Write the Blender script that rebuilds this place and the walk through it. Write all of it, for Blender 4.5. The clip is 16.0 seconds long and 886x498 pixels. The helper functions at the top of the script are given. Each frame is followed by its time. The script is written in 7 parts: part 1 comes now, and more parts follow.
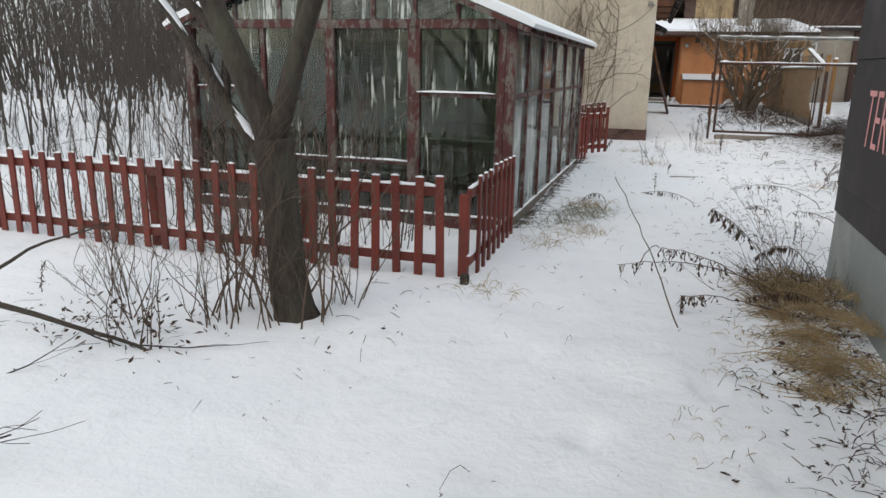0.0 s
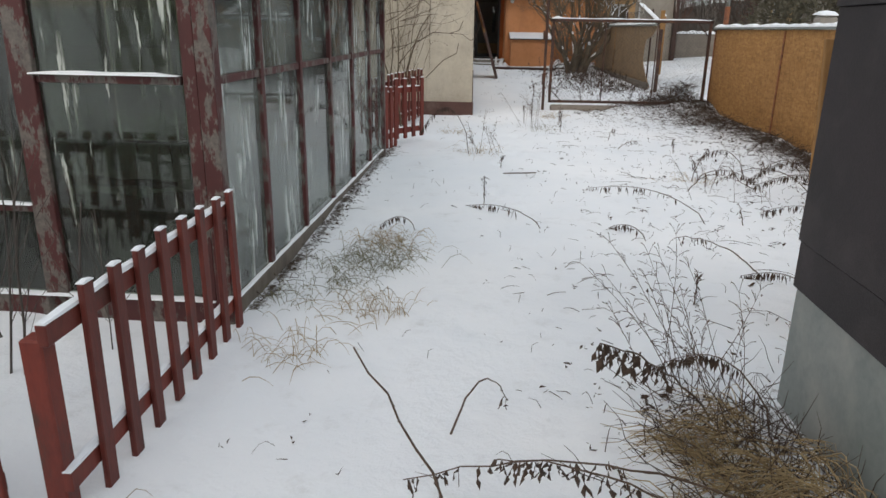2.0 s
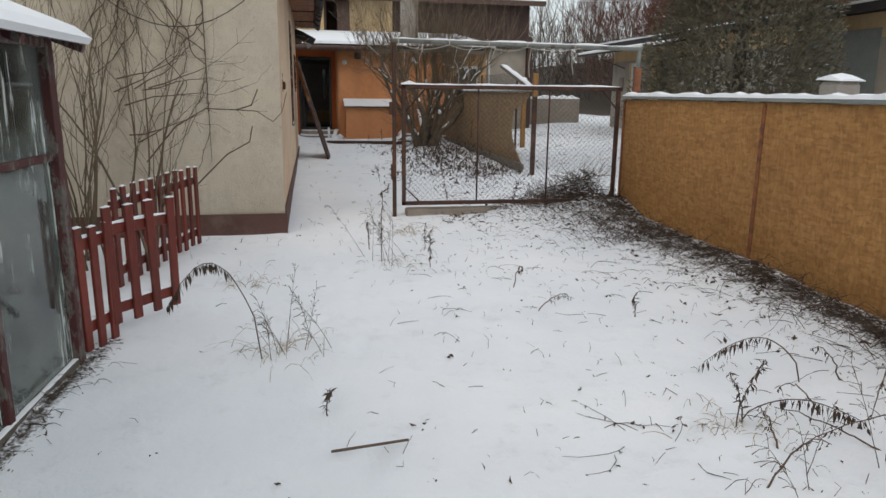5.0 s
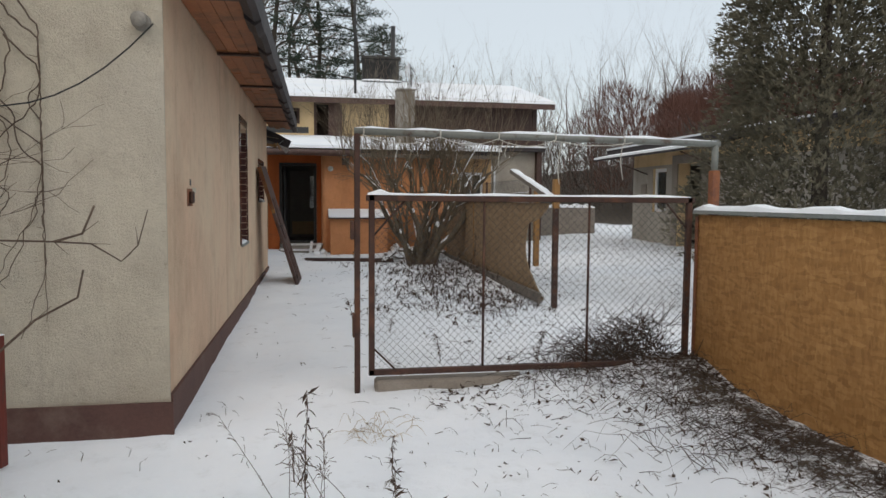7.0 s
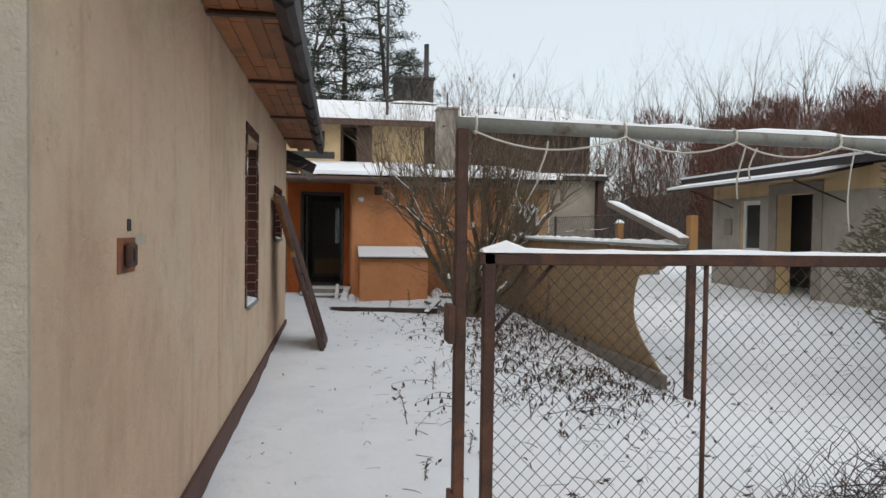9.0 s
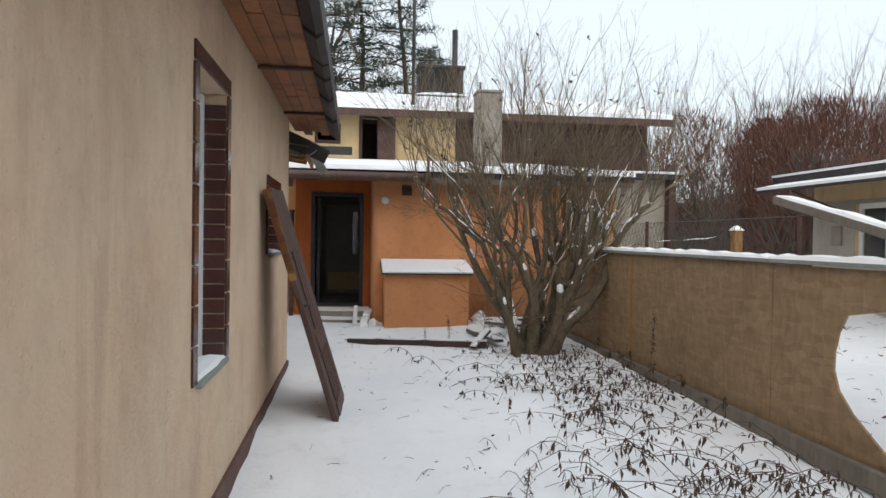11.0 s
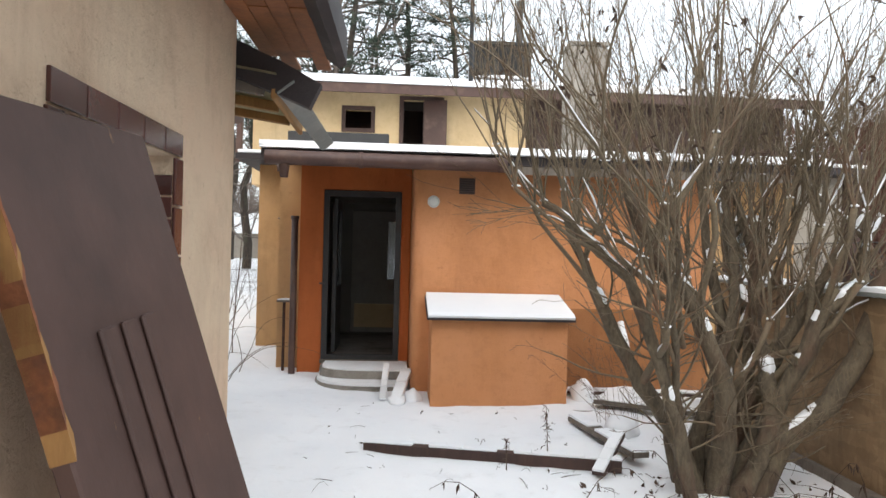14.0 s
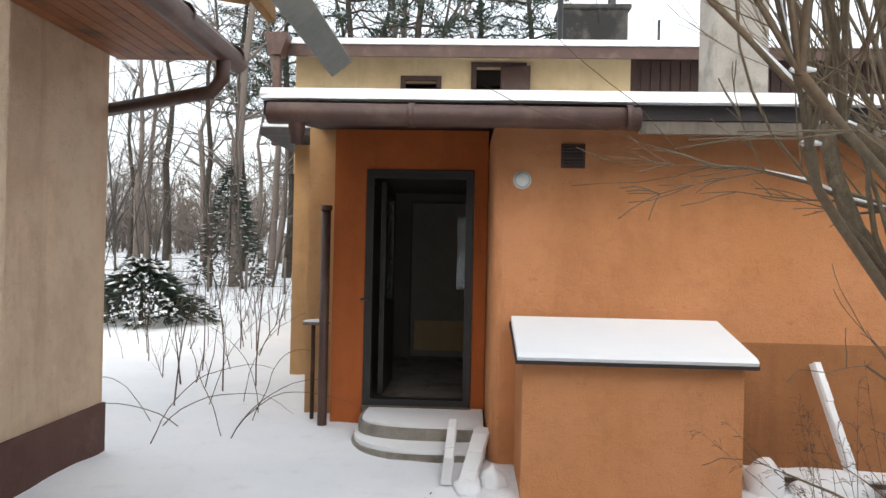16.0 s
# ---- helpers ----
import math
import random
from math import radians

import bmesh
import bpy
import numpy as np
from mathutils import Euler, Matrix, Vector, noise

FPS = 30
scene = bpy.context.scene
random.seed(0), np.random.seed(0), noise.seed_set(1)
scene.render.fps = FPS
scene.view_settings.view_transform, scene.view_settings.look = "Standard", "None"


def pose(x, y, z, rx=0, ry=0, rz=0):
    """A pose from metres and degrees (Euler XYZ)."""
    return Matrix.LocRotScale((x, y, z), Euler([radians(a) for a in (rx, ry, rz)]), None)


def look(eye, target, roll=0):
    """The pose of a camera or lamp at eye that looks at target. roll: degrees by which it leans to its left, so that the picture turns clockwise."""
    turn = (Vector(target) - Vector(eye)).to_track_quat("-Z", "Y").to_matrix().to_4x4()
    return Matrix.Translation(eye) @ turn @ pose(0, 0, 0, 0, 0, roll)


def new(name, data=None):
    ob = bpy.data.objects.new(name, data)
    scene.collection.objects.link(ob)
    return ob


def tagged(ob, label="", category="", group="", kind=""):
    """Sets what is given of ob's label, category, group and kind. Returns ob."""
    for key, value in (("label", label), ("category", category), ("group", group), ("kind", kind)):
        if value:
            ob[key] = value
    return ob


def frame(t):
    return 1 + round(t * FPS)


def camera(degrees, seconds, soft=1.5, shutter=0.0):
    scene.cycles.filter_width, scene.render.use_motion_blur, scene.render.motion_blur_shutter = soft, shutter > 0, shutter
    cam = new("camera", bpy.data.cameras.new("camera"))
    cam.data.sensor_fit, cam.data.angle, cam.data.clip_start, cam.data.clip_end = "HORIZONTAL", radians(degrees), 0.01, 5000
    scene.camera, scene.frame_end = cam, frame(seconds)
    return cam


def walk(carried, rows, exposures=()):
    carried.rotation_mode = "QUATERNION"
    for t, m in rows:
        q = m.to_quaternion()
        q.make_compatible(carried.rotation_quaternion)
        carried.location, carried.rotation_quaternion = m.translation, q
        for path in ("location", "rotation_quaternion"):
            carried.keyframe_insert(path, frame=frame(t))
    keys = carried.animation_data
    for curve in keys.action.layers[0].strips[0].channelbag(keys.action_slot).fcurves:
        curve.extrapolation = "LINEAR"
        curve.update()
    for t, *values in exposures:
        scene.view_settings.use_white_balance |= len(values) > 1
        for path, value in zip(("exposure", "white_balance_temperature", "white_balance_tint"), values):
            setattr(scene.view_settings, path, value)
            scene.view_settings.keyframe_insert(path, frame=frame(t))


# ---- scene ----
cam = camera(65.4, 16.0)
METRES, EYE, TILT, LEAN, TURN = 22.1, 1.5, 0.0, 0.0, 15.6
ROWS = [
    (0.0, 0.0, 0.0, 0.0, 0.29, -14.8, -1.09),
    (0.5, 0.0078, 0.0333, -0.0033, -4.95, -15.64, -1.13),
    (1.0, 0.0167, 0.0634, -0.003, -9.59, -18.35, -0.96),
    (1.5, 0.0287, 0.0935, -0.0004, -11.0, -17.99, -0.85),
    (2.0, 0.0402, 0.1261, 0.0002, -13.12, -17.71, -0.84),
    (2.5, 0.0475, 0.1593, 0.0017, -15.27, -17.35, -0.94),
    (3.0, 0.0539, 0.188, 0.0051, -18.65, -17.09, -0.94),
    (3.5, 0.0643, 0.218, 0.0066, -20.96, -17.14, -0.98),
    (4.0, 0.0757, 0.2471, 0.0066, -22.8, -16.78, -0.97),
    (4.5, 0.0909, 0.2779, 0.0034, -24.5, -15.65, -0.81),
    (5.0, 0.1049, 0.3079, 0.0047, -26.15, -12.74, -0.61),
    (7.5, 0.1762, 0.4475, 0.0078, -25.49, -2.85, -0.58),
    (8.0, 0.183, 0.4768, 0.0089, -25.06, -1.95, -0.65),
    (8.5, 0.187, 0.5077, 0.0107, -24.84, -1.57, -0.84),
    (9.0, 0.1915, 0.5387, 0.0124, -24.19, -1.56, -0.78),
    (9.5, 0.1941, 0.5685, 0.0128, -23.8, -1.52, -0.74),
    (12.0, 0.2446, 0.7233, 0.0136, -21.89, -0.24, -0.91),
    (12.5, 0.2546, 0.7529, 0.0141, -21.24, 0.04, -0.97),
    (13.0, 0.263, 0.7816, 0.0142, -20.66, 0.04, -1.17),
    (13.5, 0.272, 0.8112, 0.0152, -19.55, 0.2, -1.24),
    (14.0, 0.28, 0.8383, 0.016, -19.15, 0.27, -1.41),
    (14.5, 0.2901, 0.8666, 0.0168, -18.96, 0.42, -1.24),
    (15.0, 0.2975, 0.8932, 0.0164, -18.72, 0.13, -1.37),
    (15.5, 0.3061, 0.9187, 0.0171, -17.26, 0.17, -1.09),
    (16.0, 0.3095, 0.9436, 0.0165, -13.13, 0.28, -1.22),
]
EXPOSURES = ((0.0, 0.07), (3.0, 0.02), (4.2, -0.08), (5.0, -0.11), (7.5, -0.1), (9.0, 0.05), (12.0, 0.62), (12.5, 0.80), (13.0, 0.90), (14.5, 1.03), (15.2, 1.03), (16.0, 0.94))
walk(cam, [(t, pose(0, 0, EYE, TILT, LEAN, TURN) @ pose(METRES * x, METRES * y, METRES * z, 90 + pitch, roll, yaw)) for t, x, y, z, yaw, pitch, roll in ROWS], EXPOSURES)

# ---- light ----
SUN_DIR = (radians(38), radians(215))
world = bpy.data.worlds.new("overcast_sky")
scene.world = world
world.use_nodes = True
wn, wl = world.node_tree.nodes, world.node_tree.links
wn.clear()
sky = wn.new("ShaderNodeTexSky")
sky.sky_type, sky.sun_disc = "NISHITA", False
sky.sun_elevation, sky.sun_rotation = SUN_DIR
sky.dust_density, sky.air_density = 4.0, 1.0
sky_bg = wn.new("ShaderNodeBackground")
sky_bg.inputs["Strength"].default_value = 0.05
wl.new(sky.outputs["Color"], sky_bg.inputs["Color"])
cloud_bg = wn.new("ShaderNodeBackground")
cloud_bg.inputs["Color"].default_value = (0.857, 0.905, 0.912, 1)
cloud_bg.inputs["Strength"].default_value = 0.72
both = wn.new("ShaderNodeAddShader")
wl.new(sky_bg.outputs[0], both.inputs[0])
wl.new(cloud_bg.outputs[0], both.inputs[1])
wout = wn.new("ShaderNodeOutputWorld")
wl.new(both.outputs[0], wout.inputs["Surface"])
sun = new("sun", bpy.data.lights.new("sun", "SUN"))
sun.data.energy, sun.data.angle, sun.data.color = 0.55, radians(35), (1.0, 0.985, 0.965)
sun.matrix_world = look((0, 0, 0), (-0.45, 0.62, -0.75))


# ---- materials ----
def node(nt, kind, **kw):
    n = nt.nodes.new(kind)
    for k, v in kw.items():
        n.inputs[k.replace("_", " ")].default_value = v
    return n


def noise_node(nt, vec, scale, detail=5.0, rough=0.6, stretch=None):
    if stretch:
        mp = nt.nodes.new("ShaderNodeMapping")
        mp.inputs["Scale"].default_value = stretch
        nt.links.new(vec, mp.inputs["Vector"])
        vec = mp.outputs["Vector"]
    n = node(nt, "ShaderNodeTexNoise", Scale=scale, Detail=detail, Roughness=rough)
    nt.links.new(vec, n.inputs["Vector"])
    return n.outputs["Fac"]


def ramp(nt, fac, stops):
    r = nt.nodes.new("ShaderNodeValToRGB")
    els = r.color_ramp.elements
    while len(els) < len(stops):
        els.new(0.5)
    for e, (pos, col) in zip(els, stops):
        e.position, e.color = pos, (*col, 1) if len(col) == 3 else col
    nt.links.new(fac, r.inputs["Fac"])
    return r.outputs["Color"]


def mixc(nt, fac, a, b, mode="MIX"):
    m = nt.nodes.new("ShaderNodeMix")
    m.data_type, m.blend_type = "RGBA", mode
    for sock, v in ((m.inputs[0], fac), (m.inputs[6], a), (m.inputs[7], b)):
        if isinstance(v, bpy.types.NodeSocket):
            nt.links.new(v, sock)
        else:
            sock.default_value = v if isinstance(v, float) else (*v, 1)
    return m.outputs[2]


def coords(nt, local=False):
    if local:
        return nt.nodes.new("ShaderNodeTexCoord").outputs["Object"]
    return nt.nodes.new("ShaderNodeNewGeometry").outputs["Position"]


def start(name):
    m = bpy.data.materials.new(name)
    m.use_nodes = True
    nt = m.node_tree
    return m, nt, nt.nodes["Principled BSDF"]


def bump(nt, bsdf, height, strength=0.4, distance=0.01):
    b = node(nt, "ShaderNodeBump", Strength=strength, Distance=distance)
    nt.links.new(height, b.inputs["Height"])
    nt.links.new(b.outputs["Normal"], bsdf.inputs["Normal"])


def surface(name, dark, light, scale=6.0, rough=0.75, metal=0.0, fine=60.0, relief=0.35, depth=0.004,
            stain=None, stain_scale=1.2, stain_at=(0.5, 0.7), stretch=None, local=False, piece=0.0):
    """Two-scale weathered surface: grain between dark and light, with stains of another colour."""
    m, nt, b = start(name)
    vec = coords(nt, local)
    big = noise_node(nt, vec, scale, stretch=stretch)
    small = noise_node(nt, vec, fine, 3.0, stretch=stretch)
    col = ramp(nt, big, [(0.3, dark), (0.7, light)])
    col = mixc(nt, 0.35, col, ramp(nt, small, [(0.35, dark), (0.65, light)]))
    if stain:
        k = noise_node(nt, vec, stain_scale, 6.0, 0.65, stretch)
        k = ramp(nt, k, [(stain_at[0], (0, 0, 0)), (stain_at[1], (1, 1, 1))])
        col = mixc(nt, k, col, stain)
    if piece:
        info = nt.nodes.new("ShaderNodeObjectInfo")
        r = ramp(nt, info.outputs["Random"], [(0.0, (1 - piece,) * 3), (1.0, (1 + piece * 0.4,) * 3)])
        col = mixc(nt, 1.0, col, r, "MULTIPLY")
    nt.links.new(col, b.inputs["Base Color"])
    b.inputs["Roughness"].default_value, b.inputs["Metallic"].default_value = rough, metal
    bump(nt, b, small, relief, depth)
    return m


def snow_material():
    m, nt, b = start("snow")
    vec = coords(nt)
    big = noise_node(nt, vec, 0.9, 4.0)
    fine = noise_node(nt, vec, 26.0, 6.0, 0.7)
    col = ramp(nt, big, [(0.3, (0.80, 0.83, 0.87)), (0.7, (0.88, 0.89, 0.90))])
    nt.links.new(col, b.inputs["Base Color"])
    b.inputs["Roughness"].default_value = 0.85
    b.inputs["Specular IOR Level"].default_value = 0.2
    bump(nt, b, fine, 0.25, 0.02)
    return m


def ground_material():
    """Trodden thin snow with bare, littered soil showing through by the board fence and the walls."""
    m, nt, b = start("snowy_ground")
    vec = coords(nt)
    big = noise_node(nt, vec, 0.55, 5.0)
    mid = noise_node(nt, vec, 5.0, 6.0, 0.65)
    fine = noise_node(nt, vec, 38.0, 6.0, 0.7)
    snow = ramp(nt, big, [(0.3, (0.78, 0.81, 0.85)), (0.65, (0.88, 0.89, 0.91))])
    thin = ramp(nt, mid, [(0.56, (0, 0, 0)), (0.80, (0.45, 0.45, 0.45))])
    snow = mixc(nt, thin, snow, ramp(nt, fine, [(0.4, (0.72, 0.74, 0.77)), (0.68, (0.40, 0.38, 0.34))]))
    soil = ramp(nt, fine, [(0.35, (0.035, 0.028, 0.022)), (0.7, (0.12, 0.095, 0.07))])
    at = nt.nodes.new("ShaderNodeAttribute")
    at.attribute_name = "bare"
    add = nt.nodes.new("ShaderNodeMath")
    add.operation = "MULTIPLY_ADD"
    nt.links.new(fine, add.inputs[0])
    add.inputs[1].default_value = 0.9
    nt.links.new(at.outputs["Fac"], add.inputs[2])
    add2 = nt.nodes.new("ShaderNodeMath")
    add2.operation = "MULTIPLY_ADD"
    nt.links.new(mid, add2.inputs[0])
    add2.inputs[1].default_value = 0.8
    nt.links.new(add.outputs[0], add2.inputs[2])
    k = ramp(nt, add2.outputs[0], [(0.0, (0, 0, 0)), (1.0, (1, 1, 1))])
    r = k.node.color_ramp.elements
    sc = nt.nodes.new("ShaderNodeMath")
    sc.operation = "MULTIPLY"
    sc.inputs[1].default_value = 0.5
    nt.links.new(add2.outputs[0], sc.inputs[0])
    nt.links.new(sc.outputs[0], k.node.inputs["Fac"])
    r[0].position, r[1].position = 0.60, 0.70
    nt.links.new(mixc(nt, k, snow, soil), b.inputs["Base Color"])
    b.inputs["Roughness"].default_value = 0.9
    b.inputs["Specular IOR Level"].default_value = 0.15
    rel = nt.nodes.new("ShaderNodeMath")
    rel.operation = "MULTIPLY_ADD"
    nt.links.new(fine, rel.inputs[0])
    rel.inputs[1].default_value = 0.14
    nt.links.new(mid, rel.inputs[2])
    bump(nt, b, rel.outputs[0], 0.42, 0.06)
    return m


def glass_material(name, dirt_and_haze, amount, tint=(0.86, 0.9, 0.88), haze_most=0.15):
    """Thin old glass with vertical streaks of old paint and grime, under a pale haze up to haze_most."""
    m, nt, b = start(name)
    vec = coords(nt)
    streak = noise_node(nt, vec, 3.4, 5.0, 0.62, (7.0, 7.0, 0.6))
    spots = noise_node(nt, vec, 2.4, 5.0, 0.62, (1.0, 1.0, 0.5))
    k = ramp(nt, streak, [(0.62 - amount, (0, 0, 0)), (0.66 - amount, (1, 1, 1))])
    k2 = ramp(nt, spots, [(0.47, (0, 0, 0)), (0.56, (1, 1, 1))])
    mask = mixc(nt, 1.0, k, k2, "MULTIPLY")
    # pale diffuse haze; where strong it paints in the reflected surroundings
    haze = ramp(nt, noise_node(nt, vec, 1.6, 4.0), [(0.35, (0.02, 0.02, 0.02)), (0.8, (haze_most,) * 3)])
    mask = mixc(nt, 1.0, mask, haze, "ADD")
    clear = node(nt, "ShaderNodeBsdfTransparent", Color=(*tint, 1))
    gloss = node(nt, "ShaderNodeBsdfGlossy", Roughness=0.04)
    fr = node(nt, "ShaderNodeFresnel", IOR=1.75)
    mx = nt.nodes.new("ShaderNodeMixShader")
    nt.links.new(fr.outputs[0], mx.inputs[0])
    nt.links.new(clear.outputs[0], mx.inputs[1])
    nt.links.new(gloss.outputs[0], mx.inputs[2])
    dirt_haze = node(nt, "ShaderNodeBsdfDiffuse", Color=(*dirt_and_haze, 1))
    mx2 = nt.nodes.new("ShaderNodeMixShader")
    nt.links.new(mask, mx2.inputs[0])
    nt.links.new(mx.outputs[0], mx2.inputs[1])
    nt.links.new(dirt_haze.outputs[0], mx2.inputs[2])
    nt.links.new(mx2.outputs[0], nt.nodes["Material Output"].inputs["Surface"])
    return m


def osb_material(name, dark, mid, light, fine=1.0):
    """Pressed board of wood flakes, mottled by damp."""
    m, nt, b = start(name)
    vec = coords(nt)
    warp = node(nt, "ShaderNodeTexNoise", Scale=7.0, Detail=2.0)
    nt.links.new(vec, warp.inputs["Vector"])
    bent = nt.nodes.new("ShaderNodeVectorMath")
    bent.operation = "MULTIPLY_ADD"
    nt.links.new(warp.outputs["Color"], bent.inputs[0])
    bent.inputs[1].default_value = (0.04, 0.04, 0.04)
    nt.links.new(vec, bent.inputs[2])
    cols = []
    for k, (sc, stretch) in enumerate(((34.0, (1.0, 0.35, 1.3)), (44.0, (1.0, 1.2, 0.4)))):
        v = node(nt, "ShaderNodeTexVoronoi", Scale=sc * fine)
        mp = nt.nodes.new("ShaderNodeMapping")
        mp.inputs["Scale"].default_value = stretch
        mp.inputs["Rotation"].default_value = (0.5 - 0.9 * k, 0, 0)
        nt.links.new(bent.outputs[0], mp.inputs["Vector"])
        nt.links.new(mp.outputs["Vector"], v.inputs["Vector"])
        sep = nt.nodes.new("ShaderNodeSeparateColor")
        nt.links.new(v.outputs["Color"], sep.inputs[0])
        cols.append(ramp(nt, sep.outputs[k], [(0.05, dark), (0.5, mid), (0.95, light)]))
    col = mixc(nt, 0.45, cols[0], cols[1])
    mott = ramp(nt, noise_node(nt, vec, 4.5, 9.0, 0.72), [(0.38, dark), (0.5, mid), (0.62, light)])
    col = mixc(nt, 0.15, col, mott)
    col = mixc(nt, 0.35, col, mid)
    big = ramp(nt, noise_node(nt, vec, 0.7, 7.0, 0.7), [(0.36, (0.66, 0.62, 0.57)), (0.6, (1, 1, 1))])
    col = mixc(nt, 0.5, col, big, "MULTIPLY")
    spots = ramp(nt, noise_node(nt, vec, 13.0, 8.0, 0.78), [(0.60, (1, 1, 1)), (0.72, (0.42, 0.34, 0.28))])
    col = mixc(nt, 0.35, col, spots, "MULTIPLY")
    nt.links.new(col, b.inputs["Base Color"])
    b.inputs["Roughness"].default_value = 0.75
    bump(nt, b, noise_node(nt, vec, 40.0, 6.0, 0.75), 0.5, 0.006)
    return m


def render_plaster(name, base, warm, stain, coarse=0.5, runs=0.42):
    """Old painted render: soft patches of two tones, run-down stains, pocks and a sandy grain."""
    m, nt, b = start(name)
    vec = coords(nt)
    col = ramp(nt, noise_node(nt, vec, 0.75, 7.0, 0.66), [(0.38, base), (0.62, warm)])
    run = noise_node(nt, vec, 1.1, 8.0, 0.66, (1.0, 1.0, 0.6))
    col = mixc(nt, ramp(nt, run, [(0.47, (0, 0, 0)), (0.78, (0.60, 0.60, 0.60))]), col, stain)
    drip = noise_node(nt, vec, 3.4, 6.0, 0.6, (1.2, 1.2, 0.12))
    col = mixc(nt, ramp(nt, drip, [(0.56, (0, 0, 0)), (0.76, (runs,) * 3)]), col, stain)
    mott = noise_node(nt, vec, 5.5, 8.0, 0.74)
    col = mixc(nt, ramp(nt, mott, [(0.50, (0, 0, 0)), (0.75, (0.32, 0.32, 0.32))]), col, stain)
    pale = noise_node(nt, vec, 2.6, 6.0, 0.7)
    col = mixc(nt, ramp(nt, pale, [(0.55, (0, 0, 0)), (0.85, (0.5, 0.5, 0.5))]), col, tuple(min(0.85, c * 1.25) for c in base))
    speck = noise_node(nt, vec, 17.0, 7.0, 0.78)
    col = mixc(nt, ramp(nt, speck, [(0.60, (0, 0, 0)), (0.74, (0.7, 0.7, 0.7))]), col, stain)
    nt.links.new(col, b.inputs["Base Color"])
    b.inputs["Roughness"].default_value = 0.92
    b.inputs["Specular IOR Level"].default_value = 0.2
    add = nt.nodes.new("ShaderNodeMath")
    add.operation = "MULTIPLY_ADD"
    nt.links.new(noise_node(nt, vec, 70.0, 5.0, 0.72), add.inputs[0])
    add.inputs[1].default_value = 0.5
    nt.links.new(noise_node(nt, vec, 7.0, 4.0, 0.6), add.inputs[2])
    bump(nt, b, add.outputs[0], coarse, 0.032)
    return m


def peeling(name, paint, wood, amount, local=False):
    """Paint flaking off grey wood."""
    m, nt, b = start(name)
    vec = coords(nt, local)
    k = noise_node(nt, vec, 11.0, 7.0, 0.7, (1, 1, 0.4))
    tone = ramp(nt, noise_node(nt, vec, 4.0, 4.0), [(0.3, tuple(c * 0.6 for c in paint)), (0.7, paint)])
    grey = ramp(nt, noise_node(nt, vec, 40.0, 4.0), [(0.3, tuple(c * 0.5 for c in wood)), (0.7, wood)])
    mask = ramp(nt, k, [(0.52 + amount, (0, 0, 0)), (0.56 + amount, (1, 1, 1))])
    nt.links.new(mixc(nt, mask, tone, grey), b.inputs["Base Color"])
    b.inputs["Roughness"].default_value = 0.65
    bump(nt, b, k, 0.4, 0.004)
    return m


M = {}
M["snow"] = snow_material()
M["ground"] = ground_material()
M["fence_red"] = surface("red_brown_fence_paint", (0.10, 0.016, 0.010), (0.20, 0.032, 0.018), 5, 0.6, fine=50, stretch=(1, 1, 0.3), piece=0.35, stain=(0.05, 0.03, 0.022), stain_scale=7, stain_at=(0.58, 0.72))
M["gh_frame"] = peeling("flaking_burgundy_paint", (0.088, 0.021, 0.019), (0.17, 0.145, 0.125), -0.02)
# side panes: lighter tint and stronger haze stand in for reflected snow
M["glass"] = glass_material("streaked_glass", (0.58, 0.62, 0.60), 0.05, (0.60, 0.68, 0.63), 0.26)
# gable copy, tinted darker all over with less haze; olive for moss and plants
M["gable_glass"] = glass_material("dark_mossy_streaked_glass", (0.50, 0.53, 0.48), 0.02, (0.40, 0.45, 0.37), 0.05)
# grey haze paints the reflected surroundings into the pane, along with dirt
M["hazed_pane_glass"] = glass_material("dirt_and_reflection_haze_glass", (0.42, 0.44, 0.42), -0.3, (0.6, 0.64, 0.62), 0.42)
M["clear_glass"] = glass_material("window_glass", (0.4, 0.42, 0.42), -0.3, (0.7, 0.74, 0.74))
M["osb"] = osb_material("weathered_chipboard", (0.19, 0.086, 0.024), (0.36, 0.175, 0.05), (0.54, 0.30, 0.105))
M["osb_dull"] = osb_material("dull_chipboard", (0.16, 0.10, 0.05), (0.24, 0.158, 0.085), (0.35, 0.25, 0.145), 0.5)
M["plaster"] = render_plaster("beige_render", (0.72, 0.565, 0.405), (0.73, 0.525, 0.37), (0.35, 0.215, 0.14), 0.9)
M["plaster_pale"] = render_plaster("pale_rough_render", (0.57, 0.51, 0.415), (0.61, 0.545, 0.43), (0.26, 0.205, 0.15), 1.0)
M["orange"] = render_plaster("orange_render", (0.56, 0.25, 0.108), (0.61, 0.285, 0.14), (0.30, 0.125, 0.05), 0.6, 0.14)
M["deep_orange"] = render_plaster("deep_orange_render", (0.44, 0.122, 0.038), (0.48, 0.14, 0.045), (0.25, 0.08, 0.025))
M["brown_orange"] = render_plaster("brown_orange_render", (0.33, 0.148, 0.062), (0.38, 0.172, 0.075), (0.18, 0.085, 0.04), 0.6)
M["ochre"] = render_plaster("ochre_render", (0.52, 0.33, 0.17), (0.56, 0.35, 0.17), (0.28, 0.17, 0.09))
M["cream"] = render_plaster("cream_render", (0.62, 0.46, 0.26), (0.68, 0.52, 0.31), (0.38, 0.26, 0.14))
M["plinth"] = surface("brown_plinth_paint", (0.075, 0.035, 0.028), (0.12, 0.058, 0.045), 2.5, 0.8, stain=(0.19, 0.13, 0.1), stain_scale=2.0, stain_at=(0.55, 0.8))
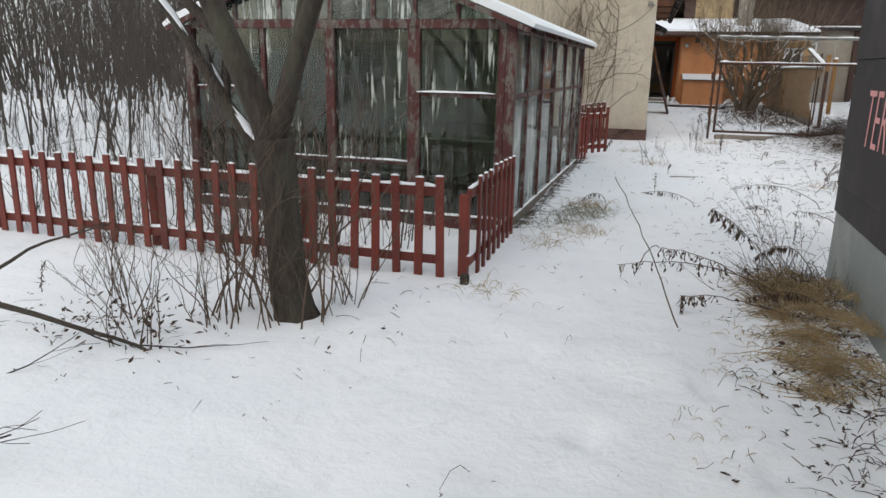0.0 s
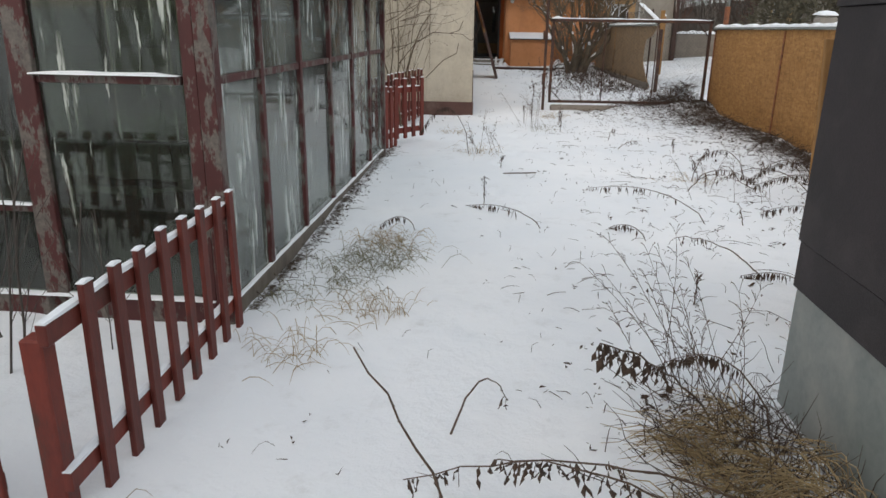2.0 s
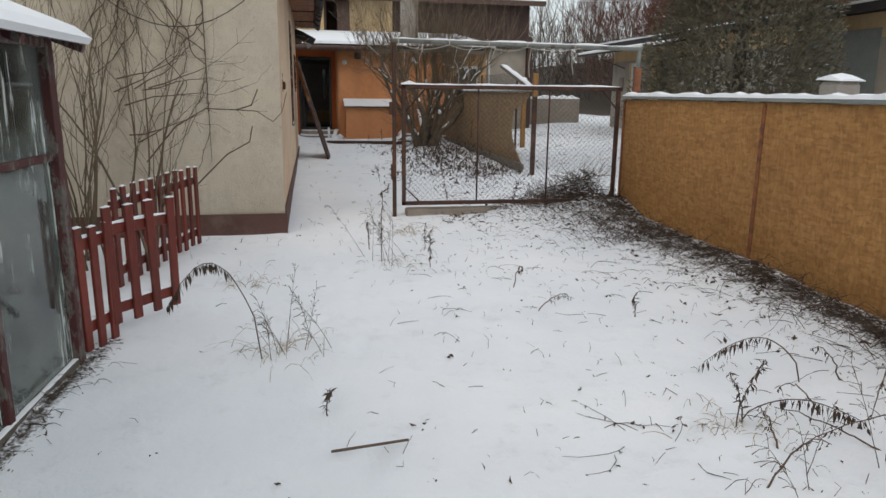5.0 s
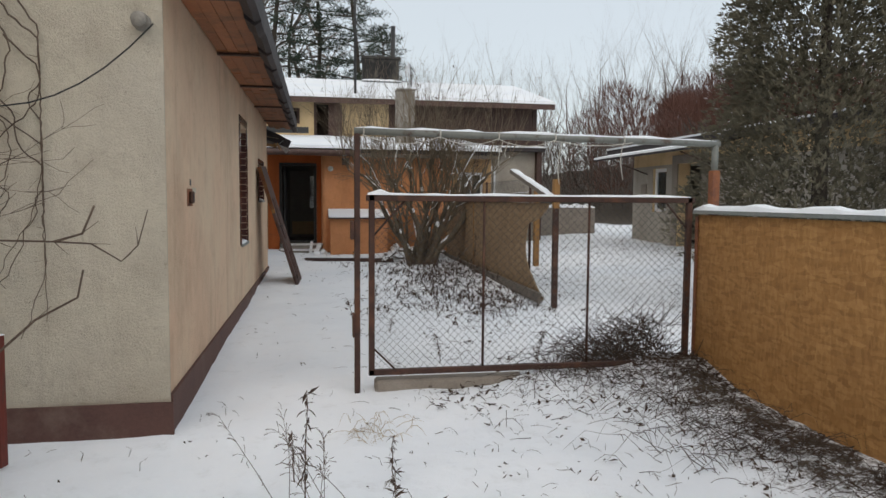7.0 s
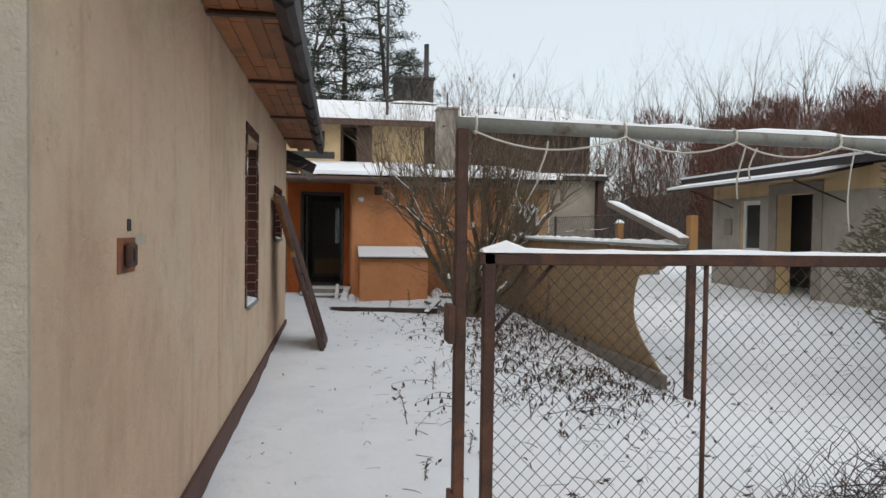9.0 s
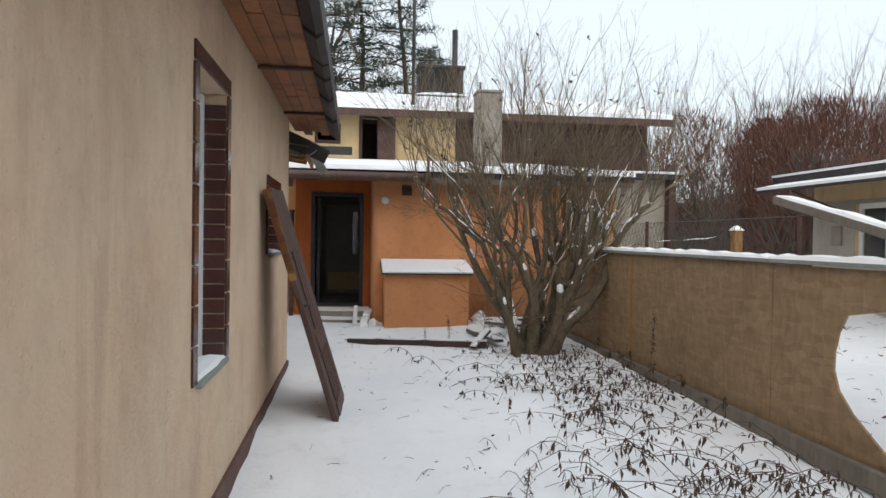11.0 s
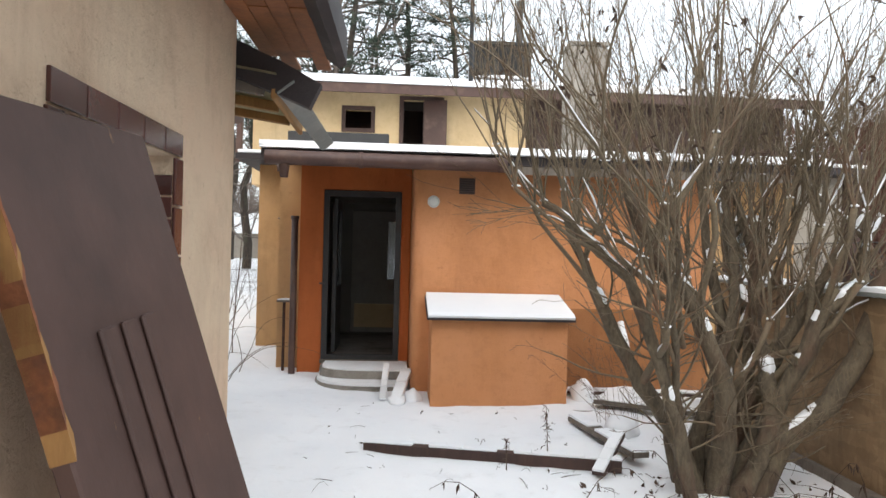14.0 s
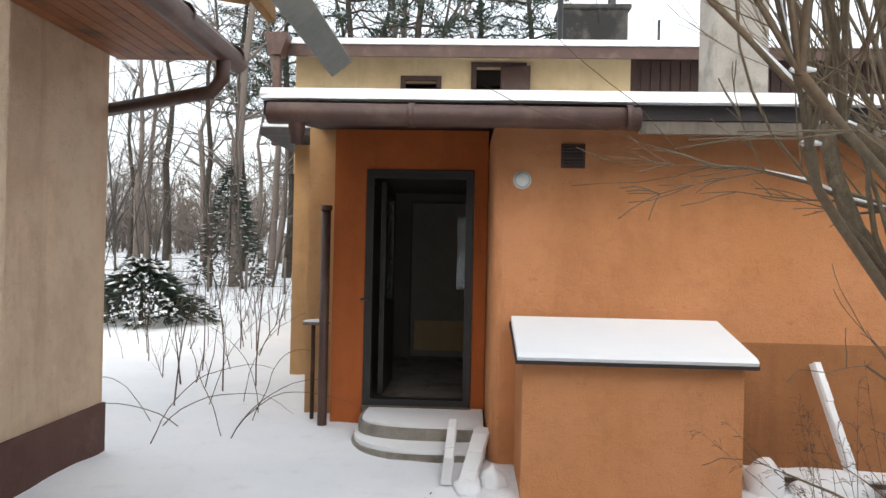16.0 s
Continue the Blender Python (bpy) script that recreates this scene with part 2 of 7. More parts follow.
M["felt"] = surface("tarred_roofing_felt", (0.012, 0.010, 0.011), (0.035, 0.026, 0.028), 2.0, 0.7, fine=120, stain=(0.055, 0.045, 0.045), stain_scale=1.4)
M["sheet"] = surface("grey_green_sheet", (0.17, 0.19, 0.18), (0.25, 0.27, 0.26), 1.5, 0.55, fine=30, stain=(0.30, 0.30, 0.28), stain_scale=2.5, relief=0.1)
M["rust"] = surface("rusty_dark_steel", (0.035, 0.018, 0.014), (0.085, 0.042, 0.03), 9, 0.75, metal=0.2, stain=(0.13, 0.055, 0.03), stain_scale=5)
M["pipe"] = surface("grey_green_painted_pipe", (0.13, 0.14, 0.125), (0.21, 0.215, 0.195), 6, 0.55, stain=(0.09, 0.06, 0.045), stain_scale=8, stain_at=(0.56, 0.66))
M["sleeve"] = surface("orange_rust", (0.16, 0.055, 0.022), (0.30, 0.11, 0.045), 12, 0.8, stain=(0.09, 0.04, 0.03), stain_scale=9)
M["wire"] = surface("dark_galvanised_wire", (0.05, 0.05, 0.05), (0.10, 0.10, 0.10), 8, 0.5, metal=0.6)
M["brown_metal"] = surface("brown_painted_metal", (0.055, 0.026, 0.020), (0.085, 0.042, 0.032), 3, 0.5, stain=(0.12, 0.07, 0.05), stain_scale=4)
M["soffit"] = surface("varnished_orange_boards", (0.22, 0.075, 0.025), (0.36, 0.14, 0.05), 3, 0.6, fine=30, stretch=(1, 1, 1), piece=0.3, stain=(0.10, 0.045, 0.02), stain_scale=3)
M["dark_wood"] = surface("dark_stained_wood", (0.035, 0.018, 0.014), (0.075, 0.038, 0.028), 4, 0.65, stretch=(1, 1, 0.2), fine=40, stain=(0.16, 0.08, 0.045), stain_scale=6, stain_at=(0.66, 0.72))
M["door_brown"] = peeling("chipped_brown_door_paint", (0.085, 0.045, 0.036), (0.24, 0.14, 0.07), 0.135)
M["grey_wood"] = surface("grey_weathered_wood", (0.10, 0.085, 0.07), (0.20, 0.17, 0.14), 8, 0.85, stretch=(1, 1, 0.2))
M["ochre_wood"] = surface("ochre_batten", (0.22, 0.11, 0.035), (0.34, 0.18, 0.06), 6, 0.75, stretch=(1, 1, 0.25))
M["tile"] = surface("glazed_brown_tile", (0.055, 0.021, 0.018), (0.10, 0.040, 0.032), 5, 0.18, relief=0.05, piece=0.3)
M["grout"] = surface("pale_grout", (0.30, 0.24, 0.19), (0.40, 0.33, 0.27), 12, 0.9)
M["white_frame"] = surface("white_plastic_frame", (0.66, 0.68, 0.70), (0.78, 0.79, 0.80), 4, 0.35, relief=0.05)
M["black_frame"] = surface("black_door_frame", (0.012, 0.012, 0.013), (0.028, 0.027, 0.027), 5, 0.4)
M["concrete"] = surface("old_concrete", (0.21, 0.19, 0.165), (0.34, 0.31, 0.27), 4, 0.9, stain=(0.12, 0.11, 0.09), stain_scale=3)
M["dark_room"] = surface("dim_room_paint", (0.16, 0.15, 0.13), (0.24, 0.22, 0.19), 2, 0.9)
M["bark"] = surface("brown_bark", (0.020, 0.015, 0.012), (0.078, 0.06, 0.045), 22, 0.9, relief=1.0, depth=0.02, stretch=(1, 1, 0.3), stain=(0.07, 0.07, 0.048), stain_scale=5)
M["twig"] = surface("grey_brown_twigs", (0.065, 0.042, 0.03), (0.14, 0.095, 0.065), 6, 0.85)
M["shrub_bark"] = surface("olive_grey_bark", (0.045, 0.034, 0.024), (0.17, 0.135, 0.088), 14, 0.9, relief=0.9, depth=0.015, stretch=(1, 1, 0.35), stain=(0.10, 0.055, 0.035), stain_scale=4)
M["grey_twig"] = surface("grey_twigs", (0.05, 0.041, 0.034), (0.12, 0.10, 0.085), 5, 0.9)
M["ochre_twig"] = surface("olive_ochre_twigs", (0.09, 0.068, 0.044), (0.21, 0.165, 0.105), 3, 0.8, stain=(0.12, 0.06, 0.035), stain_scale=3)
M["dead_leaf"] = surface("dead_brown_leaf", (0.035, 0.022, 0.016), (0.095, 0.06, 0.04), 12, 0.9)
M["straw"] = surface("dry_straw", (0.20, 0.13, 0.06), (0.52, 0.40, 0.22), 26, 0.85, fine=90)
M["grass"] = surface("winter_grass", (0.10, 0.10, 0.045), (0.24, 0.21, 0.11), 9, 0.85)
M["needles"] = surface("dark_pine_needles", (0.016, 0.03, 0.020), (0.045, 0.065, 0.042), 2, 0.8)
M["thuja"] = surface("winter_thuja_green", (0.09, 0.084, 0.060), (0.20, 0.178, 0.12), 2.5, 0.9)
# bark colour lightened and greyed to paint in the haze of distance
M["wood_hazed"] = surface("hazed_grey_brown_far_wood", (0.13, 0.105, 0.09), (0.22, 0.18, 0.155), 0.5, 0.95)
M["red_far"] = surface("red_brown_far_brush", (0.085, 0.038, 0.028), (0.16, 0.072, 0.052), 0.3, 0.95)
M["graffiti"] = surface("pink_spray_paint", (0.60, 0.24, 0.24), (0.75, 0.38, 0.37), 9, 0.7)
M["yellow"] = surface("yellow_far_paint", (0.50, 0.33, 0.06), (0.60, 0.42, 0.10), 2, 0.8)
M["grey_wall"] = render_plaster("grey_render", (0.34, 0.31, 0.27), (0.40, 0.37, 0.32), (0.2, 0.17, 0.14))
M["block"] = surface("grey_blockwork", (0.20, 0.17, 0.14), (0.30, 0.26, 0.22), 5, 0.9)
M["cord"] = surface("pale_cord", (0.40, 0.38, 0.33), (0.55, 0.52, 0.46), 9, 0.8)
M["cable"] = surface("black_cable", (0.012, 0.012, 0.012), (0.022, 0.022, 0.022), 9, 0.6)
M["porcelain"] = surface("white_lamp_glass", (0.62, 0.66, 0.64), (0.72, 0.75, 0.73), 9, 0.25, relief=0.02)


# ---- building helpers ----
LATEST = {}


def nest(name, parent):
    """What lies on or sits in the piece made just before it becomes that piece's own part."""
    if parent is not None and parent.parent is None and parent in LATEST:
        before = LATEST[parent]
        if name.endswith("_snow") or (name == "pane" and "frame" in before.name):
            return before
    return parent


def part(name, bm, material, parent=None, label="", smooth=False):
    me = bpy.data.meshes.new(name)
    bm.to_mesh(me)
    bm.free()
    me.materials.append(M[material])
    if smooth:
        me.shade_smooth()
    ob = new(name, me)
    ob.parent = nest(name, parent)
    if parent is not None and ob.parent == parent and not name.endswith("_snow"):
        LATEST[parent] = ob
    if label:
        tagged(ob, label)
    return ob


def thing(name, label, category, at=(0, 0, 0), group="", kind=""):
    ob = new(name)
    ob.empty_display_size = 0.1
    ob.matrix_basis = at if isinstance(at, Matrix) else pose(*at)
    return tagged(ob, label, category, group, kind)


def add_box(bm, lo, hi, bevel=0.0, m=None):
    c = [(a + b) / 2 for a, b in zip(lo, hi)]
    s = [abs(b - a) for a, b in zip(lo, hi)]
    mat = Matrix.LocRotScale(c, None, s)
    r = bmesh.ops.create_cube(bm, size=1.0, matrix=(m @ mat) if m else mat)
    if bevel:
        edges = list({e for v in r["verts"] for e in v.link_edges})
        bmesh.ops.bevel(bm, geom=edges, offset=bevel, segments=1, affect="EDGES")
    return bm


def box(lo, hi, bevel=0.0, m=None):
    return add_box(bmesh.new(), lo, hi, bevel, m)


def prism(outline, lo, hi, axis="y"):
    """Solid from a 2D outline swept along an axis from lo to hi; the outline's two numbers are the other axes in order."""
    bm = bmesh.new()
    def at(p, d):
        return {"x": (d, p[0], p[1]), "y": (p[0], d, p[1]), "z": (p[0], p[1], d)}[axis]
    a = [bm.verts.new(at(p, lo)) for p in outline]
    b = [bm.verts.new(at(p, hi)) for p in outline]
    n = len(outline)
    bm.faces.new(a)
    bm.faces.new(b[::-1])
    for i in range(n):
        bm.faces.new((a[i], b[i], b[(i + 1) % n], a[(i + 1) % n]))
    bmesh.ops.recalc_face_normals(bm, faces=bm.faces)
    return bm


def holed_wall(axis, at, thick, u0, u1, z0, z1, holes):
    """A wall slab across axis ('x' or 'y') from at to at+thick, with rectangular holes (u0, u1, z0, z1) cut through it."""
    bm = bmesh.new()
    us = sorted({u0, u1, *[h[0] for h in holes], *[h[1] for h in holes]})
    zs = sorted({z0, z1, *[h[2] for h in holes], *[h[3] for h in holes]})
    solid = {}
    for i in range(len(us) - 1):
        for j in range(len(zs) - 1):
            cu, cz = (us[i] + us[i + 1]) / 2, (zs[j] + zs[j + 1]) / 2
            solid[i, j] = not any(h[0] < cu < h[1] and h[2] < cz < h[3] for h in holes)
    def P(u, z, d):
        return (at + d, u, z) if axis == "x" else (u, at + d, z)
    cache = {}
    def V(i, j, d):
        key = (i, j, d)
        if key not in cache:
            cache[key] = bm.verts.new(P(us[i], zs[j], thick * d))
        return cache[key]
    for (i, j), s in solid.items():
        if not s:
            continue
        for d in (0, 1):
            bm.faces.new((V(i, j, d), V(i + 1, j, d), V(i + 1, j + 1, d), V(i, j + 1, d)))
        for di, dj, e in ((-1, 0, ((i, j), (i, j + 1))), (1, 0, ((i + 1, j), (i + 1, j + 1))), (0, -1, ((i, j), (i + 1, j))), (0, 1, ((i, j + 1), (i + 1, j + 1)))):
            if not solid.get((i + di, j + dj), False):
                (a, b), (c, d2) = e
                bm.faces.new((V(a, b, 0), V(c, d2, 0), V(c, d2, 1), V(a, b, 1)))
    bmesh.ops.recalc_face_normals(bm, faces=bm.faces)
    return bm


class Soup:
    """Tubes and blades gathered into one light mesh."""
    def __init__(self):
        self.v, self.f = [], []

    def tube(self, pts, radii, n=4):
        base = len(self.v)
        for k, p in enumerate(pts):
            d = (Vector(pts[min(k + 1, len(pts) - 1)]) - Vector(pts[max(k - 1, 0)]))
            d = d.normalized() if d.length > 1e-9 else Vector((0, 0, 1))
            a = d.cross(Vector((0.31, 0.95, 0.05) if abs(d.y) < 0.9 else (1, 0, 0))).normalized()
            b = d.cross(a)
            for i in range(n):
                t = 2 * math.pi * i / n
                q = Vector(p) + (a * math.cos(t) + b * math.sin(t)) * radii[k]
                self.v.append(tuple(q))
        for k in range(len(pts) - 1):
            for i in range(n):
                j = (i + 1) % n
                self.f.append((base + k * n + i, base + k * n + j, base + (k + 1) * n + j, base + (k + 1) * n + i))
        self.f.append(tuple(base + (len(pts) - 1) * n + i for i in range(n)))

    def blade(self, p, d, length, width, side):
        """A thin pointed leaf with a fold along its middle."""
        p, d, side = Vector(p), Vector(d).normalized(), Vector(side)
        up = d.cross(side).normalized() * width * 0.3
        b = len(self.v)
        m = p + d * length * 0.45
        self.v += [tuple(p), tuple(m + side * width * 0.5 + up), tuple(p + d * length), tuple(m - side * width * 0.5 + up), tuple(m)]
        self.f += [(b, b + 1, b + 4), (b + 1, b + 2, b + 4), (b, b + 4, b + 3), (b + 3, b + 4, b + 2)]

    def out(self, name, material, parent=None, label="", smooth=True):
        me = bpy.data.meshes.new(name)
        me.from_pydata(self.v, [], self.f)
        me.materials.append(M[material])
        if smooth:
            me.shade_smooth()
        ob = new(name, me)
        ob.parent = parent
        if parent is not None:
            LATEST[parent] = ob
        if label:
            tagged(ob, label)
        return ob

    def gnarled(self, pts, radii, n=16, step=0.06, amp=0.12, seed=0):
        """A trunk with ridges and swellings between the given points."""
        ring, rr = [], []
        for (p, a), (q, b) in zip(zip(pts, radii), zip(pts[1:], radii[1:])):
            p, q = Vector(p), Vector(q)
            m = max(1, int((q - p).length / step))
            for k in range(m):
                ring.append(p.lerp(q, k / m))
                rr.append(a + (b - a) * k / m)
        ring.append(Vector(pts[-1]))
        rr.append(radii[-1])
        base = len(self.v)
        self.tube(ring, rr, n)
        for k, c in enumerate(ring):
            for i in range(n):
                v = Vector(self.v[base + k * n + i])
                d = v - c
                f = 1 + amp * noise.noise(Vector((math.cos(6.283 * i / n) * 2.4, math.sin(6.283 * i / n) * 2.4, k * step * 1.8 + seed))) + amp * 0.6 * noise.noise(Vector((i * 1.7, k * step * 6.0, seed)))
                self.v[base + k * n + i] = tuple(c + d * f)


def rod(p, q, r, n=8, r2=None):
    s = Soup()
    s.tube([p, q], [r, r2 or r], n)
    s.f.append(tuple(range(n))[::-1])
    return s


def snow_strip(lo, hi, rise=0.02, lump=0.35, step=0.12, seed=1):
    """A lumpy, rounded strip of settled snow on a straight top from lo to hi (their mid-lines), hi[3] its width."""
    a, b, w = Vector(lo[:3]), Vector(hi[:3]), hi[3]
    d = b - a
    n = max(2, int(d.length / step))
    side = Vector((-d.y, d.x, 0)).normalized() * w * 0.5
    bm, rows, rng = bmesh.new(), [], random.Random(seed)
    for k in range(n + 1):
        p = a + d * k / n
        h = rise * (1 + lump * (rng.random() * 2 - 1)) * (0.35 if k in (0, n) else 1)
        j = 1 + 0.12 * (rng.random() * 2 - 1)
        rows.append([bm.verts.new(p + side * j), bm.verts.new(p + side * 0.8 * j + Vector((0, 0, h * 0.75))), bm.verts.new(p + Vector((0, 0, h))),
                     bm.verts.new(p - side * 0.8 * j + Vector((0, 0, h * 0.75))), bm.verts.new(p - side * j)])
    for r, s in zip(rows, rows[1:]):
        for i in range(4):
            bm.faces.new((r[i], r[i + 1], s[i + 1], s[i]))
        bm.faces.new((r[4], r[0], s[0], s[4]))
    bm.faces.new(rows[0])
    bm.faces.new(rows[-1][::-1])
    bmesh.ops.recalc_face_normals(bm, faces=bm.faces)
    return bm


def profile(y):
    return float(np.interp(y, (-60, 0, 5, 8, 11, 14.4, 17, 20, 23, 26, 31, 60, 200), (-0.1, 0, 0, 0.04, 0.09, 0.14, 0.22, 0.28, 0.34, 0.38, 0.40, 0.6, 1.2)))


PRINTS = [(0.42 + 0.11 * (-1) ** k + 0.02 * k, 7.4 + 0.62 * k) for k in range(12)] + [(0.62, 2.6), (0.42, 3.3), (0.7, 3.9), (0.45, 4.6), (0.72, 5.3), (-0.35, 1.9), (-0.1, 2.7), (-0.45, 3.5), (0.15, 6.3), (1.6, 8.4), (1.35, 9.2)]


def gz(x, y):
    """Height of the ground."""
    z = profile(y)
    z += 0.035 * noise.noise(Vector((x * 0.5, y * 0.5, 3.0))) + 0.024 * noise.noise(Vector((x * 2.3, y * 2.3, 7.0))) + 0.010 * noise.noise(Vector((x * 6.1, y * 6.1, 1.0)))
    if x > 4.6 and y > 12:
        z += 0.25 * min(1.0, (x - 4.6) / 4) * min(1.0, (y - 12) / 8)
    if 3.0 < x < 4.4 and 8.5 < y < 15.2:
        z += 0.10 * max(0.0, 1 - abs(x - 3.95) / 0.9) * min(1, (y - 8.5) / 3)
    if 1.2 < x < 4.4 and 13.9 < y < 17:
        z += 0.15 * math.exp(-((y - 15.10) / 0.42) ** 2) * min(1, 0.2 + max(0, x - 2.1) / 0.8) * min(1, (x - 1.2) / 0.4) * (0.8 + 0.5 * noise.noise(Vector((x * 2, 0, 0))))
    d = math.hypot(x, y - 10)
    if d > 45:
        east = max(0.0, min(1.0, (math.atan2(x - 3, y - 10) - 0.10) / 0.5)) if y > 0 else 0.3
        z += min(9.0, (d - 45) * 0.16) * (0.15 + 0.85 * east)
    for px, py in PRINTS:
        q = math.hypot((x - px) / 0.085, (y - py) / 0.17)
        if q < 1.8:
            z += -0.048 * max(0, 1 - q) + 0.014 * max(0, 1 - abs(q - 1.2) / 0.5)
    return z


def ground():
    def axis(lo, hi, step, far):
        a = list(np.arange(lo, hi, step))
        s, v = step, hi
        up = []
        while v < far:
            up.append(v)
            s *= 1.22
            v += s
        s, v = step, lo
        down = []
        while v > -far:
            s *= 1.22
            v -= s
            down.append(v)
        return down[::-1] + a + up
    xs, ys = axis(-2.6, 4.8, 0.07, 900), axis(0.6, 28.5, 0.07, 900)
    verts = [(x, y, gz(x, y)) for y in ys for x in xs]
    n = len(xs)
    faces = [(j * n + i, j * n + i + 1, (j + 1) * n + i + 1, (j + 1) * n + i) for j in range(len(ys) - 1) for i in range(n - 1)]
    me = bpy.data.meshes.new("ground")
    me.from_pydata(verts, [], faces)
    bare = me.attributes.new("bare", "FLOAT", "POINT")
    vals = []
    for x, y, z in verts:
        b = 0.0
        if 8.0 < y < 15.6:                      # litter along the board fence
            b = max(b, 0.56 * (1 - abs(x - 3.95) / (0.35 + 0.8 * min(1, max(0, (y - 8) / 4)))))
        if 14.3 < y < 16.2 and 1.6 < x < 4.2:   # under the gate frame
            b = max(b, 0.40 * (1 - abs(y - 15.15) / 0.6) * min(1, max(0, (x - 2.0) / 1.2)))
        if -1.0 < y < 6.4:                      # foot of the felt-clad shed
            b = max(b, 0.5 * (1 - abs(x - 1.5) / 0.55) * min(1, max(0, (6.3 - y) / 0.9)))
        if 6.4 < y < 11.4:                      # foot of the greenhouse
            b = max(b, 0.56 * (1 - abs(x + 0.985 - 0.035 * (y - 8.8)) / 0.13))
        if 16 < y < 26:                         # bed round the shrub
            b = max(b, 0.30 * (1 - math.hypot((x - 3.1) / 1.2, (y - 22.0) / 4.0)))
        if math.hypot(x, y - 10) > 30 and y > 36:
            b = max(b, 0.85 if x > 12 else 0.37)
        vals.append(max(0.0, b))
    bare.data.foreach_set("value", vals)
    me.materials.append(M["ground"])
    me.shade_smooth()
    tagged(new("ground", me), "thin trodden snow over a littered yard", "ground", kind="structure")


ground()


# ---- outbuilding beside the path ----
AX, AY0, AY1 = 0.09, 14.50, 23.2
W1 = (18.72, 19.46, 1.08, 2.58)      # deep window: y from, y to, sill, head
W2 = (21.35, 22.25, 1.62, 2.20)


def tiled_window(parent, y0, y1, z0, z1, lattice):
    """A window sunk in the wall, its reveal and rim lined with glazed tiles."""
    win = thing("window_tiled", "white plastic window in a brown-tiled reveal", "window")
    d = 0.12
    fr = holed_wall("x", AX - d - 0.06, 0.06, y0 + 0.012, y1 - 0.012, z0 + 0.012, z1 - 0.012, [(y0 + 0.08, y1 - 0.08, z0 + 0.08, z1 - 0.08)])
    part("window_frame", fr, "white_frame", win)
    g = part("pane", box((AX - d - 0.045, y0 + 0.097, z0 + 0.097), (AX - d - 0.039, y1 - 0.097, z1 - 0.097)), "hazed_pane_glass", win)
    g.visible_shadow = False
    if lattice:
        s = Soup()
        for yy in np.arange(y0 + 0.15, y1 - 0.1, 0.17):
            pts = [(AX - d - 0.10, yy + 0.045 * math.sin(k * 1.3), z0 + 0.1 + (z1 - z0 - 0.2) * k / 16) for k in range(17)]
            s.tube(pts, [0.006] * 17, 4)
        s.out("curtain_lace", "dark_wood", win, "dark scrolled grille behind the glass")
    part("window_sill", box((AX - d, y0 + 0.012, z0 - 0.02), (AX + 0.03, y1 - 0.012, z0 + 0.012), 0.004), "sheet", win)
    part("sill_snow", snow_strip((AX - 0.05, y0 + 0.02, z0 + 0.012), (AX - 0.05, y1 - 0.02, z0 + 0.012, 0.13), 0.03, seed=4), "snow", win)
    th = 0.085
    reveal = box((-d / 2, -0.005, -th / 2 + 0.004), (d / 2, 0.005, th / 2 - 0.004), 0.002)
    rim = box((-0.006, -0.045, -0.095), (0.006, 0.045, 0.095), 0.002)
    a = part("reveal_tile", reveal, "tile", win)
    b = part("rim_tile", rim, "tile", win)
    first = True
    for k in range(int((z1 - z0) / th)):
        for yy in (y0 + 0.006, y1 - 0.006):
            o = a if first else a.copy()
            if not first:
                scene.collection.objects.link(o)
            first = False
            o.location = (AX - d / 2 - 0.002, yy, z0 + th * (k + 0.5))
    first = True
    nz, ny = round((z1 - z0) / 0.2), round((y1 - y0 + 0.16) / 0.2)
    pz, py = (z1 - z0) / nz, (y1 - y0 + 0.16) / ny
    spots = [(yy, z0 + pz * (k + 0.5), 0) for k in range(nz) for yy in (y0 - 0.04, y1 + 0.04)]
    spots += [(y0 - 0.08 + py * (k + 0.5), z1 + 0.05, 1) for k in range(ny)]
    for yy, zz, turn in spots:
        o = b if first else b.copy()
        if not first:
            scene.collection.objects.link(o)
        first = False
        o.location, o.rotation_euler, o.scale = (AX + 0.006, yy, zz), (radians(90) * turn, 0, 0), (1, 1, (py if turn else pz) / 0.2)
    return win


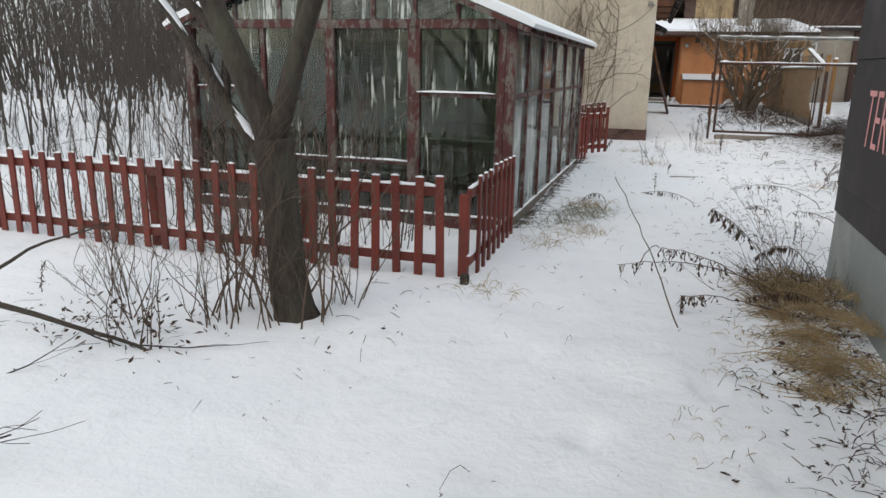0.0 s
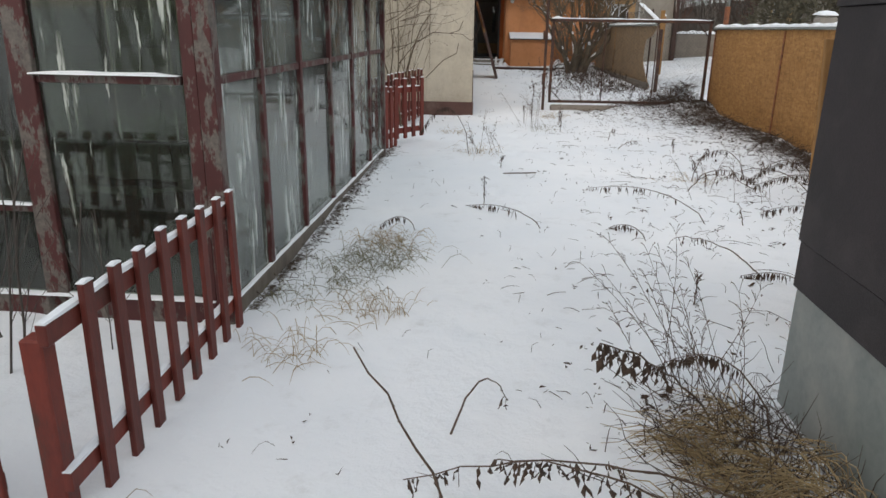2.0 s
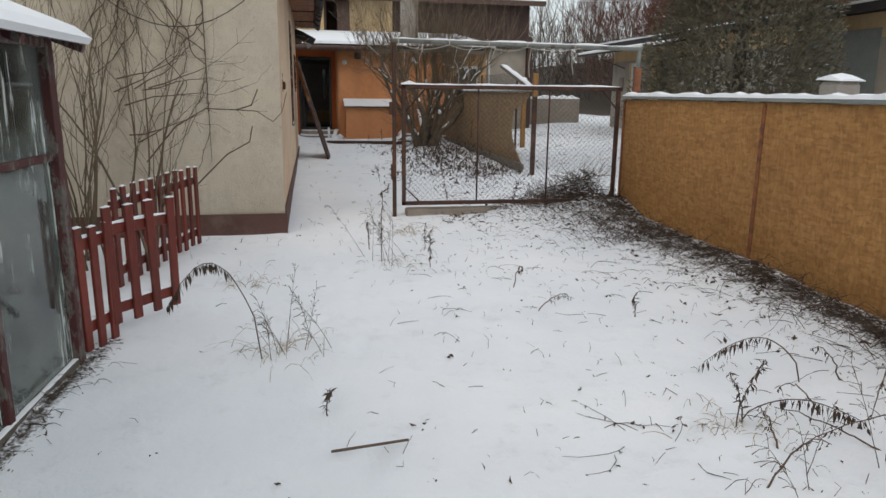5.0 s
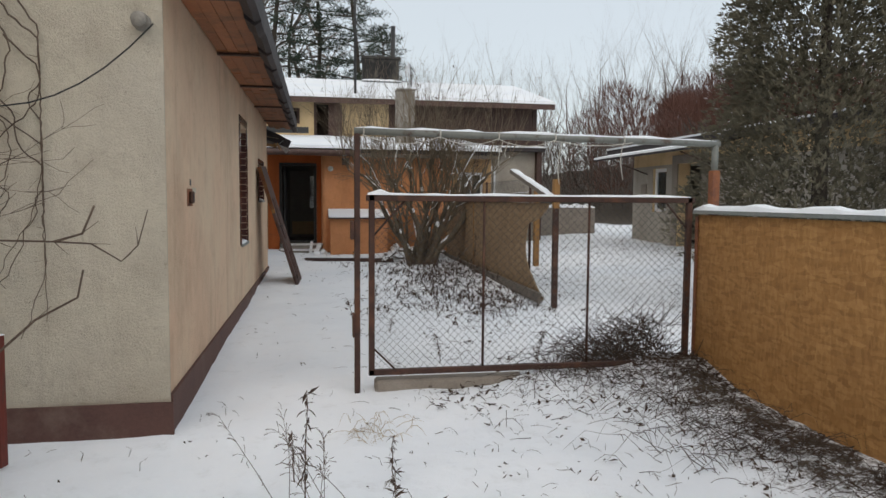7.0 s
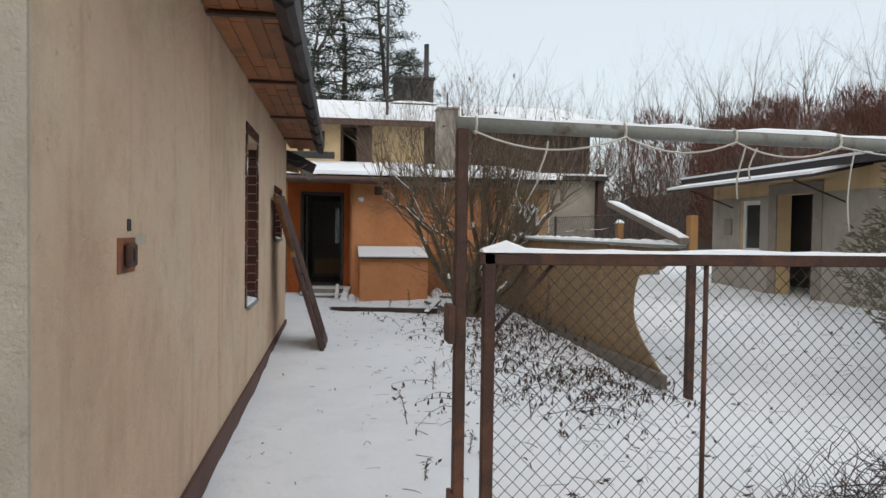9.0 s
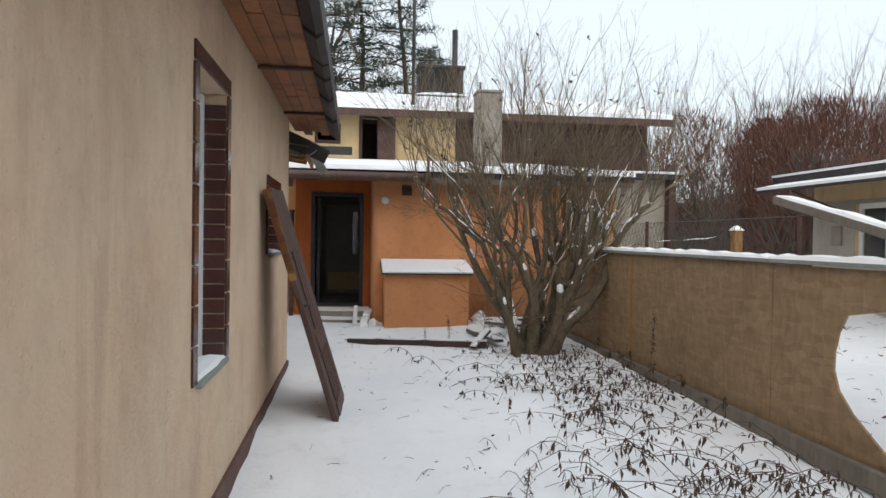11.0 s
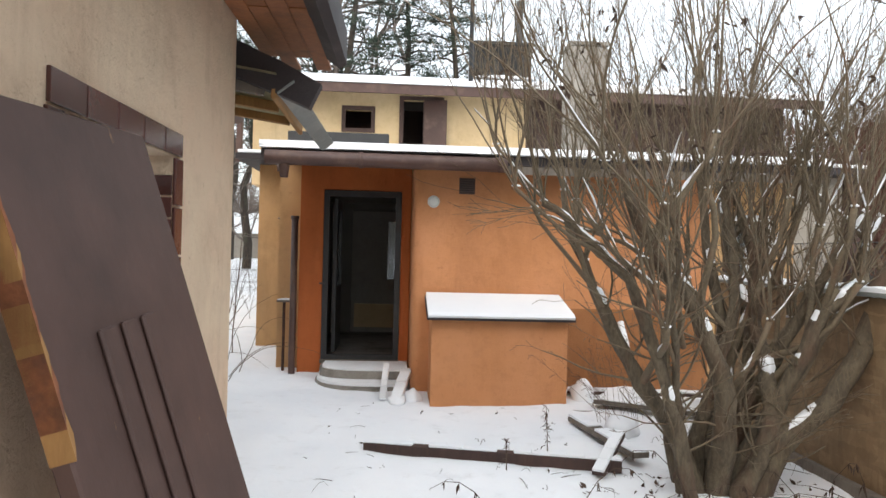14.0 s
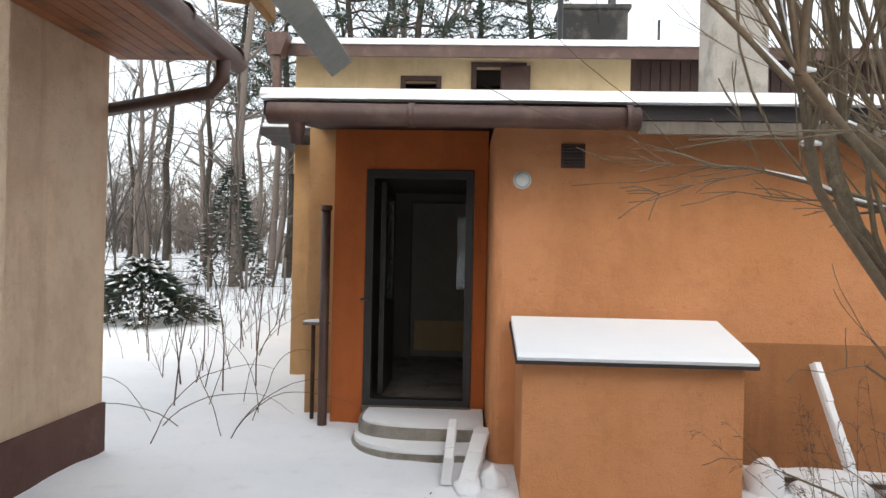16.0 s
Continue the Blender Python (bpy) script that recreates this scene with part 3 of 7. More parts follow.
def outbuilding():
    ob = thing("outbuilding", "low rendered outbuilding with brown plinth and boarded eaves", "building")
    part("wall_east", holed_wall("x", AX - 0.32, 0.32, AY0, AY1, -0.3, 3.16, [W1, W2]), "plaster", ob)
    part("wall_south", prism([(-7.0, -0.3), (AX - 0.323, -0.3), (AX - 0.323, 3.1), (-3.45, 4.5), (-7.0, 3.1)], AY0 + 0.003, AY0 + 0.3), "plaster", ob)
    part("render_coat", prism([(-7.0, -0.3), (AX + 0.008, -0.3), (AX + 0.008, 3.03), (-3.45, 4.5), (-7.0, 3.1)], AY0 - 0.018, AY0 - 0.001), "plaster_pale", ob, "pale coarse render, damp-stained near the ground")
    part("wall_north", prism([(-7.0, -0.3), (AX - 0.323, -0.3), (AX - 0.323, 3.1), (-3.45, 4.5), (-7.0, 3.1)], AY1 - 0.303, AY1 - 0.003), "plaster", ob)
    part("wall_west", box((-7.3, AY0, -0.3), (-7.0, 26.8, 3.1)), "plaster", ob)
    part("floor_slab", box((-7.0, AY0 + 0.31, 0.2), (AX - 0.33, AY1 - 0.31, 0.3)), "concrete", ob)
    part("plinth", box((AX, AY0 + 0.0, -0.3), (AX + 0.022, AY1 + 0.0, 0.40)), "plinth", ob, "brown painted plinth band")
    part("plinth", box((-7.0, AY0 - 0.042, -0.3), (AX + 0.030, AY0 - 0.0185, 0.36)), "plinth", ob)
    # pitched roof with its ridge along the building
    e, zr, zo = AX + 0.51, 4.55, 0.10
    part("roof", prism([(e, 3.09), (e, 3.09 + zo), (-3.45, zr + zo), (-7.9, 3.09 + zo), (-7.9, 3.09), (-3.45, zr)], AY0 - 0.12, AY1 + 0.42), "felt", ob, "dark felt roof")
    part("roof_snow", prism([(e - 0.03, 3.09 + zo + 0.004), (e - 0.06, 3.09 + zo + 0.05), (-3.45, zr + zo + 0.06), (-7.85, 3.09 + zo + 0.05), (-7.87, 3.09 + zo + 0.004), (-3.45, zr + zo + 0.004)], AY0 - 0.1, AY1 + 0.4), "snow", ob)
    proto, k = part("soffit_board", box((0, 0, 0), (0.096, 1.17, 0.018), 0.002), "soffit", ob), 0
    for row in range(4):
        for col in range(8):
            o = proto if k == 0 else proto.copy()
            if k:
                scene.collection.objects.link(o)
            o.location = (AX + 0.01 + 0.1 * row, AY0 - 0.1 + 1.18 * col + 0.29 * (row % 2), 3.035 + 0.003 * ((k * 7) % 4))
            k += 1
    for yy in np.arange(AY0 + 0.4, AY1, 1.9):
        part("soffit_batten", box((AX + 0.01, yy, 3.012), (e - 0.01, yy + 0.05, 3.033), 0.003), "dark_wood", ob)
    for k in range(24):                     # ragged felt hanging over the eave edge
        y = AY0 - 0.1 + 0.385 * k
        sag = 0.018 * math.sin(k * 2.3) + 0.01 * math.sin(k * 5.1)
        part("felt_edge", prism([(AX + 0.415, 3.03), (AX + 0.425, 2.985 + sag), (e - 0.01, 2.93 + sag), (e + 0.035, 2.95 + sag * 0.5), (e + 0.03, 3.15), (e - 0.005, 3.15), (e - 0.003, 3.03)], y, y + 0.383), "felt", ob)
    # set-back rear block
    part("rear_wall", holed_wall("x", -2.0, 0.3, AY1 + 0.003, 26.85, -0.3, 3.3, []), "plaster", ob)
    part("rear_wall", holed_wall("y", 26.55, 0.298, -7.0, -2.003, -0.3, 3.3, []), "plaster", ob)
    part("rear_plinth", box((-1.698, AY1 + 0.01, -0.3), (-1.675, 26.86, 0.72)), "plinth", ob)
    part("rear_roof", prism([(-0.88, 3.30), (-0.88, 3.40), (-4.3, 4.5), (-7.9, 3.40), (-7.9, 3.3), (-4.3, 4.4)], AY1 + 0.45, 27.0), "felt", ob)
    part("rear_roof_snow", prism([(-0.91, 3.404), (-0.95, 3.45), (-4.3, 4.56), (-7.9, 3.45), (-4.3, 4.504)], AY1 + 0.46, 26.98), "snow", ob)
    k, x = 0, -1.69
    proto = part("soffit_board", box((0, 0, 0), (0.096, 3.3, 0.018), 0.002), "soffit", ob)
    while x < -0.98:
        o = proto if k == 0 else proto.copy()
        if k:
            scene.collection.objects.link(o)
        o.location = (x, AY1 + 0.46, 3.25)
        x, k = x + 0.1, k + 1
    s = Soup()
    s.tube([(-0.80, AY1 + 0.5, 3.27), (-0.80, 27.0, 3.24)], [0.075, 0.075], 10)
    s.tube([(-0.80, 26.7, 3.2), (-0.80, 26.7, 3.06), (-0.9, 26.75, 2.97), (-1.75, 26.9, 2.86)], [0.05] * 4, 8)
    for yy in np.arange(AY1 + 1, 27, 0.9):
        s.tube([(-0.80, yy, 3.27), (-0.80, yy + 0.03, 3.27)], [0.082, 0.082], 10)
    s.out("gutter", "brown_metal", ob, "brown metal gutter and downpipe")
    return ob


annex = outbuilding()
tiled_window(annex, *W1, True)
tiled_window(annex, *W2, False)


# ---- house at the end ----
HY, DY, UY = 26.85, 27.95, 32.2      # front wall, door plane, upper wall


def house():
    h = thing("house", "orange rendered house with flat snowy roof and upper storey", "house")
    # front wall with window, rounded return beside the doorway
    wall = holed_wall("y", HY, 0.3, 1.22, 4.35, -0.2, 2.79, [])
    part("wall_front", wall, "orange", h, "orange render, darker at the foot")
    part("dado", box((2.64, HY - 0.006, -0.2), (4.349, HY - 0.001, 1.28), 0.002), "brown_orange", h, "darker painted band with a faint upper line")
    part("wall_side_bay", holed_wall("y", HY + 0.004, 0.3, 4.353, 5.3, -0.2, 2.74, [(4.5, 5.1, 1.55, 2.35)]), "ochre", h, "ochre render")
    arc = [(1.12 + 0.10 - 0.10 * math.sin(a), HY + 0.10 - 0.10 * math.cos(a)) for a in np.linspace(0, math.pi / 2, 6)]
    part("wall_return", prism([(1.2196, HY + 0.3)] + [(1.2196, HY)] + arc[1:] + [(1.10, DY + 0.2), (1.2196, DY + 0.2)], -0.2, 2.79, "z"), "orange", h)
    part("wall_end", box((5.0, HY + 0.31, -0.2), (5.3, 30.0, 2.74)), "ochre", h)
    # recessed porch
    part("porch_wall", holed_wall("y", DY - 0.12, 0.3, -0.22, 1.0985, -0.2, 2.91, [(0.055, 0.985, -0.21, 2.57)]), "deep_orange", h)
    part("wall_left", box((-1.15, 30.0, -0.2), (-0.22, 30.3, 3.12)), "ochre", h)
    part("wall_left", box((-0.52, DY + 0.19, -0.2), (-0.22, 29.99, 3.0)), "ochre", h)
    part("wall_west", box((-1.15, 30.31, -0.2), (-0.9, 36, 3.4)), "ochre", h)
    # room behind the doorway
    part("hall_floor", box((-0.2, DY + 0.02, 0.30), (1.6, 31.5, 0.53)), "concrete", h)
    part("hall_wall", box((-0.215, DY + 0.2, 0.5), (-0.12, 31.5, 2.74)), "dark_room", h)
    part("hall_wall", box((1.55, DY + 0.2, 0.5), (1.7, 31.5, 2.74)), "dark_room", h)
    part("hall_back", holed_wall("y", 30.6, 0.12, -0.11, 1.54, 0.535, 2.74, [(0.20, 1.10, 0.54, 2.5)]), "dark_room", h)
    part("hall_end", box((-0.11, 31.4, 0.535), (1.54, 31.5, 2.74)), "dark_room", h)
    part("hall_ceiling", box((-0.2, DY + 0.19, 2.60), (1.55, 31.5, 2.70)), "dark_room", h)
    # lower roof
    part("roof_lower", prism([(26.42, 2.745), (26.42, 2.84), (32.19, 3.58), (32.19, 3.46)], -0.42, 5.45, "x"), "felt", h, "shallow felt roof")
    part("roof_lower_snow", prism([(26.40, 2.843), (26.36, 2.875), (26.38, 2.92), (26.5, 2.935), (32.18, 3.66), (32.18, 3.584)], -0.43, 5.44, "x"), "snow", h, "even layer of settled snow")
    part("eave_edge_snow", snow_strip((-0.42, 26.42, 2.845), (5.44, 26.42, 2.845, 0.15), 0.06, lump=0.4, step=0.16, seed=61), "snow", h)
    part("eave_board", box((2.03, 26.43, 2.66), (5.4, 26.46, 2.742)), "grey_wood", h)
    s = Soup()
    s.tube([(-0.36, 26.34, 2.745), (2.02, 26.34, 2.735)], [0.072, 0.072], 10)
    for xx in (0.55, 1.93):
        s.tube([(xx, 26.34, 2.742), (xx + 0.04, 26.34, 2.742)], [0.081, 0.081], 10)
    s.tube([(-0.18, 26.36, 2.70), (-0.18, 26.37, 2.55)], [0.06, 0.04], 8)
    s.out("gutter", "brown_metal", h, "brown metal gutter")
    s = Soup()
    s.tube([(-0.75, 29.2, 2.98), (-0.28, 29.2, 2.98)], [0.06, 0.06], 10)
    s.out("eave_gutter", "brown_metal", h)
    s = Soup()
    s.tube([(-0.265, 27.72, 0.35), (-0.265, 27.72, 2.2)], [0.04, 0.04], 10)
    s.tube([(-0.265, 27.72, 2.2), (-0.265, 27.72, 2.24)], [0.05, 0.05], 10)
    s.out("downpipe", "brown_metal", h)
    part("porch_roof_left", box((-1.35, 29.3, 3.1), (-0.2, 31.9, 3.18)), "felt", h)
    part("porch_roof_left_snow", box((-1.33, 29.32, 3.183), (-0.22, 31.9, 3.23), 0.01), "snow", h)
    # upper storey
    up = holed_wall("y", UY, 0.25, -1.74, 3.25, 3.0, 4.80, [(-0.10, 0.41, 4.06, 4.44), (0.98, 1.42, 3.45, 4.66)])
    part("wall_upper", up, "cream", h, "cream render under the eaves")
    part("wall_upper_timber", box((3.253, UY + 0.02, 3.0), (8.2, UY + 0.25, 4.80)), "dark_wood", h, "dark timber cladding")
    proto = part("cladding_board", box((0, 0, 0), (0.13, 0.02, 1.3), 0.002), "dark_wood", h)
    for k in range(33):
        o = proto if k == 0 else proto.copy()
        if k:
            scene.collection.objects.link(o)
        o.location = (3.4 + 0.145 * k, UY - 0.004, 3.45)
    part("wall_upper_west", box((-1.74, UY + 0.25, 3.0), (-1.5, 40, 4.8)), "cream", h)
    part("wall_upper_east", box((7.95, UY + 0.25, 0), (8.2, 40, 4.8)), "dark_wood", h)
    part("wall_back", box((-1.74, 39.8, 0), (8.2, 40, 4.8)), "cream", h)
    part("roof_upper", prism([(31.6, 4.68), (31.6, 4.80), (36.4, 6.05), (40.5, 5.0), (40.5, 4.85), (36.4, 5.9)], -2.0, 8.6, "x"), "felt", h)
    part("roof_upper_snow", prism([(31.60, 4.804), (31.60, 4.87), (36.4, 6.13), (40.5, 5.06), (36.4, 6.054)], -2.0, 8.6, "x"), "snow", h)
    part("fascia", box((-2.0, 31.57, 4.60), (8.6, 31.598, 4.77), 0.005), "brown_metal", h, "brown fascia board")
    part("fascia_snow", snow_strip((-2.0, 31.58, 4.772), (8.6, 31.58, 4.772, 0.09), 0.05, seed=8), "snow", h)
    part("hopper", prism([(-1.98, 4.85), (-1.62, 4.85), (-1.72, 4.55), (-1.86, 4.55)], 31.3, 31.55), "brown_metal", h)
    part("hopper_pipe", box((-1.84, 31.35, 3.3), (-1.74, 31.45, 4.55), 0.01), "brown_metal", h)
    part("window_frame", holed_wall("y", UY - 0.03, 0.06, -0.15, 0.46, 4.01, 4.49, [(-0.08, 0.39, 4.08, 4.42)]), "dark_wood", h, "brown timber frame round a dark opening")
    part("shutter_frame", holed_wall("y", UY - 0.03, 0.06, 0.90, 1.72, 3.4, 4.70, [(0.98, 1.34, 3.45, 4.64)]), "dark_wood", h)
    part("shutter", box((0, 0, 0), (0.42, 0.03, 1.15), 0.004, pose(1.36, UY - 0.03, 3.48, 0, 0, -16)), "brown_metal", h, "brown shutter standing ajar")
    part("loft_floor", box((-1.5, UY + 0.26, 3.4), (7.9, 36, 3.45)), "dark_wood", h)
    part("loft_partition", box((-1.5, 34.0, 3.46), (7.9, 34.1, 4.8)), "dark_wood", h)
    # side bay to the east
    part("wall_grey", box((5.45, 28.6, -0.2), (7.0, 28.85, 3.0)), "grey_wall", h, "grey rendered side wall")
    part("side_roof", box((5.3, 28.3, 3.0), (7.2, 32.1, 3.1)), "felt", h)
    part("side_roof_snow", box((5.31, 28.32, 3.104), (7.18, 32.05, 3.15), 0.01), "snow", h)
    part("side_door_frame", holed_wall("y", 28.54, 0.05, 5.5, 5.85, 0.4, 2.6, [(5.56, 5.80, 0.45, 2.5)]), "white_frame", h)
    part("side_post", box((7.0, 28.4, 0.2), (7.14, 28.6, 3.3)), "dark_wood", h)
    # window of the ochre bay
    part("window_frame", holed_wall("y", HY + 0.05, 0.05, 4.503, 5.097, 1.553, 2.347, [(4.56, 4.78, 1.62, 2.28), (4.83, 5.04, 1.62, 2.28)]), "white_frame", h, "white painted window frame")
    g = part("pane", box((4.55, HY + 0.07, 1.61), (5.05, HY + 0.075, 2.29)), "clear_glass", h)
    g.visible_shadow = False
    part("window_sill", box((4.45, HY - 0.12, 1.49), (5.15, HY + 0.02, 1.53)), "felt", h)
    part("sill_snow", snow_strip((4.45, HY - 0.06, 1.531), (5.15, HY - 0.06, 1.531, 0.13), 0.05, seed=3), "snow", h)
    return h


hs = house()


def house_door():
    d = thing("door_1", "black framed doorway, door standing open into a dim hall", "door")
    part("door_frame", holed_wall("y", DY - 0.135, 0.10, 0.06, 0.98, 0.535, 2.565, [(0.125, 0.915, 0.60, 2.49)]), "black_frame", d)
    leaf = part("door_leaf", holed_wall("x", 0.16, 0.045, DY + 0.08, DY + 0.82, 0.60, 2.48, [(DY + 0.22, DY + 0.70, 1.4, 2.36)]), "black_frame", d, "dark door leaf swung inward")
    g = part("door_glass", box((0.178, DY + 0.22, 1.4), (0.184, DY + 0.70, 2.36)), "glass", leaf)
    g.visible_shadow = False
    s = Soup()
    s.tube([(0.09, DY - 0.13, 1.45), (0.09, DY - 0.18, 1.45), (0.03, DY - 0.185, 1.45)], [0.011] * 3, 8)
    s.out("door_handle", "wire", d, "metal lever handle")
    part("threshold", box((0.05, DY - 0.17, 0.50), (0.99, DY + 0.06, 0.545), 0.006), "grey_wood", d)
    inner = thing("inner_door", "pale inner door with a narrow glazed slot", "door")
    part("door_leaf", holed_wall("y", 30.66, 0.05, 0.21, 1.09, 0.545, 2.48, [(0.78, 0.9, 1.4, 2.32)]), "grey_wall", inner)
    g = part("pane", box((0.78, 30.675, 1.4), (0.9, 30.68, 2.32)), "clear_glass", inner)
    g.visible_shadow = False
    part("kick_panel", box((0.26, 30.64, 0.62), (1.04, 30.657, 1.0), 0.008), "cream", inner)


house_door()


def bunker():
    b = thing("storage_bunker", "orange rendered bin with sloping snow-covered lid against the wall", "bin")
    part("body", prism([(26.16, -0.1), (26.16, 1.20), (HY - 0.003, 1.34), (HY - 0.003, -0.1)], 1.30, 2.63, "x"), "orange", b)
    part("lid", prism([(26.08, 1.205), (26.08, 1.225), (HY - 0.004, 1.385), (HY - 0.004, 1.355)], 1.25, 2.69, "x"), "felt", b, "black felted lid")
    part("lid_snow", prism([(26.075, 1.229), (26.06, 1.25), (26.10, 1.275), (HY - 0.06, 1.43), (HY - 0.02, 1.388)], 1.26, 2.68, "x"), "snow", b)
    return b


bunker()


def steps():
    st = thing("porch_steps", "two rounded concrete steps dusted with snow", "steps")
    def tread(r, z0, z1, name, mat, cut=0.0):
        cx = 0.62
        pts = [(cx - 0.55 - cut, DY - 0.125)] + [(cx - (0.55 + cut) * math.cos(a), 27.5 - (r) * math.sin(a) ** 0.7) for a in np.linspace(0.0, math.pi / 2, 9)] + [(1.09, 27.5 - r), (1.09, DY - 0.125)]
        bm = prism(pts, z0, z1, "z")
        return part(name, bm, mat, st)
    tread(0.62, 0.0, 0.40, "lower_step", "concrete", 0.02)
    tread(0.60, 0.402, 0.435, "step_snow", "snow", 0.0)
    tread(0.36, 0.436, 0.52, "upper_step", "concrete", -0.02)
    tread(0.33, 0.521, 0.535, "step_snow", "snow", -0.05)


steps()


# ---- board fences and gate frame ----
def board_fence(name, label, x, ys, z0, z1, mat, cap=True, seed=1):
    f = thing(name, label, "fence")
    for k, (a, b) in enumerate(zip(ys, ys[1:])):
        part("panel", box((x, a + 0.006, z0), (x + 0.018, b - 0.006, z1 - 0.004 * (k % 3)), 0.002), mat, f)
        part("post", box((x + 0.02, b - 0.035, z0 - 0.2), (x + 0.09, b + 0.035, z1 - 0.01), 0.004), "ochre_wood", f)
        part("batten", box((x - 0.012, b - 0.022, z0 + 0.02), (x - 0.001, b + 0.022, z1 - 0.02), 0.003), "sleeve" if mat == "osb" else "ochre_wood", f)
    part("rail", box((x + 0.02, ys[0], z1 - 0.12), (x + 0.07, ys[-1], z1 - 0.02), 0.004), "ochre_wood", f)
    if cap:
        part("cap", box((x - 0.05, ys[0] - 0.02, z1 + 0.002), (x + 0.10, ys[-1] + 0.02, z1 + 0.03), 0.004), "sheet", f, "grey metal capping strip")
        part("cap_snow", snow_strip((x + 0.025, ys[0], z1 + 0.031), (x + 0.025, ys[-1], z1 + 0.031, 0.15), 0.04, seed=seed), "snow", f)
    return f


board_fence("chipboard_fence", "golden chipboard fence with snowy grey capping", 4.15, [6.9, 9.7, 12.5, 15.2], 0.05, 1.56, "osb", seed=5)
board_fence("board_fence", "dull brown chipboard fence with snowy capping", 4.0, [20.3, 23.0, 25.9], 0.2, 1.635, "osb_dull", seed=6)


def broken_panel():
    """The end bay, torn away in a curve."""
    f = thing("torn_panel", "chipboard bay torn away in a ragged curve", "fence")
    pts = [(20.29, 0.30), (18.75, 0.32)]
    for k in range(1, 9):
        a = k / 8
        pts.append((18.78 + 0.95 * math.sin(a * 2.1) * (1 - 0.15 * a) + 0.02 * math.sin(k * 5), 0.32 + 1.0 * a))
    pts += [(18.95, 1.42), (18.62, 1.57), (18.6, 1.625), (20.29, 1.625)]
    part("panel", prism(pts, 4.0, 4.018, "x"), "osb_dull", f)
    part("post", box((4.05, 18.5, 0.1), (4.12, 18.57, 1.56), 0.005), "rust", f)
    part("post_top", box((4.045, 18.495, 1.561), (4.125, 18.575, 1.94), 0.005), "ochre_wood", f, "orange post head rising over the fence")
    part("footboard", box((3.93, 18.75, 0.28), (3.985, 25.9, 0.42), 0.006), "grey_wood", f)
    part("cap", box((3.95, 18.55, 1.637), (4.1, 20.28, 1.665), 0.004), "sheet", f)
    part("cap_snow", snow_strip((4.025, 18.55, 1.666), (4.025, 20.28, 1.666, 0.15), 0.04, seed=9), "snow", f)
    b = thing("slanting_beam", "snow-dusted beam slanting down onto the fence cap", "beam")
    bm = box((-0.05, 0, -0.03), (0.05, 1.75, 0.03), 0.005)
    part("timber", bm, "grey_wood", b)
    part("timber_snow", snow_strip((0, 0.02, 0.031), (0, 1.73, 0.031, 0.1), 0.025, seed=2), "snow", b)
    b.matrix_basis = pose(4.0, 18.5, 1.70, 13.5, 0, 1)
    return f


broken_panel()
GY = 15.12


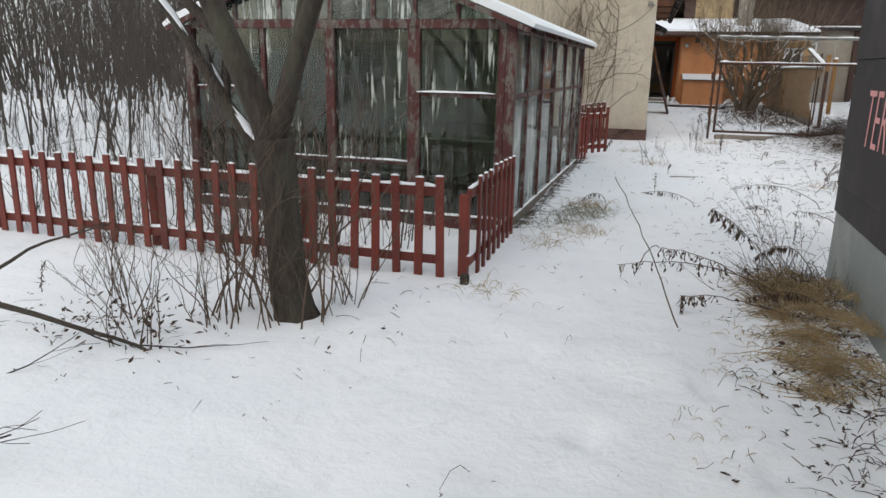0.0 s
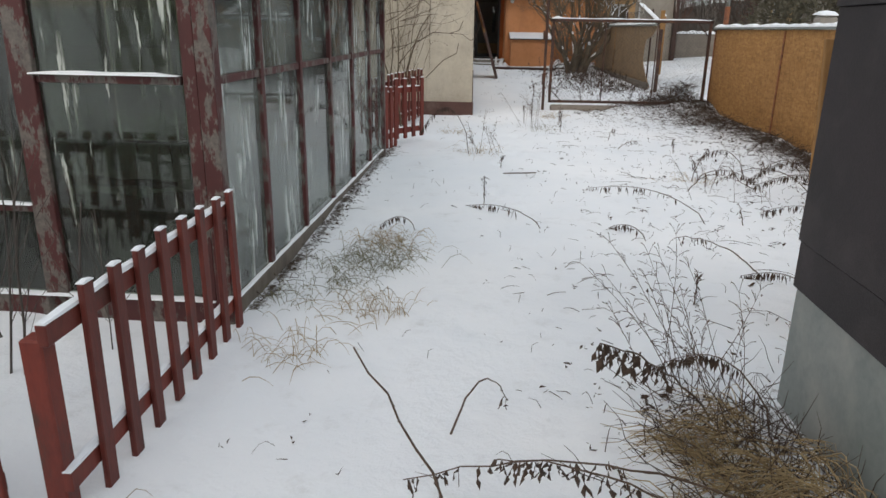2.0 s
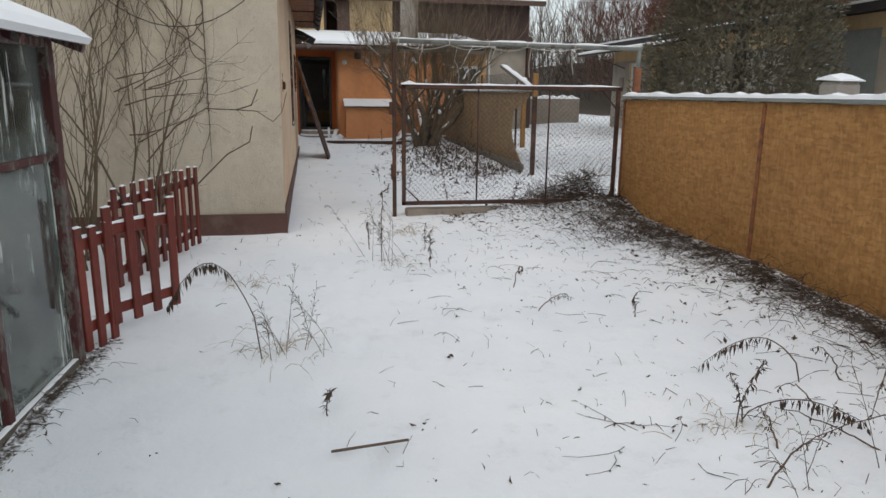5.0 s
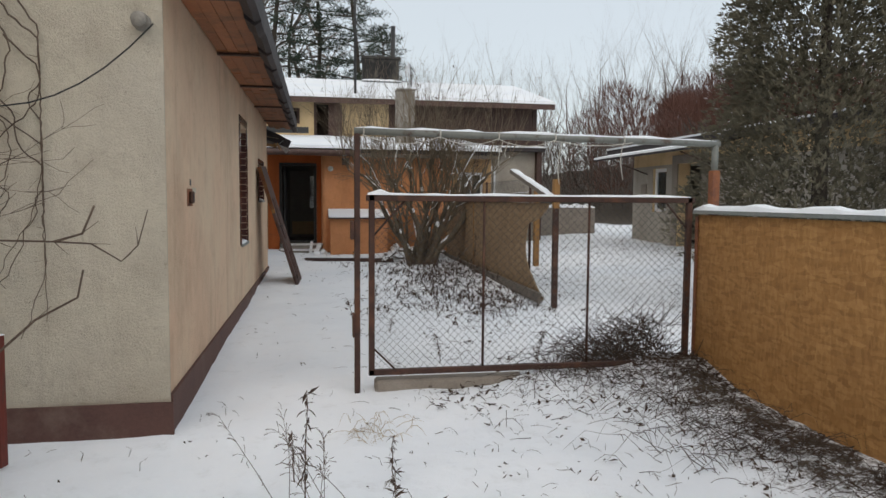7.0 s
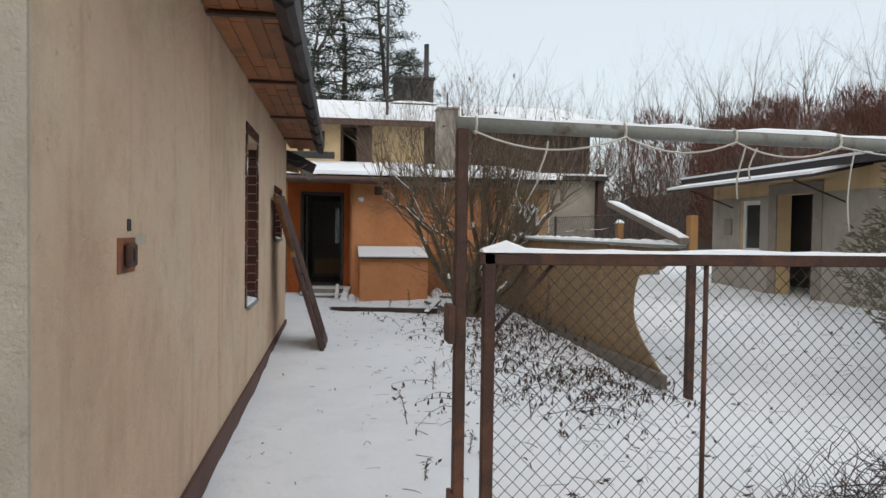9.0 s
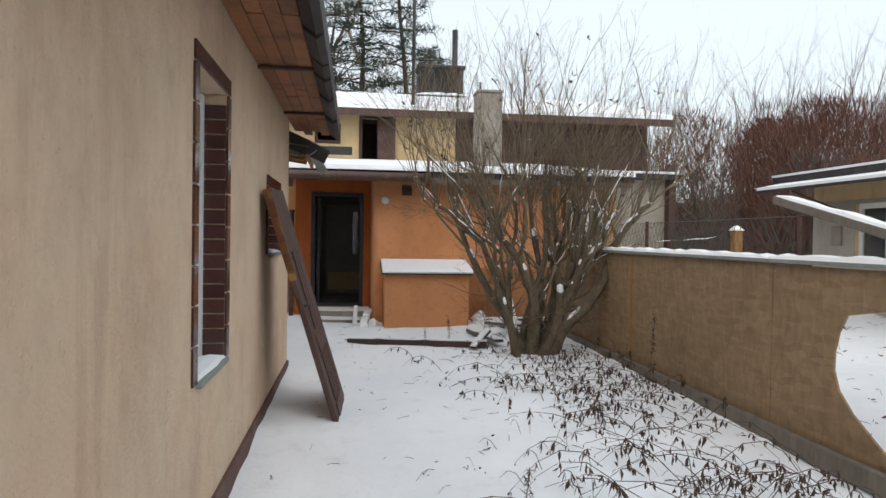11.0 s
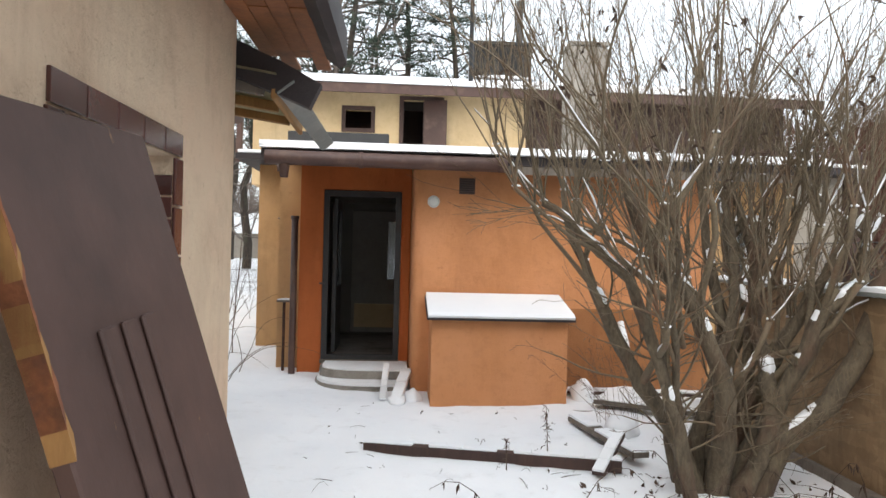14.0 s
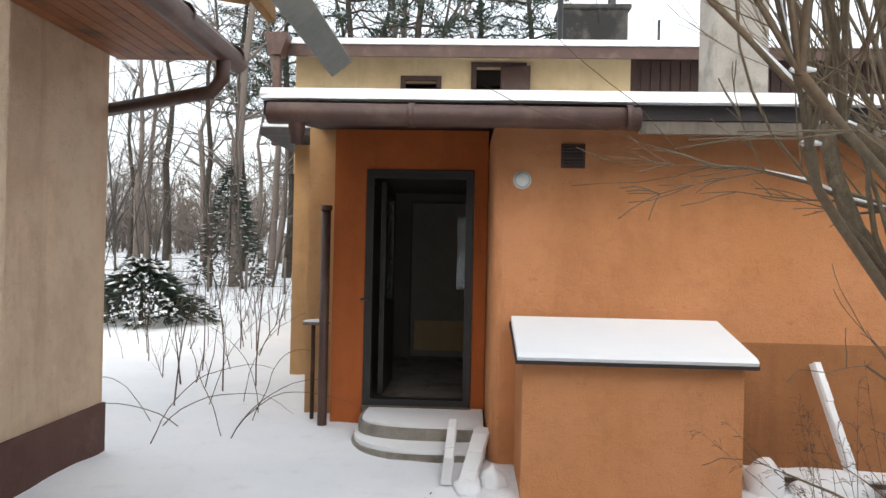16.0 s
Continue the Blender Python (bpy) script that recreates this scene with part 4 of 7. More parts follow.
def gate_frame():
    g = thing("dog_run_gate", "rusty steel frame with sagging chain-link mesh", "gate")
    x0, x1, z0, z1 = 1.43, 4.02, 0.34, 1.67
    for p, q in (((x0, GY, z0), (x0, GY, z1)), ((x1, GY, z0), (x1, GY, z1)), ((x0 - 0.02, GY, z1), (x1 + 0.02, GY, z1)), ((x0, GY, z0), (x1, GY, z0))):
        v = Vector(q) - Vector(p)
        hw = 0.022
        lo = (min(p[0], q[0]) - hw, GY - hw, min(p[2], q[2]) - hw)
        hi = (max(p[0], q[0]) + hw, GY + hw, max(p[2], q[2]) + hw)
        part("frame_bar", box(lo, hi, 0.004), "rust", g)
    for xx in (2.30, 3.16):
        rod((xx, GY, z0), (xx, GY, z1), 0.010).out("upright_rod", "rust", g)
    rod((x0, GY, z0 + 0.2), (x0 + 0.2, GY, z0), 0.008).out("corner_brace", "rust", g)
    rod((x1, GY, z1 - 0.25), (x1 - 0.22, GY, z1), 0.008).out("corner_brace", "rust", g)
    rod((x0, GY + 0.012, z1 - 0.3), (x0 + 0.25, GY + 0.012, z1 - 0.02), 0.008).out("corner_brace", "rust", g)
    s, step = Soup(), 0.030
    n = int((x1 - x0) / step)
    rows = int((z1 - z0) / step)
    for i in range(n + 1):
        pts = []
        for j in range(rows + 1):
            off = step * 0.5 * (1 if (i + j) % 2 else -1)
            x = x0 + step * i + off * 0.98
            z = z0 + (z1 - z0) * j / rows
            sag = 0.02 * math.sin((x - x0) * 2.2) * math.sin((z - z0) / (z1 - z0) * math.pi)
            pull = max(0, (x - 3.2) / 0.8) ** 2 * 0.22 * max(0, 1 - (z - z0) / 0.9)
            pts.append((min(max(x, x0), x1), GY + sag - 0.5 * pull, z + 0.5 * pull))
        s.tube(pts, [0.0021] * len(pts), 3)
    s.out("chain_link", "wire", g, "dark chain-link mesh")
    part("bar_snow", snow_strip((x0 - 0.02, GY, z1 + 0.023), (x1, GY, z1 + 0.023, 0.05), 0.016, seed=11), "snow", g)
    part("bar_snow", snow_strip((x0 - 0.03, GY, z1 + 0.025), (x0 + 0.16, GY, z1 + 0.025, 0.07), 0.04, seed=12), "snow", g)
    k = thing("carpet_pole_frame", "grey-green pipe on rusty posts, hung with loose cord", "frame")
    part("post", box((1.30, GY - 0.02, -0.05), (1.343, GY + 0.023, 2.15), 0.005), "rust", k)
    part("post", box((4.255, GY + 0.05, 0.0), (4.315, GY + 0.11, 1.60), 0.005), "rust", k)
    part("post_sleeve", box((4.25, GY + 0.045, 1.601), (4.32, GY + 0.115, 1.92), 0.006), "sleeve", k, "orange-rusted sleeve")
    rod((4.285, GY + 0.08, 1.9), (4.285, GY + 0.08, 2.13), 0.028).out("pipe_leg", "pipe", k)
    rod((1.30, GY, 2.168), (4.32, GY + 0.08, 2.14), 0.027, 12).out("top_pipe", "pipe", k, "grey-green painted top pipe")
    part("pipe_snow", snow_strip((1.31, GY, 2.190), (4.29, GY + 0.08, 2.162, 0.035), 0.014, lump=0.8, seed=13), "snow", k)
    part("latch_plate", box((1.285, GY - 0.04, 0.62), (1.302, GY + 0.04, 0.80), 0.003), "rust", k)
    part("latch_plate", box((1.27, GY - 0.05, 1.36), (1.299, GY + 0.05, 1.50), 0.003), "rust", k)
    s = Soup()
    y = GY - 0.03
    for a, b, sag in ((1.36, 1.95, 0.06), (1.95, 2.4, 0.05), (2.4, 2.85, 0.05), (2.85, 3.5, 0.03)):
        s.tube([(a + (b - a) * u, y, 2.15 - 0.009 * a - sag * 4 * u * (1 - u)) for u in np.linspace(0, 1, 9)], [0.0035] * 9, 4)
    for xx, ln in ((1.62, 0.16), (2.42, 0.2), (2.47, 0.12), (2.9, 0.32), (3.42, 0.28)):
        s.tube([(xx + 0.02 * math.sin(3 * u + xx), y, 2.11 - ln * u) for u in np.linspace(0, 1, 6)], [0.0035] * 6, 4)
    for xx in (1.37, 1.95, 2.41, 2.87, 3.45):
        s.tube([(xx, GY + 0.02 * (xx - 1.3) + 0.033 * math.cos(a), 2.167 - 0.009 * (xx - 1.3) + 0.033 * math.sin(a)) for a in np.linspace(0, 6.28, 9)], [0.005] * 9, 4)
    s.out("cord", "cord", k, "loose pale cord tied round the pipe")
    c = thing("kerb_block", "old concrete kerb under the gate", "kerb")
    part("block", box((1.46, GY + 0.0, -0.1), (3.95, GY + 0.16, 0.27), 0.02), "block", c)


gate_frame()


# ---- felt-clad shed at the start ----
def felt_shed():
    s = thing("felt_shed", "tar-felt clad shed with grey sheet foot", "shed")
    L = 8.0
    part("side_sheet", box((0, -L, -0.2), (2.4, 0, 0.55), 0.004), "sheet", s, "grey-green sheet along the foot")
    part("felt_lap", box((-0.012, -L, 0.53), (2.41, 0.012, 0.72), 0.003), "felt", s)
    part("felt_wall", box((-0.02, -L, 0.722), (2.42, 0.018, 1.60), 0.003), "felt", s)
    part("felt_wall", box((-0.03, -L, 1.602), (2.43, 0.026, 2.5), 0.003), "felt", s)
    part("roof", box((-0.1, -L - 0.1, 2.502), (2.5, 0.1, 2.58), 0.01), "felt", s)
    part("roof_snow", box((-0.09, -L - 0.1, 2.584), (2.49, 0.09, 2.64), 0.02), "snow", s)
    s.matrix_basis = pose(1.44, 5.6, 0, 0, 0, -2.5)
    cu = bpy.data.curves.new("graffiti", "FONT")
    cu.body, cu.size, cu.extrude, cu.offset, cu.space_character = "TEREN", 0.53, 0.001, -0.006, 1.06
    tmp = new("graffiti", cu)
    me = bpy.data.meshes.new_from_object(tmp.evaluated_get(bpy.context.evaluated_depsgraph_get()))
    bpy.data.objects.remove(tmp)
    me.materials.append(M["graffiti"])
    g = new("graffiti", me)
    g.parent = s
    g.matrix_basis = pose(-0.0225, -0.49, 1.05, 90, 0, -90) @ Matrix.Diagonal((0.58, 1, 1, 1))
    tagged(g, "pink sprayed capital letters")
    d = thing("leaning_board", "ochre chipboard panel framed in battens, leaning on the shed", "board")
    part("board", box((0, 0, 0), (0.9, 0.015, 1.5), 0.002), "osb", d)
    for lo, hi in (((0, -0.03, 0), (0.07, -0.001, 1.5)), ((0.83, -0.03, 0), (0.9, -0.001, 1.5)), ((0.071, -0.028, 0), (0.829, -0.001, 0.07)), ((0.071, -0.028, 0.7), (0.829, -0.001, 0.77))):
        part("batten", box(lo, hi, 0.004), "ochre_wood", d)
    d.matrix_basis = pose(1.80, 6.24, 0.0, -9, 0, 3)
    return s


felt_shed()


# ---- picket fences ----
def picket_mesh(h, w=0.062):
    bm = box((-w / 2, -0.011, 0), (w / 2, 0.011, h), 0.004)
    me = bpy.data.meshes.new("picket")
    bm.to_mesh(me)
    bm.free()
    me.materials.append(M["fence_red"])
    return me


PICKET = picket_mesh(0.74)
cap_bm = snow_strip((0, 0, 0), (0.058, 0, 0, 0.026), 0.014, lump=0.1, step=0.02, seed=2)
bmesh.ops.translate(cap_bm, verts=cap_bm.verts, vec=(-0.029, 0, 0))
CAP = bpy.data.meshes.new("picket_cap_snow")
cap_bm.to_mesh(CAP)
cap_bm.free()
CAP.materials.append(M["snow"])


def picket_run(fence, a, b, step, z, rails=(0.10, 0.60), seed=3, snow=True, top=0.0, miss=()):
    """Pickets on two rails from a to b, on the side that faces to the right of the way."""
    rng = random.Random(seed)
    A, B = Vector((*a, 0)), Vector((*b, 0))
    d = B - A
    ang = math.atan2(d.y, d.x)
    side = Vector((math.sin(ang), -math.cos(ang), 0))
    m = Matrix.Translation((A.x, A.y, z)) @ Matrix.Rotation(ang, 4, "Z")
    for r in rails:
        part("rail", box((0, 0, r), (d.length, 0.035, r + 0.07), 0.004, m), "fence_red", fence)
        if snow:
            part("rail_snow", snow_strip(m @ Vector((0, 0.016, r + 0.071)), (*(m @ Vector((d.length, 0.016, r + 0.071))), 0.034), 0.02, seed=seed + 1), "snow", fence)
    n = int(round(d.length / step))
    for k in range(n + 1):
        if k in miss:
            continue
        p = A + d * (k / n) + side * 0.014
        h = z + top + rng.uniform(-0.012, 0.012)
        tilt = rng.uniform(-1.2, 1.2)
        mm = Matrix.Translation((p.x, p.y, h)) @ Matrix.Rotation(ang, 4, "Z") @ pose(0, 0, 0, 0, tilt, 0)
        o = new("picket", PICKET)
        o.parent = fence
        o.matrix_basis = mm
        if snow:
            c = new("picket_cap_snow", CAP)
            c.parent = o
            c.matrix_basis = Matrix.Translation((0, 0, 0.7405))


def fences():
    f = thing("picket_fence", "red-brown picket fence with snow on its rails", "fence")
    picket_run(f, (-7.6, 4.78), (-1.32, 4.67), 0.168, 0.0, seed=3)
    for xx in (-5.6, -3.9, -2.5):
        part("post", box((xx, 4.79, -0.2), (xx + 0.07, 4.86, 0.62), 0.005), "fence_red", f)
    part("corner_post", box((-1.20, 4.70, -0.2), (-1.13, 4.77, 0.62), 0.006), "fence_red", f)
    part("corner_block", box((-1.14, 4.53, -0.2), (-1.08, 4.59, 0.08), 0.01), "bark", f, "rotten post stump")
    g = thing("picket_fence", "short red-brown picket return beside the greenhouse", "fence")
    picket_run(g, (-1.108, 4.70), (-1.09, 6.19), 0.186, 0.0, seed=8, miss=(0,))
    h = thing("picket_fence", "red-brown picket panel at the greenhouse corner", "fence")
    picket_run(h, (-0.98, 11.22), (-0.86, 11.58), 0.11, 0.09, seed=12)
    leaf = thing("picket_gate", "small red-brown picket gate standing open", "gate")
    picket_run(leaf, (-0.84, 11.60), (-0.56, 11.98), 0.155, 0.13, seed=15, top=0.03)
    r = thing("picket_fence", "red-brown picket fence running to the outbuilding", "fence")
    picket_run(r, (-1.06, 12.55), (-0.72, 14.05), 0.152, 0.13, seed=18, top=0.03)


fences()


# ---- greenhouse ----
def greenhouse():
    g = thing("greenhouse", "old glazed greenhouse with flaking burgundy frame and snowy roof", "greenhouse")
    g.matrix_basis = pose(-1.147, 6.24, 0.0, 0, 0, -2.0)
    L, W, ze, zm, apex = 4.99, 3.35, 1.86, 1.25, 2.52
    rng = random.Random(7)

    def post(x, y, w=0.05, z0=0.0, z1=ze, d=None):
        part("post", box((x - w / 2, y - (d or w) / 2, z0), (x + w / 2, y + (d or w) / 2, z1), 0.004), "gh_frame", g)

    def bar(lo, hi, snow=False):
        part("glazing_bar", box(lo, hi, 0.003), "gh_frame", g)
        if snow:
            x, y = (lo[0] + hi[0]) / 2, lo[1] - 0.006
            part("bar_snow", snow_strip((lo[0], y, hi[2]), (hi[0], y, hi[2], 0.05), 0.016, seed=int(lo[0] * 50) + 99), "snow", g)

    def pane(lo, hi):
        o = part("pane", box(lo, hi), "gable_glass" if hi[0] - lo[0] > 0.1 else "glass", g)
        o.visible_shadow = False
        o.rotation_euler = (0, 0, 0)

    n, bays = 6, (0.0, 0.70, 1.51, 2.38, 3.25, 4.14, L)
    # east and west sides
    for x, out in ((0.0, 1), (-W, -1)):
        part("sill_beam", box((x - 0.035, -0.02, 0.0), (x + 0.035, L + 0.02, 0.11), 0.008), "grey_wood", g)
        part("sill_snow", snow_strip((x + out * 0.02, 0.05, 0.111), (x + out * 0.02, L - 0.05, 0.111, 0.03), 0.008, lump=0.9, seed=21), "snow", g)
        part("eave_beam", box((x - 0.035, -0.02, ze - 0.05), (x + 0.035, L + 0.02, ze), 0.006), "gh_frame", g)
        for k in range(n + 1):
            y = bays[k]
            post(x, y, 0.055 if k not in (0, n) else 0.085, 0.0)
            if k < n:
                y1 = bays[k + 1]
                part("glazing_bar", box((x - 0.02, y + 0.04, zm - 0.02), (x + 0.02, y1 - 0.04, zm + 0.02), 0.003), "gh_frame", g)
                pane((x - 0.004, y + 0.028, 0.115), (x + 0.001, y1 - 0.028, zm - 0.021))
                pane((x - 0.006, y + 0.028, zm + 0.021), (x - 0.001, y1 - 0.028, ze - 0.05))
    # gables
    for y, out in ((0.0, -1), (L, 1)):
        part("gable_beam", box((-W + 0.045, y - 0.035, ze - 0.03), (-0.045, y + 0.035, ze + 0.05), 0.006), "gh_frame", g)
        part("sill_beam", box((-W + 0.045, y - 0.035, 0.0), (-0.045, y + 0.035, 0.13), 0.008), "gh_frame", g)
        part("sill_snow", snow_strip((-W + 0.05, y - 0.02, 0.131), (-0.05, y - 0.02, 0.131, 0.06), 0.016, seed=23), "snow", g)
        cuts = [-0.08, -0.91, -1.76, -2.5, -W + 0.05]
        rails = [zm, 0.60, 0.60, zm]
        part("corner_board", box((-0.115, y - 0.03, 0.131), (-0.046, y + 0.03, ze - 0.031), 0.004), "gh_frame", g)
        post(-0.91, y, 0.12, d=0.07)
        post(-1.76, y, 0.09)
        post(-2.5, y, 0.05)
        for (a, b), zr in zip(zip(cuts, cuts[1:]), rails):
            bar((b + 0.04, y - 0.02, zr - 0.02), (a - 0.055, y + 0.02, zr + 0.02), y == 0.0)
            pane((b + 0.035, y - 0.005, 0.135), (a - 0.05, y, zr - 0.021))
            pane((b + 0.035, y - 0.003, zr + 0.021), (a - 0.05, y + 0.002, ze - 0.03))
        for x in (-0.5, -0.91, -1.32, -1.76, -2.3, -2.8):
            top = ze + (apex - ze) * (1 - abs(x + W / 2) / (W / 2))
            part("gable_bar", box((x - 0.02, y - 0.02, ze + 0.051), (x + 0.02, y + 0.02, top - 0.02), 0.003), "gh_frame", g)
        tri = prism([(-W + 0.15, ze + 0.055), (-W / 2, apex - 0.03), (-0.15, ze + 0.055)], y - 0.003, y + 0.002)
        o = part("gable_pane", tri, "glass", g)
        o.visible_shadow = False
    # roof
    slope = math.atan2(apex - ze, W / 2)
    for sgn in (1, -1):
        def P(u, z=0.0):
            x = -W / 2 + sgn * (W / 2) * u
            return (x - sgn * 0 + sgn * math.sin(slope) * z, ze + (apex - ze) * (1 - u) + z)
        u1 = 1.10
        for yy in np.linspace(-0.12, L + 0.1, 8):
            part("rafter", prism([P(0, 0), P(u1, 0), P(u1, 0.04), P(0, 0.04)], yy - 0.025, yy + 0.025), "gh_frame", g)
        o = part("roof_glass", prism([P(0, 0.042), P(u1, 0.042), P(u1, 0.048), P(0, 0.048)], -0.14, L + 0.12), "glass", g)
        o.visible_shadow = False
        part("roof_snow", prism([P(0.0, 0.05), P(u1 + 0.01, 0.05), P(u1 + 0.015, 0.085), P(u1 - 0.04, 0.11), P(0, 0.115)], -0.13, L + 0.11), "snow", g)
    part("ridge", box((-W / 2 - 0.04, -0.14, apex + 0.0), (-W / 2 + 0.04, L + 0.12, apex + 0.05)), "gh_frame", g)
    # soil beds and dead plants inside
    part("bed", box((-W + 0.1, 0.1, 0.0), (-0.1, L - 0.1, 0.06)), "dead_leaf", g)


greenhouse()


# ---- growing things: helpers ----
def jitter(rng, k):
    return Vector((rng.uniform(-k, k), rng.uniform(-k, k), rng.uniform(-k, k)))


def grow(out, p, d, length, r, rng, depth, up=0.05, wob=0.16, kids=(3, 5), fan=0.7, n=5, snow=None, seg=0.22, shrink=0.55, thin=0.35):
    """A limb that wanders and tapers, with side limbs; snow lies on its flatter stretches."""
    p, d = Vector(p), Vector(d).normalized()
    k = max(3, int(length / seg))
    pts, dirs = [p.copy()], [d.copy()]
    for _ in range(k):
        d = (d + jitter(rng, wob * 1.7) + Vector((0, 0, up))).normalized()
        p = p + d * (length / k)
        pts.append(p.copy())
        dirs.append(d.copy())
    radii = [max(0.0015, r * (1 - (1 - thin) * i / k)) for i in range(k + 1)]
    out.tube(pts, radii, n)
    if snow is not None and r > 0.008:
        i = 0
        while i < k:
            if abs(dirs[i].z) < 0.86 and rng.random() < 0.75:
                j = min(k, i + rng.randint(2, 5))
                sp = [pts[q] + Vector((0, -radii[q] * 0.25, radii[q] * 0.75)) for q in range(i, j + 1)]
                sr = [max(0.006, radii[q] * rng.uniform(0.65, 0.9)) * (0.4 if q in (i, j) else 1) for q in range(i, j + 1)]
                if len(sp) > 1:
                    snow.tube(sp, sr, 6)
                i = j + 1
            else:
                i += 1
    if depth > 0:
        for _ in range(rng.randint(*kids)):
            i = rng.randint(max(1, int(k * 0.3)), k)
            nd = (dirs[i] + jitter(rng, fan) + Vector((0, 0, up * 3))).normalized()
            grow(out, pts[i], nd, length * rng.uniform(0.25, 0.6), radii[i] * shrink, rng, depth - 1, up, wob, kids, fan, max(3, n - 1), snow, seg, shrink, thin)


# ---- tree by the picket fence ----
def near_tree():
    rng = random.Random(31)
    t = thing("garden_tree", "dark-barked forked tree with snow along its limbs", "tree")
    trunk, crown, snow = Soup(), Soup(), Soup()
    x, y = -1.98, 3.62
    pts = [(x + 0.05, y, -0.1), (x + 0.02, y, 0.05), (x - 0.01, y, 0.3), (x - 0.03, y - 0.01, 0.7), (x - 0.06, y - 0.02, 1.08)]
    trunk.gnarled(pts, [0.17, 0.13, 0.112, 0.106, 0.112], 18, 0.05, 0.16, 3)
    trunk.out("trunk", "bark", t)
    top = Vector(pts[-1])
    for d, L, r in (((-0.20, 0.05, 0.9), 2.2, 0.085), ((0.42, 0.05, 0.85), 2.2, 0.066), ((0.15, 0.3, 0.9), 1.8, 0.04)):
        grow(crown, top - Vector((0, 0, 0.04)), d, L, r, rng, 2, 0.03, 0.08, (3, 4), 0.6, 8, snow, 0.2)
    grow(crown, (x - 0.09, y, 0.92), (-0.62, -0.12, 0.9), 1.7, 0.05, rng, 2, 0.03, 0.06, (2, 4), 0.6, 7, snow, 0.2)
    crown.out("crown", "bark", t)
    snow.out("limb_snow", "snow", t)
    # suckers round its foot
    s = thing("tree_suckers", "thin bare suckers round the foot of a tree", "shrub")
    twigs = Soup()
    for k in range(52):
        a = rng.uniform(0, 6.28)
        q = (x + math.cos(a) * rng.uniform(0.1, 0.45) - 0.12, y + math.sin(a) * rng.uniform(0.08, 0.25) - 0.05, -0.02)
        grow(twigs, q, (rng.uniform(-0.3, 0.3), rng.uniform(-0.2, 0.2), 1), rng.uniform(0.5, 1.5), rng.uniform(0.004, 0.009), rng, 2, 0.05, 0.17, (2, 4), 0.7, 4, None, 0.14)
    for cx, cy, m in ((-2.55, 2.95, 9), (-2.45, 3.35, 10), (-2.85, 3.2, 6), (-1.72, 3.95, 12), (-2.2, 4.1, 10), (-3.2, 3.6, 8)):
        for k in range(m):
            grow(twigs, (cx + rng.uniform(-0.12, 0.12), cy + rng.uniform(-0.1, 0.1), -0.02), (rng.uniform(-0.3, 0.3), rng.uniform(-0.2, 0.2), 1), rng.uniform(0.3, 0.95), rng.uniform(0.003, 0.006), rng, 2, 0.05, 0.18, (2, 3), 0.7, 3, None, 0.12)
    twigs.out("growth", "twig", s)
    lv = Soup()
    for k in range(160):
        q = Vector((x - 0.75 + rng.gauss(0, 0.25), y - 0.5 + rng.gauss(0, 0.2), rng.uniform(0.0, 0.22) ** 1.5))
        lv.blade(q, jitter(rng, 1) + Vector((0, 0, -0.3)), rng.uniform(0.03, 0.07), 0.02, jitter(rng, 1).normalized())
    lv.out("withered_leaves", "dead_leaf", s)
    b = thing("fallen_branch", "dark forked branch lying on the snow", "branch")
    f = Soup()
    for p, d, L, r in (((-3.6, 2.85, 0.22), (1.0, -0.15, -0.10), 1.35, 0.022), ((-3.5, 2.3, 0.16), (1.0, 0.25, -0.02), 0.9, 0.014), ((-3.55, 3.0, 0.3), (0.8, 0.3, 0.55), 0.8, 0.012), ((-2.6, 1.55, 0.1), (0.8, 0.5, 0.0), 0.5, 0.01)):
        grow(f, p, d, L, r, rng, 2, 0.0, 0.10, (2, 3), 0.5, 5, None, 0.12)
    f.out("wood", "bark", b)


near_tree()


